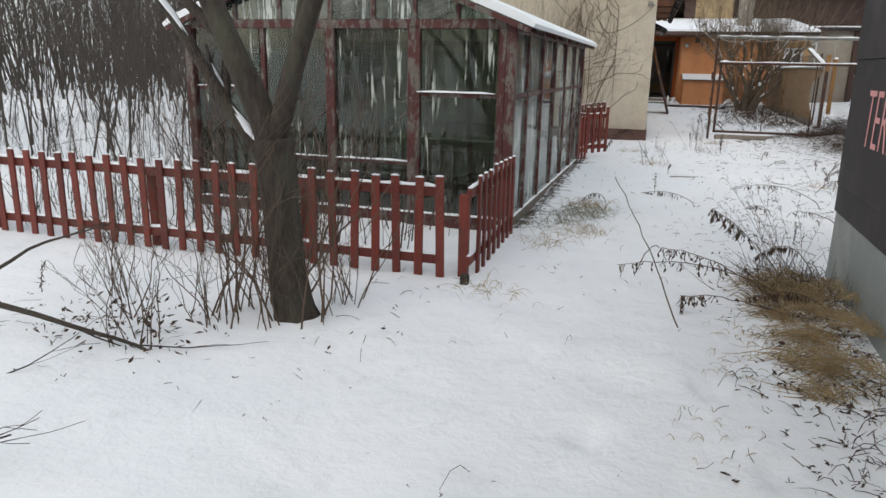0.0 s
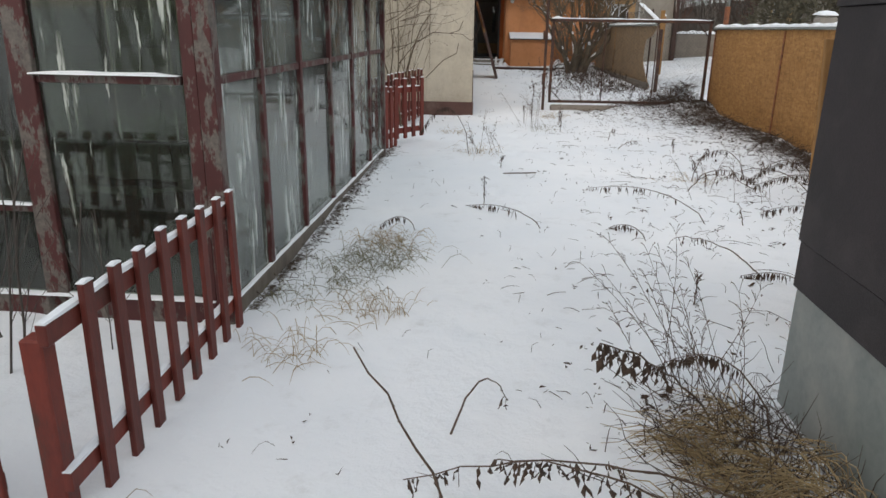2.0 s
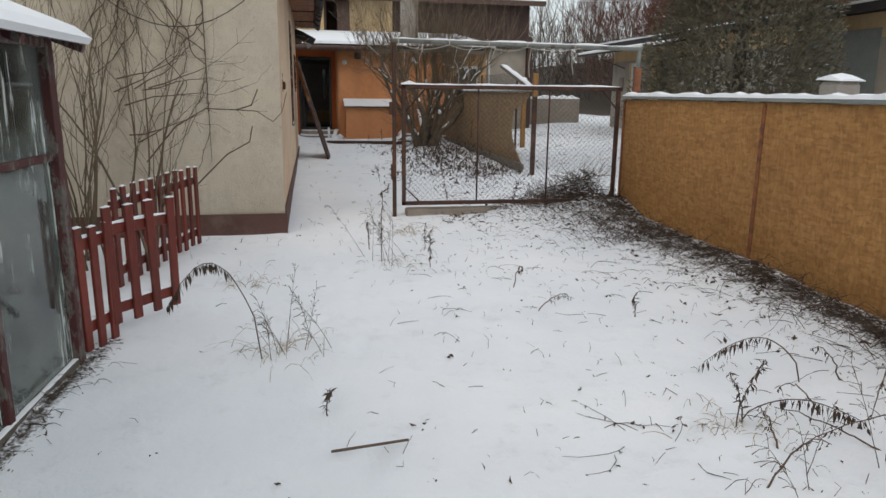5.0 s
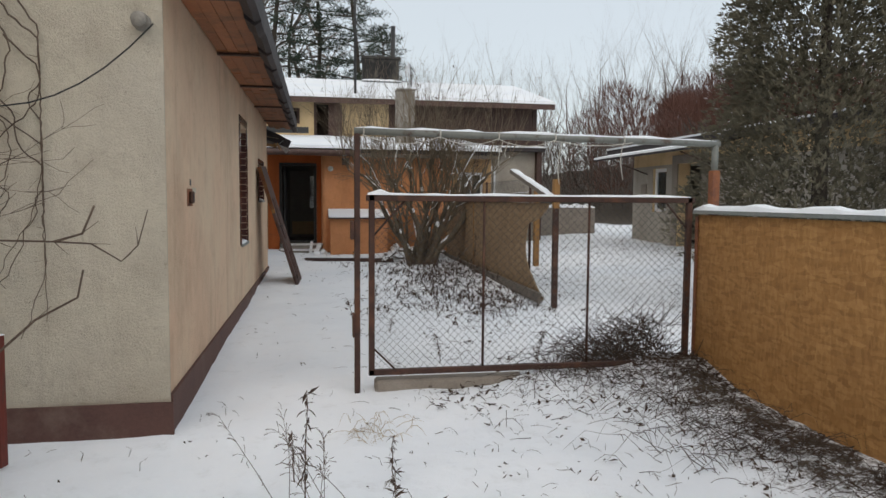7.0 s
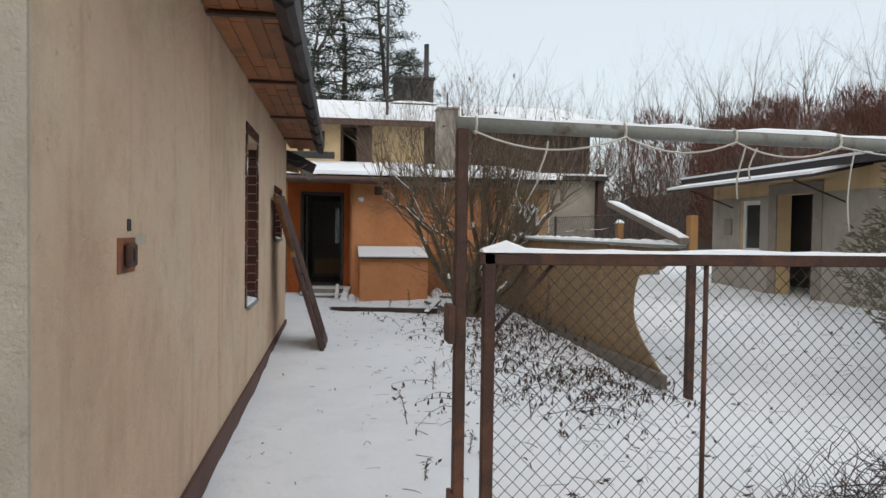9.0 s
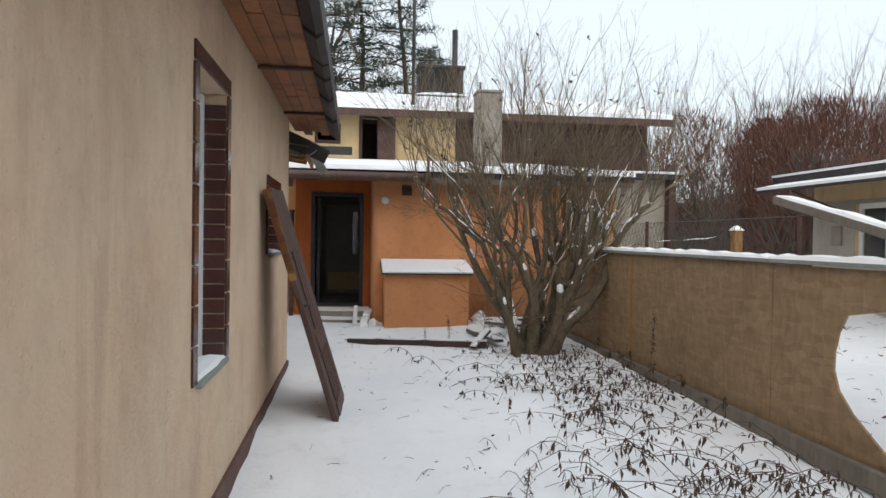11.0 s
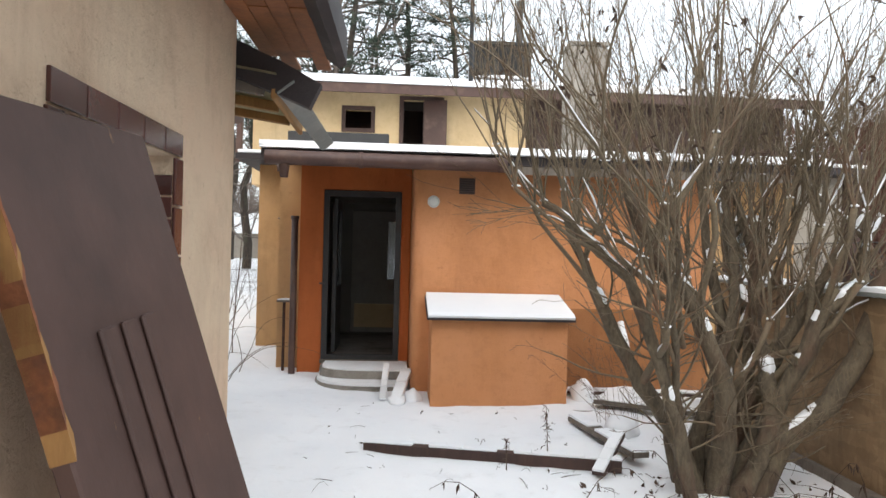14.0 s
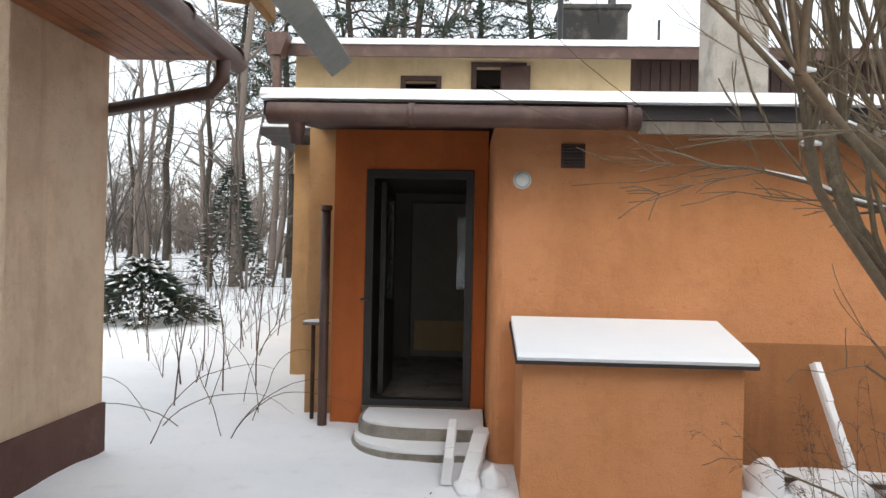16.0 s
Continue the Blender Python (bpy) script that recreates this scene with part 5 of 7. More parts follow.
# ---- many-stemmed shrub before the house ----
def big_shrub():
    rng = random.Random(12)
    s = thing("lilac_bush", "old many-stemmed bare bush with snow in its forks", "shrub")
    c = Vector((3.05, 24.0, 0.30))
    twigs, snow, heads = Soup(), Soup(), Soup()
    aims = [(-0.50, -0.2, 1.0, 2.2, 0.034), (-0.34, 0.15, 1.0, 2.4, 0.038), (-0.20, -0.3, 1.0, 2.3, 0.050), (-0.06, 0.2, 1.0, 2.5, 0.042), (0.04, -0.2, 1.0, 2.4, 0.06),
            (0.20, 0.15, 1.0, 2.5, 0.05), (0.32, -0.3, 1.0, 2.3, 0.058), (0.48, 0.1, 1.0, 2.3, 0.05),
            (0.1, 0.4, 1.0, 2.3, 0.04), (0.66, 0.15, 1.0, 2.1, 0.045)]
    limbs = []
    for dx, dy, dz, L, r in aims:
        base = c + Vector((dx * 0.38 + rng.uniform(-0.05, 0.05), dy * 0.5 + rng.uniform(-0.06, 0.06), -0.05))
        d = Vector((dx * 0.55, dy * 0.45, dz)).normalized()
        p, pts = base, [base]
        for i in range(13):
            d = (d + jitter(rng, 0.24) + Vector((dx * 0.02, 0, 0.05))).normalized()
            p = p + d * L / 13
            pts.append(p)
        limbs.append((pts, r * (1.3 if r > 0.04 else 1.0), dx, dy))
    # crooked old limbs that sweep out low and end in cut heads
    for r, way in ((0.085, ((0.22, -0.15, -0.05), (0.40, -0.20, 0.38), (0.68, -0.24, 0.66), (0.92, -0.22, 0.98), (1.02, -0.16, 1.36), (1.24, -0.14, 1.70), (1.52, -0.16, 1.95))),
                   (0.070, ((0.12, -0.05, -0.05), (0.34, -0.08, 0.40), (0.50, -0.16, 0.85), (0.62, -0.24, 1.22), (0.88, -0.22, 1.45), (1.10, -0.10, 1.85))),
                   (0.052, ((-0.20, -0.25, -0.05), (-0.34, -0.32, 0.50), (-0.50, -0.40, 0.95), (-0.72, -0.46, 1.40), (-1.00, -0.46, 1.72), (-1.24, -0.48, 1.86)))):
        pts = []
        for a, b in zip(way, way[1:]):
            for q in range(3):
                pts.append(c + Vector(a).lerp(Vector(b), q / 3) + jitter(rng, 0.022))
        pts.append(c + Vector(way[-1]))
        limbs.append((pts, r, way[-1][0] * 0.45, -0.2))
    for pts, r, dx, dy in limbs:
        st, k = Soup(), len(pts) - 1
        radii = [r * (1.0 - 0.66 * i / k) * rng.uniform(0.9, 1.14) for i in range(k + 1)]
        st.gnarled(pts, radii, 9, 0.07, 0.26, dx * 9)
        st.out("stem", "shrub_bark", s)
        for i in range(1, k):
            if rng.random() < 0.08:
                lift = Vector((0, -0.012, 0))
                snow.tube([pts[i] + lift + Vector((0, 0, radii[i] * 0.5)), pts[i].lerp(pts[i + 1], 0.3) + lift + Vector((0, 0, radii[i] * 0.8)), pts[i].lerp(pts[i + 1], 0.7) + lift + Vector((0, 0, radii[i] * 0.75)), pts[i + 1] + lift + Vector((0, 0, radii[i] * 0.4))],
                          [radii[i] * 0.25, radii[i] * 0.8, radii[i] * 0.7, radii[i] * 0.2], 7)
        run = []
        for i in [i for i in range(1, k) if (pts[i + 1] - pts[i - 1]).normalized().z < 0.84] + [99]:
            if run and (i != run[-1] + 1 or len(run) > 6):
                if len(run) > 1:
                    top = [pts[q] + Vector((0, -0.004, radii[q] * 0.72)) for q in run]
                    snow.tube(top, [radii[q] * (0.25 if q in (run[0], run[-1]) else rng.uniform(0.55, 0.72)) for q in run], 7)
                run = []
            run.append(i)
        # secondary limbs with cut heads, each carrying a sheaf of straight switches
        spots = [(pts[i], radii[i], Vector((dx * 0.5, dy * 0.4, 1))) for i in (k, k - 3)]
        for q in range(3):
            i = rng.randint(3, k - 2)
            nd = (Vector((dx * 0.9, dy * 0.6, 0.9)) + jitter(rng, 0.55)).normalized()
            m = [pts[i]]
            for _ in range(5):
                nd = (nd + jitter(rng, 0.22) + Vector((0, 0, 0.07))).normalized()
                m.append(m[-1] + nd * rng.uniform(0.12, 0.19))
            r2 = radii[i] * 0.55
            twigs.tube(m, [r2, r2 * 0.85, r2 * 0.75, r2 * 0.7, r2 * 0.65, r2 * 0.8], 6)
            if rng.random() < 0.6:
                snow.tube([m[2] + Vector((0, 0, r2 * 0.6)), m[3] + Vector((0, 0, r2 * 0.7)), m[4] + Vector((0, 0, r2 * 0.6))], [r2 * 0.2, r2 * 0.7, r2 * 0.2], 6)
            spots.append((m[-1], r2, (nd + Vector((0, 0, 0.6))).normalized()))
        for p, r2, nd in spots:
            for q in range(rng.randint(3, 5) if dx < -0.15 else rng.randint(4, 7)):
                d = (nd + jitter(rng, 0.45)).normalized()
                L = rng.uniform(0.6, 1.65) * (0.9 if p.z > 2.7 else 1.0)
                grow(twigs, p, d, L, rng.uniform(0.005, 0.010), rng, 2 if q < 3 else 1, 0.05, 0.11, (3, 5), 0.6, 4, snow if q == 0 else None, 0.13, 0.6, 0.3)
                if rng.random() < 0.3:
                    e = p + d * L * 0.9 + Vector((0, 0, 0.12))
                    for _ in range(3):
                        heads.blade(e, jitter(rng, 1) + Vector((0, 0, -0.3)), 0.06, 0.03, jitter(rng, 1).normalized())
            snow.tube([p + Vector((-0.02, 0, r2 * 0.6)), p + Vector((0.0, 0.01, r2 * 0.9)), p + Vector((0.03, 0, r2 * 0.6))], [r2 * 0.2, r2 * 0.7, r2 * 0.2], 7)
        for q in range(8):                       # short crooked spurs low on the stems
            i = rng.randint(2, 9)
            nd = Vector((rng.uniform(-1, 1), rng.uniform(-0.9, 0.4), rng.uniform(0.2, 0.9)))
            grow(twigs, pts[i], nd, rng.uniform(0.3, 0.8), 0.009, rng, 2, 0.03, 0.16, (2, 4), 0.8, 4, None, 0.13)
    for p, d, L, r in (((-0.42, -0.25, 1.30), (-0.75, -0.25, 0.60), 1.05, 0.026), ((-0.3, -0.3, 1.0), (-0.6, -0.45, 0.8), 1.0, 0.02), ((-0.35, 0.1, 1.5), (-0.75, 0.1, 0.6), 0.9, 0.018)):
        grow(twigs, c + Vector(p), d, L, r, rng, 2, 0.02, 0.13, (6, 9), 0.55, 6, snow, 0.12, 0.5, 0.3)
    tagged(twigs.out("crown", "ochre_twig", s), kind="stuff")
    tagged(heads.out("seed_head", "dead_leaf", s, smooth=False), kind="stuff")
    tagged(snow.out("branch_snow", "snow", s), kind="stuff")


big_shrub()


# ---- bushes against the outbuilding ----
def wall_bushes():
    rng = random.Random(5)
    s = thing("bare_bush", "tall bare ochre-twigged bush before a rendered wall", "shrub")
    tw = Soup()
    for k in range(46):
        x, y = rng.uniform(-2.6, -0.9), rng.uniform(12.9, 13.9)
        grow(tw, (x, y, gz(x, y)), (rng.uniform(-0.25, 0.3), rng.uniform(-0.25, 0.15), 1), rng.uniform(1.3, 2.5), rng.uniform(0.008, 0.018), rng, 2, 0.04, 0.09, (3, 5), 0.5, 4, None, 0.2)
    tw.out("growth", "ochre_twig", s)
    lo = Soup()
    for way in (((-1.0, 13.5, 1.0), (-0.75, 13.5, 1.30), (-0.5, 13.55, 1.45), (-0.25, 13.6, 1.44), (-0.08, 13.6, 1.43), (0.06, 13.6, 1.34), (0.14, 13.6, 1.42), (0.19, 13.6, 1.60)),
                ((-0.25, 13.6, 1.44), (-0.12, 13.6, 1.48), (-0.06, 13.6, 1.62)), ((-0.6, 13.5, 0.8), (-0.35, 13.6, 1.05), (-0.15, 13.6, 1.16), (-0.12, 13.6, 1.30))):
        lo.tube(way, [0.007 - 0.0006 * i for i in range(len(way))], 5)
        for p, q in zip(way[1:], way[2:]):
            grow(lo, p, Vector(q) - Vector(p) + jitter(rng, 0.1), 0.10, 0.003, rng, 0, 0.03, 0.1, (1, 2), 0.6, 3, None, 0.04)
    for k in range(9):
        grow(lo, (-1.0 + rng.uniform(-0.2, 0.1), 13.4, rng.uniform(0.7, 1.7)), (1.0, rng.uniform(-0.25, 0.3), rng.uniform(0.0, 0.5)), rng.uniform(0.4, 0.8), 0.006, rng, 2, 0.02, 0.16, (2, 4), 0.6, 4, None, 0.12)
    lo.out("side_growth", "twig", s)
    v = thing("dead_vine", "withered climber trailing down a rendered wall", "vine")
    vs = Soup()
    for k in range(18):
        x, z = rng.uniform(-1.6, -0.75), rng.uniform(2.4, 2.95)
        drift, pts = rng.uniform(-0.02, 0.02), []
        for j in range(rng.randint(18, 46)):
            pts.append((x, AY0 - 0.03 - 0.03 * rng.random(), z))
            drift = 0.8 * drift + rng.uniform(-0.03, 0.03)
            x = min(x + drift, -0.6)
            z -= rng.uniform(0.025, 0.06)
        vs.tube(pts, [0.006 * (1 - 0.6 * j / len(pts)) for j in range(len(pts))], 4)
        if k % 2:
            for j in range(4, len(pts), 5):
                q = Vector(pts[j])
                vs.tube([q, q + Vector((rng.uniform(-0.08, 0.08), -0.03, rng.uniform(-0.02, 0.08))), q + Vector((rng.uniform(-0.15, 0.15), -0.05, rng.uniform(-0.05, 0.12)))], [0.002, 0.0016, 0.001], 3)
    vs.out("runner", "twig", v)
    st = thing("stake", "grey split stake leaning among bare twigs", "stake")
    part("stake_wood", box((-0.03, -0.02, 0), (0.03, 0.02, 1.15), 0.005, pose(-1.55, 12.9, 0.1, 4, -6, 0)), "grey_wood", st)
    part("stake_wood", box((-0.03, -0.02, 0), (0.03, 0.02, 1.05), 0.005, pose(-1.68, 12.95, 0.1, 0, 8, 0)), "grey_wood", st)


wall_bushes()


# ---- thickets and distant wood ----
def thicket(name, label, n, xr, yr, hr, mat, seed, thick=(0.006, 0.02), depth=1, kids=(3, 6), keep=None):
    rng = random.Random(seed)
    s = Soup()
    for _ in range(n):
        x, y = rng.uniform(*xr), rng.uniform(*yr)
        if keep and not keep(x, y):
            continue
        h = rng.uniform(*hr)
        grow(s, (x, y, gz(x, y) - 0.05), (rng.uniform(-0.2, 0.2), rng.uniform(-0.2, 0.2), 1), h, rng.uniform(*thick), rng, depth, 0.03, 0.10, kids, 0.7, 3, None, h / 4.5, 0.5, 0.4)
    ob = s.out(name, mat)
    tagged(ob, label, "thicket", kind="stuff")


thicket("thicket", "tangle of bare shrubs beyond the picket fence", 250, (-14, -4.7), (7.4, 18), (1.4, 4.2), "grey_twig", 3, (0.007, 0.026), 2, (4, 7))
thicket("undergrowth", "low tangled weeds in the snow beyond the fence", 260, (-13, -4.7), (5.6, 15), (0.2, 0.8), "grey_twig", 13, (0.003, 0.008), 1, (5, 8))
thicket("thicket", "bare stems growing along the picket fence", 120, (-6.5, -1.4), (4.9, 6.2), (0.3, 1.2), "grey_twig", 4, (0.003, 0.009), 1, (4, 7))
thicket("thicket", "grey-brown thicket on the far side of the garden", 1000, (-34, -5), (18, 46), (2.5, 8), "grey_twig", 6, (0.02, 0.07), 1, (5, 9), lambda x, y: x < -9 - (y - 20) * 0.0 or y > 44)
thicket("thicket", "bare trees behind the start of the path", 160, (-14, 12), (-22, -9), (4, 9), "wood_hazed", 7, (0.03, 0.10), 1, (5, 8))
thicket("dead_plants", "dead stalks left standing in the greenhouse", 46, (-4.1, -1.5), (6.9, 10.9), (0.3, 1.0), "twig", 8, (0.004, 0.01))
thicket("undergrowth", "frosted weeds and twigs behind the house corner", 240, (-9, -1.7), (28.8, 42), (0.3, 1.3), "twig", 9, (0.004, 0.012), 1, (3, 5))


def tall_trees():
    rng = random.Random(77)
    for k in range(34):
        x, y = rng.uniform(-24, 2), rng.uniform(42, 72)
        t = thing("bare_tree", "tall bare broadleaf tree in the wood", "tree", group="trees of the wood")
        a, b = Soup(), Soup()
        h, r = rng.uniform(11, 17), rng.uniform(0.14, 0.26)
        z = gz(x, y) - 0.2
        pts = [(x + rng.uniform(-0.2, 0.2) * i * 0.5, y, z + h * i / 7) for i in range(8)]
        a.tube(pts, [r * (1.1 - 0.75 * i / 7) for i in range(8)], 7)
        a.out("trunk", "wood_hazed" if k % 3 else "bark", t)
        for i in range(1, 8):
            for q in range(4 if i > 1 else 2):
                grow(b, pts[i], (rng.uniform(-1, 1), rng.uniform(-0.6, 0.6), rng.uniform(0.0, 0.9)), rng.uniform(1.6, 3.6), r * 0.28, rng, 2, 0.02, 0.14, (3, 4), 0.7, 3, None, 0.7, 0.5, 0.4)
        b.out("crown", "wood_hazed", t)


tall_trees()


def far_wood():
    """Close-set thin stems and brush that close the view under the tall trees."""
    rng = random.Random(405)
    s = Soup()
    for k in range(420):
        x, y = rng.uniform(-40, 1), rng.uniform(74, 92)
        z, h = gz(x, y) - 0.2, rng.uniform(2.5, 9.0) * (1.0 if k % 3 else 0.5)
        p = [(x + rng.uniform(-0.15, 0.15) * i, y, z + h * i / 4) for i in range(5)]
        s.tube(p, [0.09, 0.08, 0.06, 0.045, 0.02], 3)
        for i in (1, 2, 3, 4):
            for q in range(4):
                grow(s, p[i], (rng.uniform(-1, 1), rng.uniform(-0.3, 0.3), rng.uniform(0.1, 1)), rng.uniform(1.0, 2.4), 0.035, rng, 1, 0.02, 0.16, (2, 4), 0.8, 3, None, 0.6, 0.6, 0.4)
    tagged(s.out("far_wood", "wood_hazed"), "grey bare saplings and brush of the far wood", "woodland", kind="stuff")


far_wood()


def pine(x, y, h, r, seed, low=0.35):
    rng = random.Random(seed)
    t = thing("pine_tree", "tall dark pine behind the house", "tree", group="pines behind the house")
    z = gz(x, y) - 0.2
    a, b, c, w = Soup(), Soup(), Soup(), Soup()
    pts = [(x + 0.25 * math.sin(i * 0.8 + seed), y, z + h * i / 9) for i in range(10)]
    a.tube(pts, [r * (1.05 - 0.85 * i / 9) for i in range(10)], 8)
    a.out("trunk", "bark", t)
    for k in range(54):
        u = low + (1 - low) * (k / 54)
        p = Vector(pts[min(8, int(u * 9))]).lerp(Vector(pts[min(9, int(u * 9) + 1)]), u * 9 % 1)
        ang = k * 2.4 + rng.uniform(-0.4, 0.4)
        L = (0.9 + 3.0 * (1 - u) ** 0.7) * rng.uniform(0.6, 1.1)
        d = Vector((math.cos(ang), math.sin(ang), 0.18))
        q = [p + d * L * s + Vector((0, 0, -0.22 * L * s * s + 0.1 * math.sin(6 * s + k))) for s in np.linspace(0, 1, 5)]
        b.tube(q, [0.05, 0.04, 0.03, 0.02, 0.01], 4)
        for m in range(int(5 + 5 * L)):
            s = rng.uniform(0.3, 1.05)
            c0 = p + d * L * s + Vector((rng.gauss(0, 0.22), rng.gauss(0, 0.22), -0.22 * L * s * s + rng.gauss(0.05, 0.10)))
            for v in range(9):
                c.blade(c0 + jitter(rng, 0.14), jitter(rng, 1) + Vector((0, 0, 0.35)), rng.uniform(0.18, 0.36), 0.05, jitter(rng, 1).normalized())
            if rng.random() < 0.10:
                w.blade(c0 + Vector((0, 0, 0.12)), jitter(rng, 1) * Vector((1, 1, 0.1)), 0.34, 0.2, Vector((rng.uniform(-1, 1), rng.uniform(-1, 1), 0)).normalized())
    b.out("crown", "bark", t)
    c.out("needles", "needles", t, smooth=False)
    tagged(w.out("needle_snow", "snow", t, smooth=False), kind="stuff")


for i, (px, py, ph) in enumerate(((-1.2, 47, 17), (0.9, 50, 16), (3.0, 49, 15.5), (-4.0, 49, 17), (-7.5, 53, 17), (-11, 57, 18), (5.2, 58, 13))):
    pine(px, py, ph, 0.22, 40 + i, 0.30 if i < 4 else 0.45)


def thuja():
    rng = random.Random(9)
    t = thing("thuja", "dense dark conifer lightly dusted with snow", "tree")
    x, y, h = 7.2, 17.6, 6.8
    z = gz(x, y)
    rod((x, y, z - 0.1), (x, y, z + h * 0.8), 0.12, 8, 0.03).out("trunk", "bark", t)
    c, w = Soup(), Soup()
    for k in range(30000):
        u = rng.random() ** 0.8
        a = rng.uniform(0, 6.283)
        lump = 1 + 0.30 * noise.noise(Vector((math.cos(a) * 2.2, math.sin(a) * 2.2, u * 9.0)))
        rad = 1.72 * (1 - u) ** 0.62 * min(1, 0.72 + u * 2.5) * lump * rng.uniform(0.55, 1.04)
        p = Vector((x + rad * math.cos(a), y + rad * math.sin(a), z + 0.1 + u * h))
        o = Vector((math.cos(a), math.sin(a), 0.55))
        side = Vector((-math.sin(a), math.cos(a), rng.uniform(-0.5, 0.5))).normalized()
        for q in range(3):
            c.blade(p, o + jitter(rng, 0.75), rng.uniform(0.05, 0.12), 0.032, (side + jitter(rng, 0.6)).normalized())
        if rng.random() < 0.010:
            w.blade(p + o * 0.10 + Vector((0, 0, 0.03)), o * Vector((1, 1, 0.3)), 0.06, 0.03, side * Vector((1, 1, 0)))
    c.out("foliage", "thuja", t, smooth=False)
    tagged(w.out("foliage_snow", "snow", t, smooth=False), kind="stuff")


thuja()


def small_spruce(x, y, h, r, seed):
    rng = random.Random(seed)
    t = thing("spruce_bush", "low spruce thickly covered with snow", "tree")
    z = gz(x, y)
    rod((x, y, z - 0.1), (x, y, z + h), 0.05, 6, 0.01).out("trunk", "bark", t)
    c, w = Soup(), Soup()
    for k in range(900):
        u = rng.random()
        rad = r * (1 - u) * rng.uniform(0.5, 1.05) + 0.05
        a = rng.uniform(0, 6.283)
        p = Vector((x + rad * math.cos(a), y + rad * math.sin(a), z + 0.05 + u * h))
        o = Vector((math.cos(a), math.sin(a), -0.1))
        for q in range(3):
            c.blade(p, o + jitter(rng, 0.6), rng.uniform(0.12, 0.3), 0.06, jitter(rng, 1).normalized())
        if rng.random() < 0.28:
            w.blade(p + Vector((0, 0, 0.06)), o, 0.26, 0.12, Vector((-math.sin(a), math.cos(a), 0)))
    c.out("foliage", "needles", t, smooth=False)
    tagged(w.out("foliage_snow", "snow", t, smooth=False), kind="stuff")


small_spruce(-5.2, 34.6, 1.1, 1.3, 2)
small_spruce(-7.6, 46.0, 4.2, 1.5, 3)


def hillside():
    """Red-brown brushwood on the slope to the east, with grey trees standing out of it."""
    rng = random.Random(21)
    s, g = Soup(), Soup()

    def crown(o, x, y, w, h, n, low=0.05):
        z = gz(x, y)
        for q in range(n):
            a, u = rng.uniform(0, 6.283), rng.random()
            rad = w * math.sqrt(max(0.04, 1 - (2 * u - 0.75) ** 2 * 0.62)) * math.sqrt(rng.uniform(0.15, 1))
            p = Vector((x + rad * math.cos(a), y + rad * math.sin(a), z + h * (low + 0.9 * u)))
            o.blade(p, Vector((math.cos(a) * 0.5 + rng.gauss(0, 0.35), rng.gauss(0, 0.3), rng.uniform(0.3, 1.2))), rng.uniform(0.5, 1.3), rng.uniform(0.025, 0.06), Vector((rng.uniform(-1, 1), rng.uniform(-1, 1), rng.uniform(-0.3, 0.3))).normalized())

    for k in range(46):                          # the red stand
        x, y = rng.uniform(20.5, 46), rng.uniform(48, 64)
        crown(s, x, y, rng.uniform(2.0, 3.2), rng.uniform(7.0, 9.2) * (0.82 if x < 22.5 else 1.0), 1100)
    for k in range(120):                         # grey-brown growth in front and beside it
        az, dist = rng.uniform(radians(5), radians(80)), rng.uniform(36, 66)
        x, y = 3 + dist * math.sin(az), 10 + dist * math.cos(az)
        if (x < 13 and y < 48) or (x > 20 and y > 47):
            continue
        crown(g if rng.random() < 0.8 else s, x, y, rng.uniform(1.5, 2.6), rng.uniform(3.0, 5.6), 420)
    tagged(s.out("brushwood", "red_far", smooth=False), "red-brown leafless brushwood on a slope", "brushwood", kind="stuff")
    tagged(g.out("brushwood", "grey_twig", smooth=False), "grey leafless brushwood on a slope", "brushwood", kind="stuff")
    t = Soup()
    for k in range(190):
        az, dist = rng.uniform(radians(2), radians(78)), rng.uniform(58, 88)
        x, y = 3 + dist * math.sin(az), 10 + dist * math.cos(az)
        grow(t, (x, y, gz(x, y)), (rng.uniform(-0.1, 0.1), 0, 1), rng.uniform(7.5, 11.5), rng.uniform(0.07, 0.13), rng, 2, 0.05, 0.09, (7, 10), 0.6, 3, None, 1.3, 0.45, 0.25)
    tagged(t.out("far_wood", "wood_hazed"), "bare grey trees along the skyline", "wood", kind="stuff")


hillside()


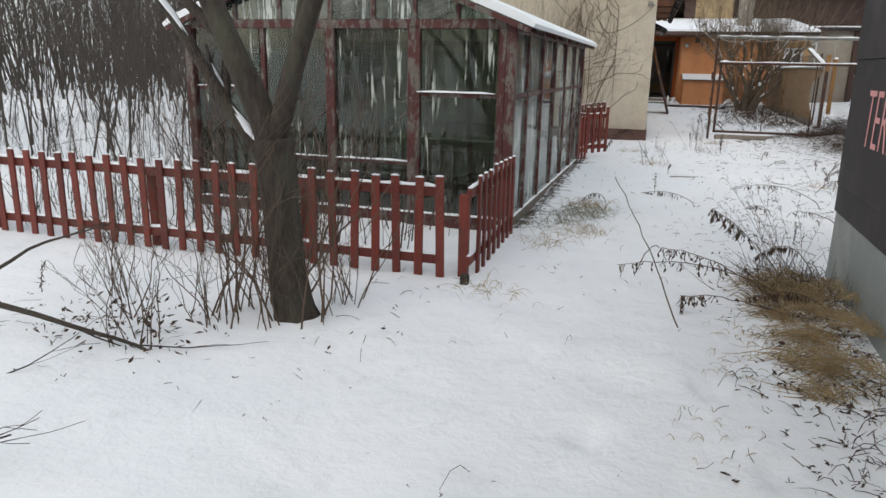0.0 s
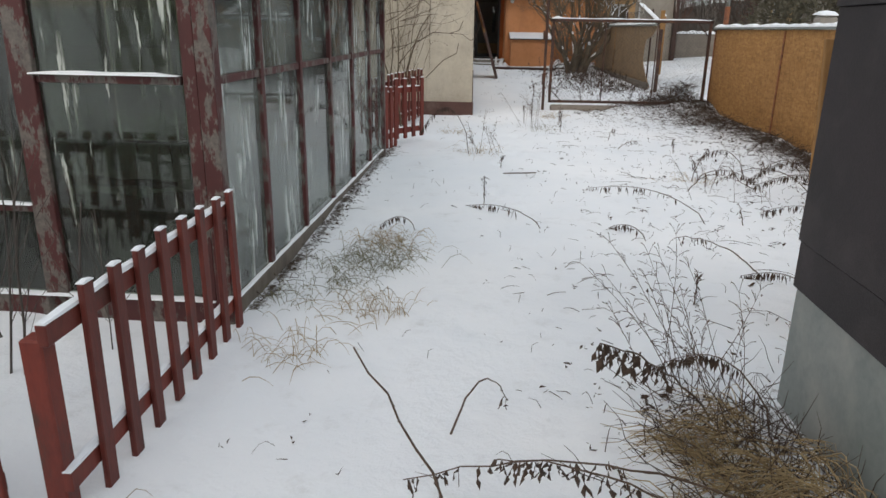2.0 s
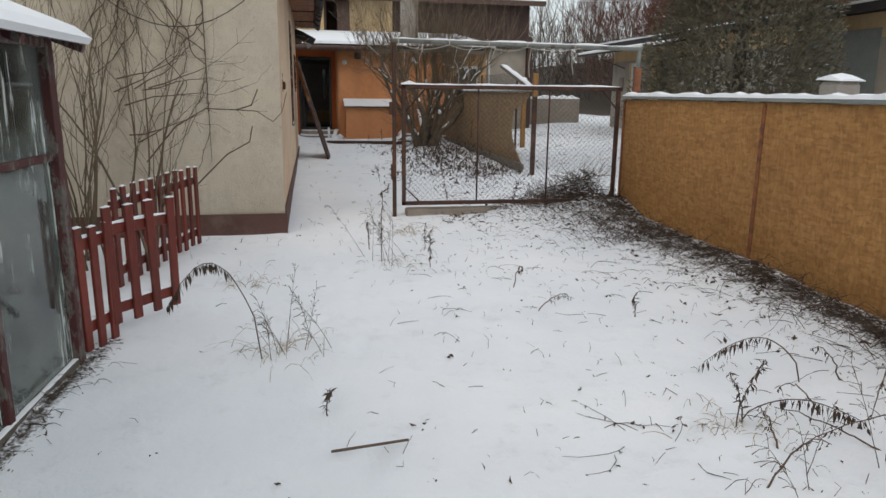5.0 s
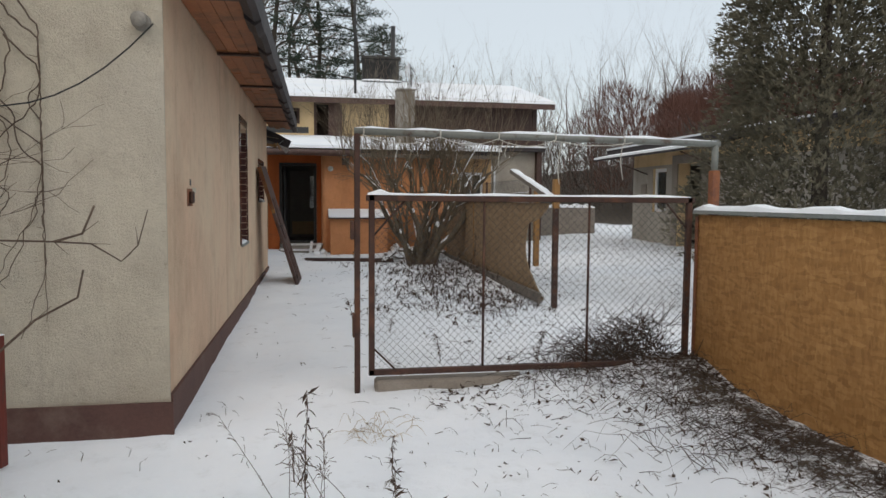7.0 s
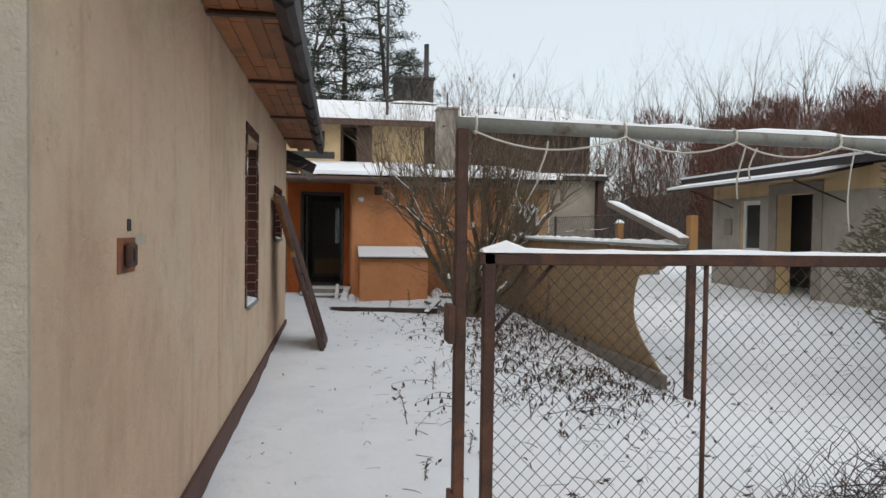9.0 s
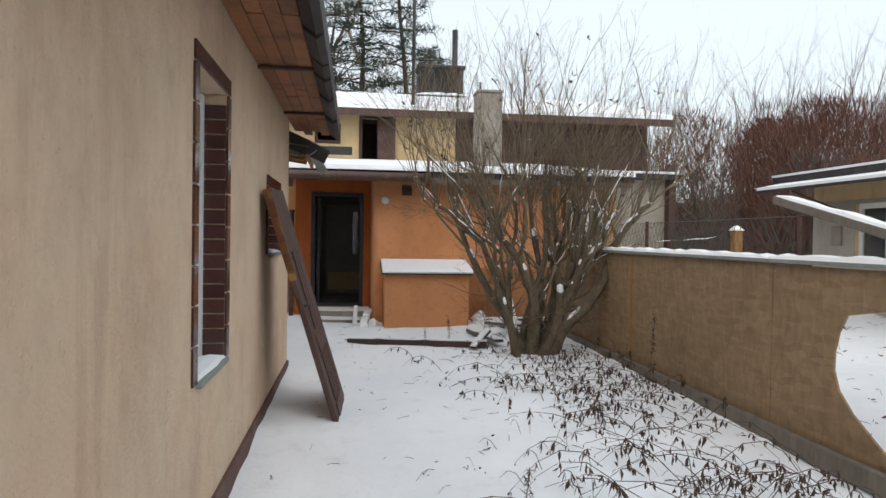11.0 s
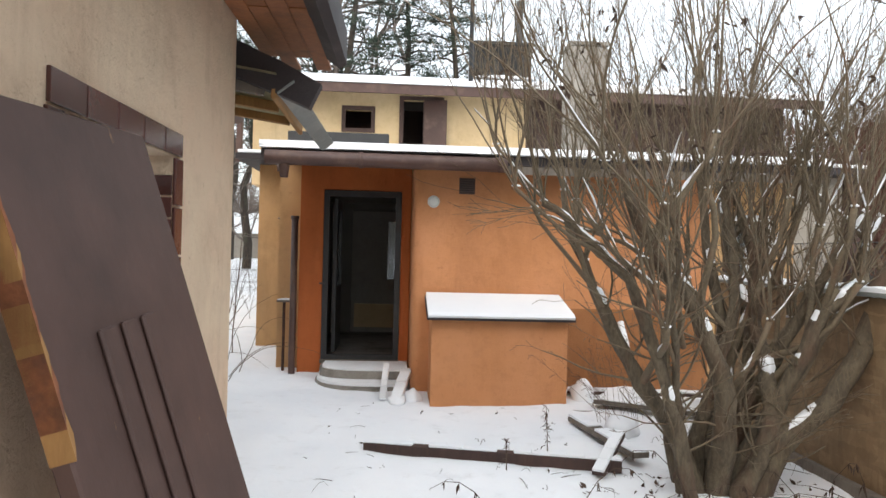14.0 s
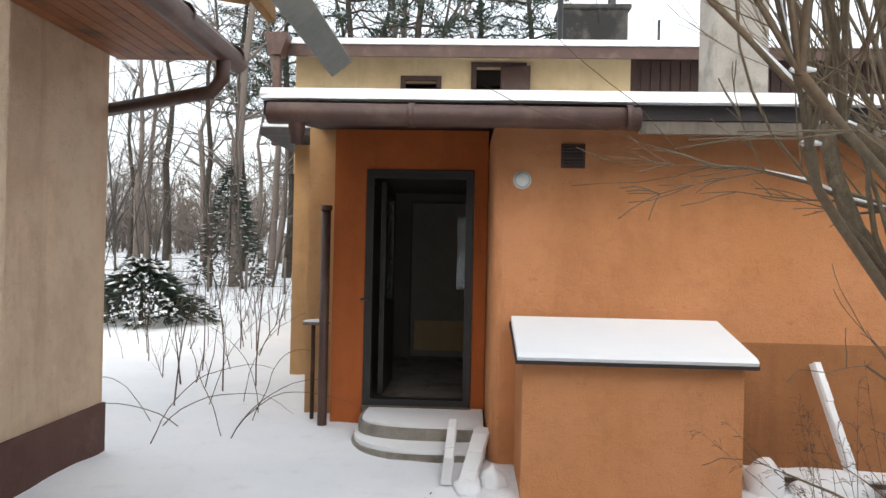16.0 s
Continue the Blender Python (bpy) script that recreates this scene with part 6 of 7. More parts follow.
# ---- small shed to the east ----
def east_shed():
    h = thing("neighbour_shed", "low beige outhouse with snowy overhanging roof", "shed")
    x, y0, y1 = 9.4, 15.5, 27.4
    wall = holed_wall("x", x, 0.3, y0, y1, -0.2, 2.95, [(25.6, 26.3, 1.40, 2.48), (24.0, 25.05, 0.5, 2.55)])
    part("wall", wall, "cream", h)
    part("dado", holed_wall("x", x - 0.012, 0.011, y0, y1, -0.2, 1.75, [(25.6, 26.3, 1.40, 2.48), (23.9, 25.15, -0.21, 2.55)]), "grey_wall", h, "bare grey render below")
    part("wall_end", box((x + 0.301, y0, -0.2), (14.5, y0 + 0.25, 2.9)), "plaster_pale", h)
    part("wall_end", box((x + 0.301, y1 - 0.25, -0.2), (14.5, y1, 2.9)), "grey_wall", h)
    part("wall_back", box((14.25, y0 + 0.26, -0.2), (14.5, y1 - 0.26, 3.4)), "grey_wall", h)
    part("roof", prism([(8.75, 2.90), (8.75, 3.02), (14.8, 3.75), (14.8, 3.6)], y0 - 0.3, y1 + 0.3), "felt", h)
    part("roof_snow", prism([(8.74, 3.023), (8.72, 3.06), (14.8, 3.84), (14.8, 3.755)], y0 - 0.31, y1 + 0.31), "snow", h)
    part("canopy", prism([(8.3, 2.70), (8.3, 2.75), (9.39, 2.98), (9.39, 2.93)], 22.6, 27.5), "felt", h)
    part("canopy_snow", prism([(8.3, 2.753), (8.29, 2.80), (9.0, 2.95), (9.0, 2.90)], 22.6, 27.5), "snow", h)
    for yy in (23.2, 26.6):
        rod((8.4, yy, 2.70), (9.39, yy, 2.35), 0.015, 6).out("canopy_bracket", "rust", h)
    part("window_frame", holed_wall("x", x + 0.06, 0.06, 25.603, 26.297, 1.403, 2.477, [(25.69, 26.21, 1.49, 2.39)]), "white_frame", h)
    g = part("pane", box((x + 0.085, 25.69, 1.49), (x + 0.09, 26.21, 2.39)), "clear_glass", h)
    g.visible_shadow = False
    part("back_room", box((x + 1.4, 23.0, 0.2), (x + 1.5, 27.1, 2.9)), "dark_room", h)
    part("lintel_surround", holed_wall("x", x - 0.03, 0.028, 23.75, 25.3, 0.3, 2.75, [(24.0, 25.05, 0.29, 2.55)]), "block", h, "bare blockwork round the doorway")
    part("meter_cupboard", box((x - 0.05, 26.6, 1.75), (x - 0.013, 26.85, 2.1), 0.006), "block", h)
    part("side_panel", box((x - 0.02, 17.2, 0.6), (x - 0.0125, 18.9, 2.7)), "sheet", h, "blue-grey sheet panel")
    p = thing("concrete_pier", "squat concrete pier capped with snow", "pier")
    part("shaft", box((4.25, 11.80, -0.1), (4.45, 12.04, 1.72), 0.03), "concrete", p)
    part("cap_snow", snow_strip((4.35, 11.78, 1.721), (4.35, 12.06, 1.735, 0.23), 0.06, seed=31), "snow", p)
    w = thing("low_wall", "low dark wall topped with snow", "wall")
    part("courses", box((7.6, 30.0, 0.2), (9.4, 30.25, 1.45), 0.01), "block", w)
    part("cap_snow", snow_strip((7.6, 30.12, 1.451), (9.4, 30.12, 1.451, 0.3), 0.10, seed=32), "snow", w)
    f = thing("wire_fence", "chain-link fence on the far side of the boards", "fence")
    s = Soup()
    for k in range(60):
        s.tube([(4.35, 20.5 + 0.1 * k, 1.3), (4.35, 20.45 + 0.1 * k + 0.45, 2.0)], [0.0025, 0.0025], 3)
        s.tube([(4.35, 20.5 + 0.1 * k + 0.4, 1.3), (4.35, 20.5 + 0.1 * k, 2.0)], [0.0025, 0.0025], 3)
    s.tube([(4.35, 20.4, 2.0), (4.35, 27.0, 2.0)], [0.004, 0.004], 4)
    tagged(s.out("mesh", "wire", f), kind="stuff")
    for yy in (20.5, 23.4, 26.5):
        rod((4.35, yy, 0.2), (4.35, yy, 2.02), 0.02, 8).out("post", "rust", f)
    o = thing("ochre_post", "short orange post behind the board fence", "post")
    part("shaft", box((5.2, 22.9, 0.1), (5.3, 23.0, 1.92), 0.006), "ochre_wood", o)
    part("cap_snow", snow_strip((5.25, 22.89, 1.921), (5.25, 23.01, 1.921, 0.12), 0.05, seed=33), "snow", o)


east_shed()


# ---- roof furniture ----
def roof_things():
    t = thing("roof_tank", "rust-streaked black and grey chimney block on the ridge", "chimney")
    part("body", box((2.68, 36.0, 5.7), (4.02, 36.8, 6.93), 0.02), "tank", t)
    part("rim", box((2.62, 35.95, 6.86), (4.08, 36.85, 6.96), 0.02), "tank", t)
    part("roof_foot_snow", snow_strip((2.6, 35.9, 6.02), (4.1, 35.9, 6.02, 0.35), 0.08, seed=41), "snow", t)
    p = thing("flue_pipe", "black sheet-metal flue above the roof", "flue")
    rod((3.9, 37.1, 5.8), (3.9, 37.1, 8.35), 0.09, 10).out("pipe", "black_frame", p)
    a = thing("aerial_mast", "thin dark aerial mast on the roof edge", "aerial")
    rod((2.18, 32.0, 4.8), (2.18, 32.0, 9.2), 0.042, 8).out("mast", "black_frame", a)
    s = Soup()
    s.tube([(2.18, 32.0, 8.9), (3.6, 36.5, 6.3)], [0.006, 0.006], 4)
    s.out("stay_wire", "cable", a)
    d = thing("satellite_dish", "pale satellite dish on a bracket", "dish")
    bm = bmesh.new()
    bmesh.ops.create_uvsphere(bm, u_segments=20, v_segments=8, radius=0.42)
    bmesh.ops.delete(bm, geom=[v for v in bm.verts if v.co.z > -0.24], context="VERTS")
    bmesh.ops.solidify(bm, geom=bm.faces[:], thickness=0.012)
    bmesh.ops.transform(bm, matrix=pose(4.5, 34.7, 6.25, 90, 0, 72), verts=bm.verts)
    part("reflector", bm, "white_frame", d, smooth=True)
    rod((4.3, 34.7, 5.4), (4.3, 34.7, 6.2), 0.025, 8).out("bracket", "black_frame", d)
    c = thing("chimney", "grey rendered chimney stack on the lower roof", "chimney")
    part("shaft", box((3.06, 28.05, 2.9), (3.53, 28.5, 4.50), 0.02), "concrete", c)
    part("cap", box((3.04, 28.03, 4.501), (3.55, 28.52, 4.55), 0.01), "concrete", c)
    u = thing("roof_rail", "dark bench-like rail lying on the snowy roof", "rail")
    part("board", box((-0.9, 30.9, 3.60), (0.75, 31.0, 3.78), 0.01), "black_frame", u)


M["tank"] = surface("sooty_rusted_block", (0.012, 0.010, 0.009), (0.11, 0.10, 0.085), 1.6, 0.8, stain=(0.012, 0.011, 0.010), stain_scale=1.3, stain_at=(0.45, 0.55))
roof_things()


# ---- wrecked lean-to roof at the outbuilding's end ----
def lean_to():
    c = thing("broken_canopy", "sagging corrugated canopy with a hanging metal strip", "canopy")
    n = 12
    bm = bmesh.new()
    rows = []
    for k in range(n + 1):
        y = AY1 + 0.0 + 1.0 * k / n
        rows.append([bm.verts.new((x, y, 2.76 - 0.15 * (x - 0.33) - 0.04 * k / n + 0.018 * math.cos(k * math.pi))) for x in (-1.6, 0.30)])
    for a, b in zip(rows, rows[1:]):
        bm.faces.new((a[0], a[1], b[1], b[0]))
    bmesh.ops.solidify(bm, geom=bm.faces[:], thickness=0.006)
    part("corrugated_sheet", bm, "old_sheet", c, "yellowed corrugated sheet")
    part("felt_flap", prism([(-1.6, 3.40), (0.09, 2.95), (0.32, 2.85), (0.535, 2.735), (0.475, 2.605), (0.33, 2.665), (0.09, 2.755), (-1.6, 3.12)], AY1 + 0.02, AY1 + 0.10), "felt", c)
    for k, yy in enumerate((AY1 + 0.1, AY1 + 0.55, AY1 + 0.98)):
        part("rafter", box((0, -0.025, -0.09), (1.85, 0.025, -0.03), 0.004, pose(-1.6, yy, 3.04, 0, 8.5, 0)), "ochre_wood" if k else "grey_wood", c)
    part("metal_strip", box((-0.055, 0, -0.006), (0.055, 1.66, 0.006), 0.003, pose(0.35, AY1 + 0.01, 2.71, -2.8, -38, 0)), "sheet", c, "bent grey metal strip")
    part("edge_board", box((0, 0, -0.05), (0.03, 1.0, 0.05), 0.006, pose(0.27, AY1 + 0.02, 2.70, -1.5, 0, 0)), "ochre_wood", c)


M["old_sheet"] = surface("yellowed_sheet", (0.20, 0.17, 0.10), (0.42, 0.38, 0.24), 4, 0.6, stain=(0.10, 0.075, 0.05), stain_scale=3)
lean_to()


# ---- old door leaning on the outbuilding ----
def leaning_door():
    d = thing("leaning_door", "brown panelled door, chipped, leaning against the wall", "door")
    W, L = 0.86, 1.99
    part("leaf", box((0, 0, -0.045), (W, L, 0), 0.006), "door_brown", d)
    for lo, hi in ((0.02, 0.18), (0.62, 0.76)):
        part("rail", box((0.152, lo, 0.0008), (0.708, hi, 0.009), 0.004), "door_brown", d)
    for k in range(3):
        part("moulding", box((0.30 + 0.115 * k, 0.80, 0.0006), (0.225 + 0.115 * k, L - 0.52, 0.014), 0.005), "door_brown", d)
    for k in range(7):
        part("rib", box((0.17 + 0.077 * k, 0.20, 0.0006), (0.205 + 0.077 * k, 0.60, 0.013), 0.004), "door_brown", d)
    part("lock_case", box((-0.012, 0.95, -0.035), (0.0, 1.12, -0.01), 0.003), "rust", d, "rusty lock plate")
    rod((0.05, 1.03, 0.0), (0.05, 1.03, 0.05), 0.012, 8).out("handle_stub", "wire", d)
    rng = random.Random(17)
    for k in range(14):
        y0 = 1.25 + 0.045 * k + rng.uniform(-0.02, 0.02)
        w = rng.uniform(0.004, 0.016)
        part("splinter", prism([(-0.003, y0), (w * 0.4, y0 + 0.02), (w, y0 + 0.05), (w * 0.3, y0 + 0.11), (-0.003, y0 + 0.15)], -0.042, 0.0105 + 0.0004 * k, "z"), "sleeve" if k % 4 else "ochre_wood", d)
    u, v = Vector((0.03, 1, 0.05)).normalized(), Vector((-0.575, 0, 1.90)).normalized()
    v = (v - u * v.dot(u)).normalized()
    w = u.cross(v)
    m = Matrix((u, v, w)).transposed().to_4x4()
    d.matrix_basis = Matrix.Translation((0.735, 20.9, 0.245)) @ m
    return d


leaning_door()


def wall_fittings():
    m = thing("socket_recess", "broken electric socket recess in the rendered wall", "socket")
    part("backing", box((AX - 0.001, 15.22, 1.60), (AX + 0.004, 15.43, 1.73)), "sleeve", m)
    part("socket", box((AX + 0.0065, 15.28, 1.62), (AX + 0.03, 15.38, 1.71), 0.008), "rust", m)
    part("slot", box((AX + 0.0305, 15.32, 1.645), (AX + 0.034, 15.335, 1.69)), "black_frame", m)
    part("patch", box((AX - 0.001, 15.45, 1.70), (AX + 0.002, 15.6, 1.74)), "plaster_pale", m)
    # flat black plate on the uncut wall, painted as the shade inside a hole
    part("hole", box((AX - 0.001, 15.34, 1.755), (AX + 0.004, 15.38, 1.80)), "black_frame", m)
    i = thing("insulator", "grey porcelain line insulator at the wall corner", "insulator")
    y = AY0 - 0.02
    s = Soup()
    s.tube([(-0.02, y, 2.73), (-0.02, y - 0.03, 2.73), (-0.02, y - 0.03, 2.73), (-0.02, y - 0.07, 2.73), (-0.02, y - 0.07, 2.73), (-0.02, y - 0.10, 2.73)], [0.055, 0.055, 0.035, 0.035, 0.05, 0.045], 12)
    s.out("body", "concrete", i)
    c = thing("slack_cable", "thin dark cable sagging along the rendered wall", "cable")
    s = Soup()
    s.tube([(0.06 - 2.4 * u, AY0 - 0.09, 2.71 - 2.75 * u * (1 - u) + 0.9 * u * u) for u in np.linspace(0, 1, 18)], [0.005] * 18, 5)
    s.out("line", "cable", c)
    l = thing("round_wall_lamp", "small round white wall lamp", "lamp")
    rod((1.32, HY, 2.39), (1.32, HY - 0.02, 2.39), 0.065, 16).out("base", "porcelain", l)
    rod((1.32, HY - 0.0205, 2.39), (1.32, HY - 0.05, 2.39), 0.055, 16, 0.045).out("cover", "porcelain", l)
    v = thing("wall_vent", "dark slatted vent grille in the orange wall", "vent")
    part("vent_frame", holed_wall("y", HY - 0.014, 0.0135, 1.59, 1.76, 2.48, 2.65, [(1.605, 1.745, 2.495, 2.635)]), "brown_metal", v)
    part("backing", box((1.605, HY - 0.003, 2.495), (1.745, HY - 0.0005, 2.635)), "black_frame", v)
    for k in range(6):
        part("slat", box((1.606, -0.010, -0.003), (1.744, 0.007, 0.003), 0.0, pose(0, HY - 0.012, 2.507 + 0.023 * k, 25, 0, 0)), "brown_metal", v)
    p = thing("pendant_lamp", "dark enamel lamp hanging under the gutter", "lamp")
    bm = bmesh.new()
    bmesh.ops.create_cone(bm, cap_ends=False, segments=16, radius1=0.10, radius2=0.025, depth=0.08, matrix=pose(-0.62, 29.15, 2.30))
    bmesh.ops.solidify(bm, geom=bm.faces[:], thickness=0.004)
    part("shade", bm, "black_frame", p)
    rod((-0.62, 29.15, 2.34), (-0.62, 29.18, 2.95), 0.006, 5).out("cord", "cable", p)
    h = thing("post_stand", "thin pole with a small snowy shelf", "stand")
    part("shelf", box((-0.48, 27.85, 1.21), (-0.27, 27.99, 1.235), 0.004), "grey_wood", h)
    part("shelf_snow", snow_strip((-0.48, 27.92, 1.236), (-0.27, 27.92, 1.236, 0.12), 0.03, seed=51), "snow", h)
    rod((-0.40, 27.92, gz(-0.4, 27.9) - 0.02), (-0.40, 27.92, 1.21), 0.018, 8).out("pole", "rust", h)


wall_fittings()


# ---- odds and ends on the ground near the steps ----
def snow_lump(name, label, category, x, y, sx, sy, sz, seed, mat="snow"):
    rng = random.Random(seed)
    bm = bmesh.new()
    bmesh.ops.create_icosphere(bm, subdivisions=3, radius=1.0)
    for v in bm.verts:
        k = 1 + 0.22 * noise.noise(v.co * 1.7 + Vector((seed, 0, 0)))
        v.co = Vector((v.co.x * sx, v.co.y * sy, v.co.z * sz)) * k
    bmesh.ops.transform(bm, matrix=pose(x, y, gz(x, y) + sz * 0.25, 0, 0, rng.uniform(0, 90)), verts=bm.verts)
    ob = part(name, bm, mat, None, smooth=True)
    return tagged(ob, label, category)


for k, (x, y, a, b, c) in enumerate(((1.14, 26.42, 0.09, 0.09, 0.10), (0.98, 26.28, 0.12, 0.09, 0.06), (2.84, 26.35, 0.12, 0.12, 0.16), (3.3, 26.4, 0.3, 0.2, 0.10), (3.75, 25.9, 0.22, 0.2, 0.12), (2.9, 25.3, 0.22, 0.15, 0.10), (3.6, 25.2, 0.25, 0.2, 0.10))):
    snow_lump("snowy_stone", "stone under a cap of fresh snow", "stone", x, y, a, b, c, k + 1)


def timber(name, label, category, p, q, w, h, mat, snow=True, seed=1, roll=0):
    """A board from p to q with snow on its upper face."""
    p, q = Vector(p), Vector(q)
    d = q - p
    t = thing(name, label, category, look(p, q) @ pose(0, 0, 0, 0, 0, roll))
    part("board", box((-w / 2, -h / 2, -d.length), (w / 2, h / 2, 0), 0.004), mat, t)
    if snow:
        bm = bmesh.new()
        n = max(3, int(d.length / 0.12))
        rng = random.Random(seed)
        for k in range(n):
            z0, z1 = -d.length * k / n, -d.length * (k + 1) / n
            if rng.random() < 0.9:
                add_box(bm, (-w * 0.46, h / 2 + 0.001, z1 - 0.002), (w * 0.46, h / 2 + 0.018 + rng.uniform(-0.006, 0.01), z0), 0.005)
        tagged(part("board_snow", bm, "snow", t), kind="stuff")
    return t


timber("white_plank", "white snowy plank propped on the steps", "plank", (0.84, 26.30, 0.40), (0.86, 27.05, 0.60), 0.07, 0.025, "white_frame", seed=2)
timber("white_plank", "white snowy plank propped on the steps", "plank", (0.97, 26.24, 0.40), (1.08, 27.0, 0.58), 0.12, 0.025, "white_frame", seed=3)
timber("dark_beam", "long dark beam half sunk in snow", "beam", (0.75, 24.72, 0.38), (2.55, 24.22, 0.40), 0.09, 0.08, "dark_wood", seed=4)
timber("dark_beam", "short dark board stuck in snow", "beam", (2.35, 24.1, 0.38), (2.62, 24.5, 0.55), 0.09, 0.03, "dark_wood", seed=5)
timber("debris_board", "dark board with snow beside the wall", "plank", (2.75, 26.6, 0.44), (4.0, 26.2, 0.50), 0.14, 0.03, "dark_wood", seed=6)
timber("debris_board", "snowy board lying beside the wall", "plank", (2.9, 26.1, 0.46), (3.9, 25.6, 0.44), 0.2, 0.04, "grey_wood", seed=7)
timber("debris_board", "snowy board lying beside the bush", "plank", (2.55, 25.5, 0.42), (2.75, 24.4, 0.42), 0.14, 0.04, "grey_wood", seed=8)
timber("pale_batten", "snowy batten leaning on the house wall", "batten", (3.45, 26.45, 0.42), (3.35, 26.80, 1.15), 0.06, 0.04, "white_frame", seed=9)
timber("lying_stick", "thin dry stick lying on the snow", "stick", (0.44, 9.90, 0.105), (0.78, 9.94, 0.11), 0.012, 0.012, "twig", False)


# ---- dead weeds standing and arching out of the snow ----
def weed(x, y, h, lean, seed, bow=0.0, along=(1, 0), leaves=9, tip=0.4):
    """A dry stalk, upright or bowed over along a direction, with shrivelled leaves that hang from it."""
    rng = random.Random(seed)
    z = gz(x, y) - 0.02
    t = thing("dead_weed", "dry dark weed stalk with shrivelled hanging leaves", "weed", group="dead weeds in the snow")
    st, lv = Soup(), Soup()
    n = 12
    pts = []
    for k in range(n + 1):
        u = k / n
        if bow:
            reach = bow * (u ** 1.1)
            zz = h * math.sin(math.pi * (0.08 + 0.78 * u)) / math.sin(math.pi * 0.5) * (1 - tip * u)
            pts.append(Vector((x + along[0] * reach + rng.uniform(-0.006, 0.006), y + along[1] * reach, z + max(0.03, zz))))
        else:
            pts.append(Vector((x + lean * u * u + rng.uniform(-0.004, 0.004), y + rng.uniform(-0.004, 0.004), z + h * u)))
    pts[0].z = z
    st.tube(pts, [0.0042 * (1 - 0.6 * k / n) for k in range(n + 1)], 4)
    for k in range(leaves * 4):
        i = min(n - 1, int(n * (0.3 + 0.7 * rng.random() ** 0.7)))
        q = pts[i].lerp(pts[i + 1], rng.random())
        a = rng.uniform(0, 6.28)
        out = Vector((math.cos(a) * 0.25, math.sin(a) * 0.25, -1.0)) if bow else Vector((math.cos(a) * 0.4, math.sin(a) * 0.4, rng.uniform(-1.0, 0.5)))
        L = rng.uniform(0.02, 0.07) * (0.7 + min(1.0, h + bow) * 0.55)
        lv.blade(q, out, L, L * rng.uniform(0.12, 0.3), (Vector((-math.sin(a), math.cos(a), 0)) + jitter(rng, 0.5)).normalized())
    st.out("stalk", "twig", t)
    tagged(lv.out("leaves", "dead_leaf", t, smooth=False), kind="stuff")


STALKS = ((0.23, 8.80, 0.27, 0.0), (0.43, 10.28, 0.16, 0.02), (1.42, 6.69, 0.23, 0.0), (2.58, 11.45, 0.18, -0.02), (0.90, 13.6, 0.30, -0.01), (0.97, 13.1, 0.66, 0.01),
          (1.42, 13.5, 0.28, 0.0), (1.37, 12.9, 0.34, 0.0), (2.35, 9.9, 0.36, 0.12), (2.42, 9.95, 0.28, -0.1), (1.42, 16.83, 0.16, 0.02), (1.42, 18.0, 0.28, -0.07))
STALKS_FAR = ((1.79, 17.3, 0.16, 0.03), (1.77, 19.05, 0.30, 0.02), (2.43, 18.0, 0.34, -0.05), (2.74, 18.4, 0.2, 0.02), (2.11, 24.6, 0.40, -0.02), (1.74, 24.2, 0.23, 0.0),
              (3.75, 21.9, 0.75, 0.05), (-3.71, 3.45, 0.22, 0.05), (0.36, 4.4, 0.12, -0.02), (2.9, 15.6, 0.35, 0.06), (2.1, 15.9, 0.3, -0.05))
for k, (x, y, h, lean) in enumerate(STALKS + STALKS_FAR):
    weed(x, y, h, lean, 100 + k, leaves=8 if h < 0.3 else 14)
BOWED = ((0.68, 8.12, 0.14, 0.85, -0.72, 0.7),
         (2.0, 8.3, 0.22, 1.3, -0.62, 0.78), (3.3, 8.7, 0.34, 0.9, -0.75, 0.55), (3.4, 9.2, 0.4, 0.9, -0.8, 0.2), (1.42, 7.85, 0.12, 0.4, -0.6, 0.7), (0.08, 11.05, 0.62, 0.85, -0.72, 0.62), (-0.3, 8.0, 0.14, 0.28, -1.0, 0.05), (2.9, 7.9, 0.25, 0.8, -0.5, 0.8))
for k, (x, y, h, bow, ax, ay) in enumerate(BOWED):
    weed(x, y, h, 0, 200 + k, bow, (ax, ay), 22 if h > 0.3 else 12, 0.25)
BOWED_EAST = ((3.6, 7.6, 0.30, 0.8, -0.9, 0.1), (3.2, 7.2, 0.25, 0.7, -0.7, -0.5), (2.6, 6.7, 0.20, 0.6, -0.6, 0.6), (3.8, 8.2, 0.42, 0.9, -0.8, 0.4), (3.0, 10.3, 0.30, 0.6, -0.8, 0.3),
              (2.2, 6.9, 0.12, 0.5, -0.7, 0.5), (3.9, 10.0, 0.35, 0.7, -0.7, -0.4), (1.3, 5.3, 0.30, 0.6, -0.6, 0.7), (1.25, 4.4, 0.20, 0.6, -0.8, 0.5), (2.4, 9.95, 0.18, 0.6, 0.9, -0.3))
for k, (x, y, h, bow, ax, ay) in enumerate(BOWED_EAST):
    weed(x, y, h, 0, 260 + k, bow, (ax, ay), 16, 0.25)


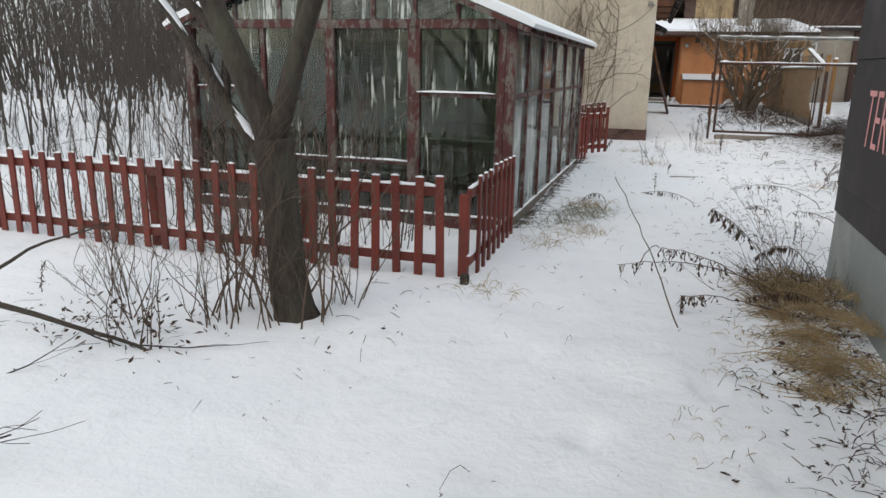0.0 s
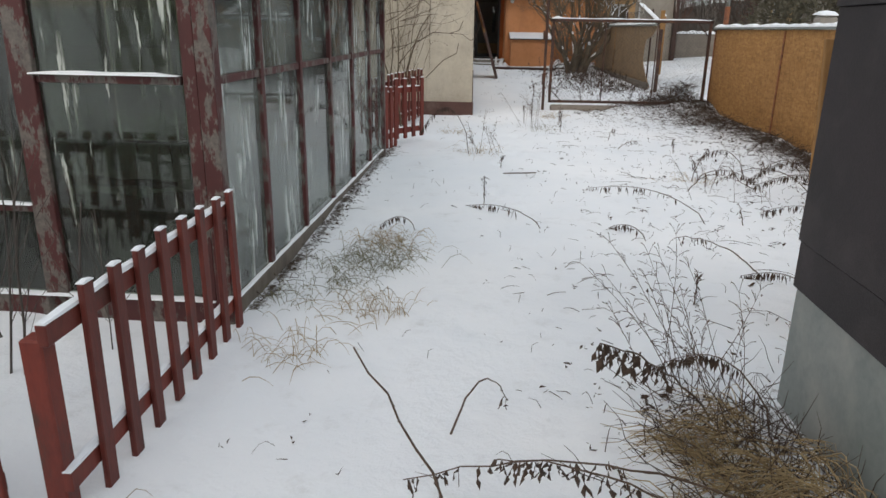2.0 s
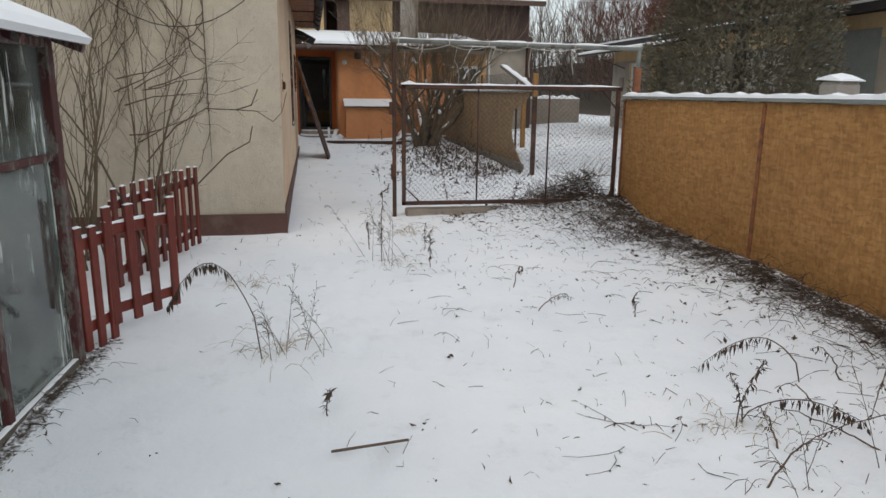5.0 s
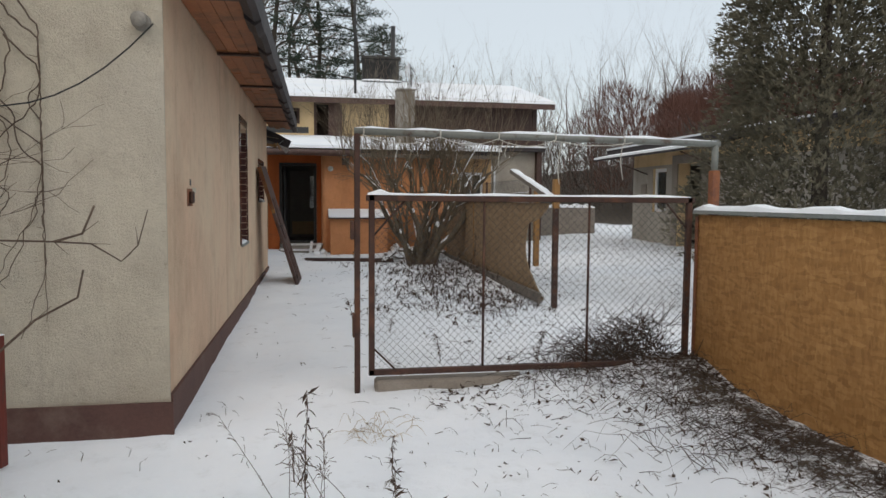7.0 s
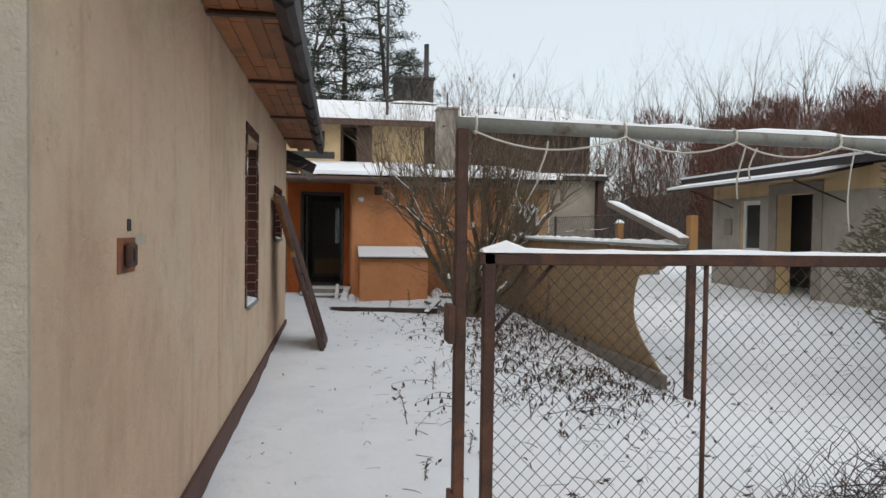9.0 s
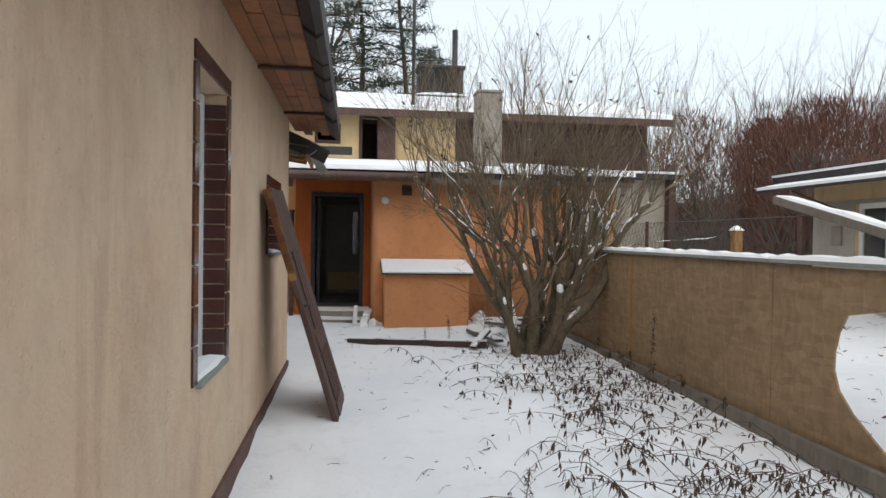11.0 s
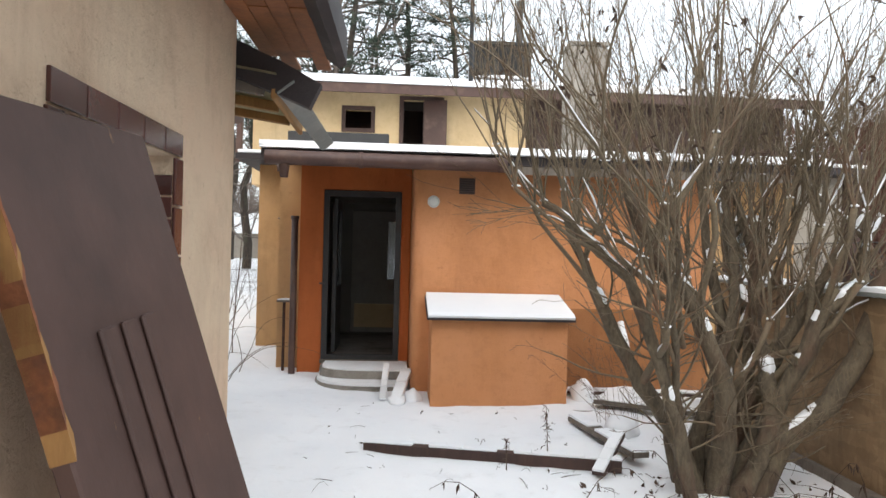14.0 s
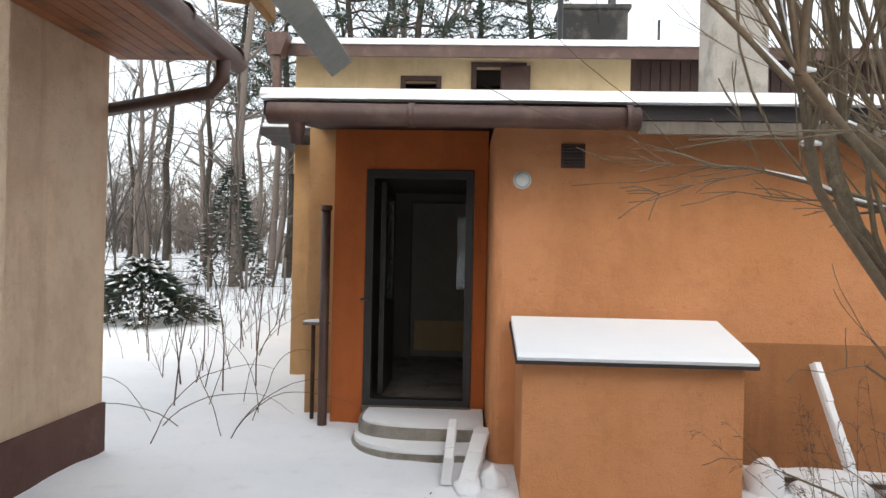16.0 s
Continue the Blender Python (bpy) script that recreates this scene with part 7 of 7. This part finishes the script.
def arching_weed(base, tip, rise, leaves, seed, size=0.07, along=0.45):
    """A long thin stalk from the ground over to a drooping tip hung with curled leaves."""
    rng = random.Random(seed)
    a = Vector((base[0], base[1], gz(*base) - 0.02))
    b = Vector(tip)
    t = thing("dead_weed", "withered weed bent over, dark leaves hanging at its tip", "weed", group="dead weeds in the snow")
    st, lv, n = Soup(), Soup(), 14
    pts = [a.lerp(b, u) + Vector((0, 0, rise * 4 * u * (1 - u))) + jitter(rng, 0.008) * (1 if 0 < u < 1 else 0) for u in np.linspace(0, 1, n + 1)]
    st.tube(pts, [0.005 * (1 - 0.6 * k / n) for k in range(n + 1)], 5)
    for k in range(leaves):
        f = 1 - along * rng.random() ** 1.6
        i = min(n - 1, int(f * n))
        q = pts[i].lerp(pts[i + 1], rng.random())
        p = [q]
        d = Vector((rng.uniform(-0.5, 0.5), rng.uniform(-0.5, 0.5), -0.6)).normalized()
        L = size * rng.uniform(0.5, 1.3)
        for _ in range(2):
            lv.blade(p[-1], d, L * 0.6, L * rng.uniform(0.16, 0.34), (Vector((d.y, -d.x, 0)) + jitter(rng, 0.5)).normalized())
            p.append(p[-1] + d * L * 0.5)
            d = (d + jitter(rng, 0.5) + Vector((0, 0, -0.5))).normalized()
    st.out("stalk", "twig", t)
    tagged(lv.out("leaves", "dead_leaf", t, smooth=False), kind="stuff")


arching_weed((1.12, 5.45), (0.50, 4.79, 0.63), 0.06, 46, 401)
arching_weed((1.05, 4.62), (0.20, 4.53, 0.40), 0.09, 30, 402)
arching_weed((1.15, 4.85), (-0.07, 4.67, 0.22), 0.13, 26, 403, along=0.6)
arching_weed((1.08, 4.55), (0.34, 4.50, 0.10), 0.05, 26, 404, along=0.25)
arching_weed((0.05, 5.25), (0.27, 5.35, 0.12), 0.16, 6, 405, 0.045, 0.15)
arching_weed((0.33, 4.13), (-0.12, 4.18, 0.89), 0.04, 3, 406, 0.03)
arching_weed((3.75, 6.9), (2.55, 7.65, 0.30), 0.10, 30, 407, 0.06, 0.6)
arching_weed((3.9, 7.8), (3.05, 8.4, 0.42), 0.05, 40, 408, 0.06, 0.7)
arching_weed((3.5, 6.4), (2.7, 6.75, 0.20), 0.12, 24, 409, 0.06, 0.6)
arching_weed((2.0, 7.1), (1.55, 7.65, 0.12), 0.10, 16, 410, 0.05, 0.5)
arching_weed((3.3, 9.3), (2.45, 9.6, 0.10), 0.22, 14, 411, 0.05, 0.5)
arching_weed((3.6, 10.3), (2.9, 9.7, 0.15), 0.16, 14, 412, 0.05, 0.5)
rngw = random.Random(433)
for k in range(15):
    wx, wy = rngw.uniform(1.7, 3.9), rngw.uniform(6.2, 12.6)
    wa, wl = rngw.uniform(0, 6.28), rngw.uniform(0.18, 0.5)
    tx, ty = min(4.05, wx + wl * math.cos(wa)), wy + wl * math.sin(wa)
    arching_weed((wx, wy), (tx, ty, gz(tx, ty) + rngw.uniform(0.02, 0.14)), rngw.uniform(0.02, 0.10), rngw.randint(3, 12), 440 + k, 0.045, 0.6)


def plume_grass(x, y, n, h, seed, spread=0.2):
    """Thin dry flower stalks with hair-fine side sprays."""
    rng = random.Random(seed)
    s = Soup()
    for _ in range(n):
        p = Vector((x + rng.gauss(0, spread), y + rng.gauss(0, spread), 0))
        p.z = gz(p.x, p.y) - 0.01
        d = Vector((rng.gauss(-0.25, 0.3), rng.gauss(-0.05, 0.25), 1)).normalized()
        L, pts = h * rng.uniform(0.5, 1.15), [p]
        for i in range(7):
            d = (d + jitter(rng, 0.06) + Vector((-0.02, 0, -0.015))).normalized()
            pts.append(pts[-1] + d * L / 7)
        s.tube(pts, [0.0024 - 0.0002 * i for i in range(8)], 3)
        for i in (4, 5, 6, 7):
            for _ in range(3):
                e = (d + jitter(rng, 0.8)).normalized()
                s.tube([pts[i], pts[i] + e * 0.04, pts[i] + e * 0.07 + Vector((0, 0, -0.015))], [0.001, 0.0012, 0.0022], 3)
    tagged(s.out("plume_grass", "twig"), "thin dry flower stalks with fine sprays", "grass", "grass tufts", "stuff")


plume_grass(1.28, 5.62, 16, 0.55, 501, 0.17)
plume_grass(1.12, 5.72, 6, 0.75, 502, 0.08)
plume_grass(2.95, 25.6, 22, 0.85, 506, 0.12)
plume_grass(2.6, 9.2, 10, 0.45, 503, 0.3)
plume_grass(1.15, 13.1, 8, 0.5, 504, 0.12)
plume_grass(0.25, 11.2, 9, 0.42, 505, 0.1)


# ---- grass, straw and litter ----
def tuft(x, y, n, h, mat, seed, spread=0.12, label="tuft of dry winter grass poking through snow"):
    rng = random.Random(seed)
    s = Soup()
    for _ in range(n):
        a = rng.uniform(0, 6.28)
        px, py = x + rng.gauss(0, spread), y + rng.gauss(0, spread)
        L = h * rng.uniform(0.5, 1.2)
        d = Vector((math.cos(a), math.sin(a), 0))
        z = gz(px, py) - 0.01
        rise = rng.uniform(0.25, 0.95)
        pts = [Vector((px, py, z)) + d * L * 0.75 * u * (1.1 - rise * 0.5) + Vector((0, 0, L * rise * (1.5 * u - 1.35 * u * u))) for u in (0, 0.3, 0.6, 0.85, 1.0)]
        w = rng.uniform(0.0010, 0.0022)
        s.tube(pts, [w, w, w * 0.8, w * 0.5, w * 0.3], 3)
    ob = s.out("grass_tuft", mat)
    return tagged(ob, label, "grass", "grass tufts", "stuff")


for k, (x, y, n, h) in enumerate(((-0.45, 7.25, 90, 0.42), (-0.42, 6.45, 80, 0.3), (-0.45, 7.6, 110, 0.34), (-0.7, 7.15, 70, 0.3), (-0.9, 4.45, 60, 0.22), (-0.75, 5.9, 50, 0.3), (-0.95, 6.6, 60, 0.22), (0.62, 3.6, 40, 0.15),
                                  (0.75, 4.15, 60, 0.16), (-0.62, 6.85, 60, 0.3), (0.35, 2.9, 24, 0.12), (2.35, 9.9, 50, 0.2), (1.15, 13.0, 40, 0.2), (-0.1, 12.6, 40, 0.22), (0.2, 11.15, 36, 0.4), (2.9, 8.3, 60, 0.25), (1.4, 14.3, 40, 0.3))):
    tuft(x, y, n, h, "straw" if k % 3 else "grass", 300 + k)


def straw_heap():
    rng = random.Random(61)
    s = Soup()
    for clump in range(34):
        cy = 5.25 - 2.0 * (clump / 34) ** 1.2 + rng.uniform(-0.1, 0.1)
        cx = 1.34 - abs(rng.gauss(0, 0.14)) - 0.12 * (clump % 3)
        cz = gz(cx, cy) + max(0, 0.16 - (1.4 - cx) * 0.4)
        way = rng.gauss(2.9, 0.9)
        for _ in range(40):
            a = way + rng.gauss(0, 0.75)
            L = rng.uniform(0.10, 0.34)
            d = Vector((math.cos(a), math.sin(a) * 0.9, 0))
            hump = rng.uniform(0.1, 0.5)
            o = Vector((cx + rng.gauss(0, 0.035), cy + rng.gauss(0, 0.05), cz))
            pts = [o + d * L * u + Vector((0, 0, L * (hump * 2.0 * u - (hump * 2.2 + 0.15) * u * u))) for u in (0, 0.25, 0.5, 0.75, 1)]
            pts = [Vector((min(q.x, 1.385), q.y, max(q.z, gz(q.x, q.y) + 0.002))) for q in pts]
            w = rng.uniform(0.0010, 0.0028)
            s.tube(pts, [w, w, w, w * 0.7, w * 0.4], 3)
    tagged(s.out("straw_heap", "straw"), "matted dry straw along the shed foot", "straw", kind="stuff")
    b = Soup()
    for _ in range(400):
        x, y = 1.18 + rng.gauss(0, 0.17), 5.1 + rng.gauss(0, 0.28)
        x = min(x, 1.40) if y < 5.7 else x
        z = gz(x, y)
        d = Vector((rng.gauss(-0.2, 0.5), rng.gauss(0.0, 0.5), rng.uniform(0.1, 1.0)))
        L = rng.uniform(0.10, 0.32)
        pts = [Vector((x, y, z)) + d * L * u + jitter(rng, 0.012) for u in (0, 0.4, 0.7, 1)]
        pts = [Vector((min(q.x, 1.40) if q.y < 5.66 else q.x, q.y, max(q.z, z))) for q in pts]
        b.tube(pts, [0.0022, 0.002, 0.0014, 0.0008], 3)
    tagged(b.out("brown_brush", "dead_leaf"), "tangled brown dead growth at the shed corner", "brush", kind="stuff")


straw_heap()


def litter():
    rng = random.Random(71)
    stems, bits = Soup(), Soup()

    def scrap(x, y, big=1.0):
        z = gz(x, y)
        if rng.random() < 0.55:
            a, L = rng.uniform(0, 6.28), rng.uniform(0.03, 0.16) * big
            d = Vector((math.cos(a), math.sin(a), 0))
            arch = rng.choice((0.0, 0.02, 0.05, 0.12, 0.35))
            pts = [Vector((x, y, z + 0.002)) + d * L * u + Vector((0, 0, L * arch * 4 * u * (1 - u) + rng.uniform(0, 0.006))) for u in (0, 0.33, 0.66, 1)]
            w = rng.uniform(0.0012, 0.0026) * (0.7 + 0.3 * big)
            stems.tube(pts, [w, w, w * 0.8, w * 0.5], 3)
        else:
            for _ in range(rng.randint(1, 3)):
                L = rng.uniform(0.012, 0.04) * big
                bits.blade((x + rng.uniform(-0.02, 0.02), y + rng.uniform(-0.02, 0.02), z + 0.004 + rng.random() * 0.015), Vector((rng.uniform(-1, 1), rng.uniform(-1, 1), rng.uniform(-0.1, 0.6))), L, L * 0.5, jitter(rng, 1).normalized())

    for _ in range(1500):                                   # short stubs poking out
        x, y = rng.uniform(-0.9, 4.05), rng.uniform(0.9, 15.2)
        if (x < 1.4 or y > 5.9) and rng.random() < 0.12 + 0.5 * max(0, min(1, (x - 0.2) / 2.2)) + 0.25 * (noise.noise(Vector((x * 0.9, y * 0.9, 9.0))) > 0.15):
            z, L = gz(x, y), rng.uniform(0.02, 0.10)
            d = Vector((rng.gauss(0, 0.6), rng.gauss(0, 0.6), 1)).normalized()
            e = Vector((rng.gauss(0, 1), rng.gauss(0, 1), 0.1)).normalized()
            p = Vector((x, y, z - 0.005))
            stems.tube([p, p + d * L * 0.6, p + d * L * 0.8 + e * L * 0.4], [0.0018, 0.0015, 0.0008], 3)
    for _ in range(2300):                                   # thin scatter over the whole yard
        x, y = rng.uniform(-1.0, 4.1), rng.uniform(0.8, 15)
        if x < 1.5 or y > 5.8:
            if rng.random() < 0.10 + 0.8 * max(0, min(1, (x - 0.3) / 2.2)):
                scrap(x, y, rng.uniform(0.5, 1.2))
    for _ in range(130):                                    # long curled stems on the fence side
        x, y = 3.9 - 2.9 * rng.random() ** 1.5, rng.uniform(5.9, 13.5)
        a, L = rng.uniform(0, 6.28), rng.uniform(0.10, 0.34)
        p, pts = Vector((x, y, gz(x, y))), []
        turn, lift = rng.gauss(0, 0.28), rng.uniform(0.0, 0.16)
        for i in range(6):
            pts.append(Vector((min(p.x, 4.1), p.y, gz(p.x, p.y) + 0.002 + L * lift * 4 * (i / 5) * (1 - i / 5))))
            p = p + Vector((math.cos(a), math.sin(a), 0)) * L / 5
            a += turn + rng.gauss(0, 0.25)
        stems.tube(pts, [0.0019, 0.0019, 0.0018, 0.0016, 0.0013, 0.0009], 3)
        for i in range(rng.randint(0, 4)):
            bits.blade(pts[rng.randint(1, 5)], (rng.uniform(-0.6, 0.6), rng.uniform(-0.6, 0.6), -0.2), rng.uniform(0.02, 0.05), 0.014, jitter(rng, 1).normalized())
    for _ in range(260):
        scrap(rng.gauss(0.95, 0.3), rng.uniform(1.2, 8.5), rng.uniform(0.5, 1.2)) if rng.random() < 0.8 else None
    for _ in range(900):
        scrap(min(1.38, 1.32 - abs(rng.gauss(0, 0.3))), rng.uniform(1.2, 5.6), 1.2)
    for _ in range(520):
        y = rng.uniform(6.4, 11.6)
        scrap(-1.0 + 0.035 * (y - 8.8) + abs(rng.gauss(0, 0.07)), y, 0.8)
    for _ in range(1500):
        y = rng.uniform(7.0, 15.3)
        scrap(4.1 - abs(rng.gauss(0, 0.22 + 0.35 * (y - 7) / 8)), y, 1.5)
    for _ in range(520):
        scrap(4.1 - 2.3 * rng.random() ** 1.7, 14.95 + rng.gauss(0, 0.25), 1.5)
    for _ in range(150):
        scrap(rng.uniform(-4, -1.2), rng.uniform(2.4, 4.7), rng.uniform(0.5, 1.2))
    for _ in range(520):
        x, y = 2.9 + rng.gauss(0, 0.65), rng.uniform(15.4, 24.5)
        if 0.9 < x < 3.95:
            scrap(x, y, 1.7)
    for _ in range(250):
        scrap(rng.uniform(0.3, 3.9), rng.uniform(15.5, 26.4), 0.9)
    for _ in range(500):
        scrap(rng.uniform(4.3, 9.2), rng.uniform(15.5, 26.4), 1.6)
    tagged(stems.out("dry_stems", "dead_leaf"), "broken dry stems strewn over the snow", "litter", kind="stuff")
    tagged(bits.out("leaf_litter", "dead_leaf", smooth=False), "dark scraps of dead leaf on the snow", "litter", kind="stuff")


litter()


def brush_heaps():
    rng = random.Random(81)
    s = Soup()
    for _ in range(850):                                   # brambles by the board fence and gate
        u = rng.random()
        x, y = (3.75 - abs(rng.gauss(0, 0.30)), rng.uniform(13.3, 15.3)) if u < 0.35 else (rng.uniform(2.5, 3.95), 14.9 + rng.gauss(0, 0.16))
        if u > 0.5:
            x, y = 3.98 - abs(rng.gauss(0, 0.24)), rng.uniform(7.6, 13.8)
        z = gz(x, y)
        a, L = rng.uniform(0, 6.28), rng.uniform(0.12, 0.5)
        d = Vector((math.cos(a), math.sin(a), 0))
        pts = [Vector((x, y, z)) + d * L * q + Vector((0, 0, L * rng.uniform(0.3, 1.0) * q * (1.05 - q) * 1.4)) + jitter(rng, 0.012) for q in (0, 0.25, 0.5, 0.75, 1)]
        pts = [Vector((min(q.x, 4.12), q.y, max(q.z, z))) for q in pts]
        w = rng.uniform(0.0013, 0.0030)
        s.tube(pts, [w, w, w * 0.8, w * 0.6, w * 0.4], 3)
    for _ in range(900):                                   # dense twiggy mound in the corner of gate and boards
        x, y = 3.95 - abs(rng.gauss(0, 0.42)), 15.5 + rng.gauss(0, 0.28)
        if x < 2.6 or y < 15.22:
            continue
        z = gz(x, y) + rng.random() ** 1.5 * 0.42 * max(0.1, 1 - (3.95 - x) / 1.1)
        d = Vector((rng.uniform(-1, 1), rng.uniform(-0.6, 0.6), rng.uniform(-0.2, 0.8))).normalized()
        L = rng.uniform(0.12, 0.34)
        pts = [Vector((x, y, z)) + d * L * q + jitter(rng, 0.02) for q in (0, 0.33, 0.66, 1)]
        pts = [Vector((min(q.x, 4.08), max(q.y, 15.2), max(q.z, gz(x, y)))) for q in pts]
        s.tube(pts, [0.0035, 0.003, 0.0025, 0.0015], 3)
    tagged(s.out("bramble_heap", "dead_leaf"), "dark tangle of brambles against gate and boards", "brambles", kind="stuff")
    b = Soup()
    for _ in range(250):                                    # flattened stalks below the bush
        x, y = 3.15 + rng.gauss(0, 0.55), rng.uniform(18.0, 23.6)
        if x > 3.9 or x < 1.5:
            continue
        z = gz(x, y)
        a, L = rng.uniform(0, 6.28), rng.uniform(0.25, 0.9)
        d = Vector((math.cos(a), math.sin(a), 0))
        rise = rng.uniform(0.2, 0.9)
        pts = [Vector((min(3.92, x + d.x * L * q), y + d.y * L * q, z + L * rise * q * (1.05 - q) * 1.5)) for q in (0, 0.25, 0.5, 0.75, 1)]
        b.tube(pts, [0.0035, 0.003, 0.003, 0.002, 0.0015], 3)
        for q in range(1, 5):
            for _ in range(2):
                b.blade(pts[q], (rng.uniform(-0.4, 0.4), rng.uniform(-0.4, 0.4), -1), rng.uniform(0.04, 0.09), 0.022, jitter(rng, 1).normalized())
    tagged(b.out("flattened_weeds", "dead_leaf", smooth=False), "flattened dead weeds below the bush", "weeds", kind="stuff")
    t = thing("bowed_switches", "thin bowed twigs lying over the snow", "twigs")
    w = Soup()
    for k in range(11):
        p = Vector((-1.75 + rng.uniform(0, 1.0), 26.9 + rng.uniform(0, 1.6), 0.36))
        d = Vector((rng.uniform(-1, 1), rng.uniform(-0.6, 0.6), rng.uniform(0.5, 1.6))).normalized()
        pts = [p.copy()]
        for q in range(12):
            d = (d + jitter(rng, 0.12) + Vector((0, 0, -0.13))).normalized()
            p = p + d * 0.11
            p.z = max(p.z, 0.37)
            pts.append(p.copy())
        w.tube(pts, [0.005 - 0.0003 * q for q in range(13)], 4)
    tagged(w.out("twig", "twig", t), kind="stuff")
    p = thing("young_sapling", "thin bare sapling standing in snow", "sapling")
    w = Soup()
    for x, y in ((-1.55, 28.9), (-1.75, 28.2), (-1.3, 29.2), (-2.2, 30.0)):
        grow(w, (x, y, 0.38), (0.05, 0, 1), 2.0, 0.010, rng, 1, 0.02, 0.08, (2, 4), 0.5, 4, None, 0.25)
    w.out("stem", "twig", p)


brush_heaps()


# ---- far buildings seen through the wood ----
def far_huts():
    h = thing("far_hut", "small yellow hut with a snowy roof in the wood", "hut")
    part("wall", box((-4.8, 66, 0.2), (-2.2, 69, 2.6), 0.02), "yellow", h)
    part("roof", box((-5.1, 65.7, 2.6), (-1.9, 69.3, 2.78)), "felt", h)
    part("roof_snow", box((-5.1, 65.68, 2.784), (-1.9, 69.3, 2.98), 0.03), "snow", h)
    g = thing("far_house", "grey far house with a white roof", "house")
    part("wall", box((-13.5, 72, 0.2), (-6.5, 78, 3.0)), "grey_wall", g)
    part("roof", prism([(71.5, 2.9), (75, 4.6), (78.5, 2.9)], -14, -6, "x"), "snow", g, "roof white with snow")
    f = thing("garden_fence", "low wire fence on posts at the wood's edge", "fence")
    for k in range(10):
        rod((-12 + 1.2 * k, 43.0, 0.2), (-12 + 1.2 * k, 43.0, 1.6), 0.04, 6).out("post", "grey_wood", f)
    s = Soup()
    for z in (0.7, 1.1, 1.5):
        s.tube([(-12.2, 43, z), (-1.0, 43, z)], [0.008, 0.008], 4)
    s.out("wire", "wire", f)


far_huts()
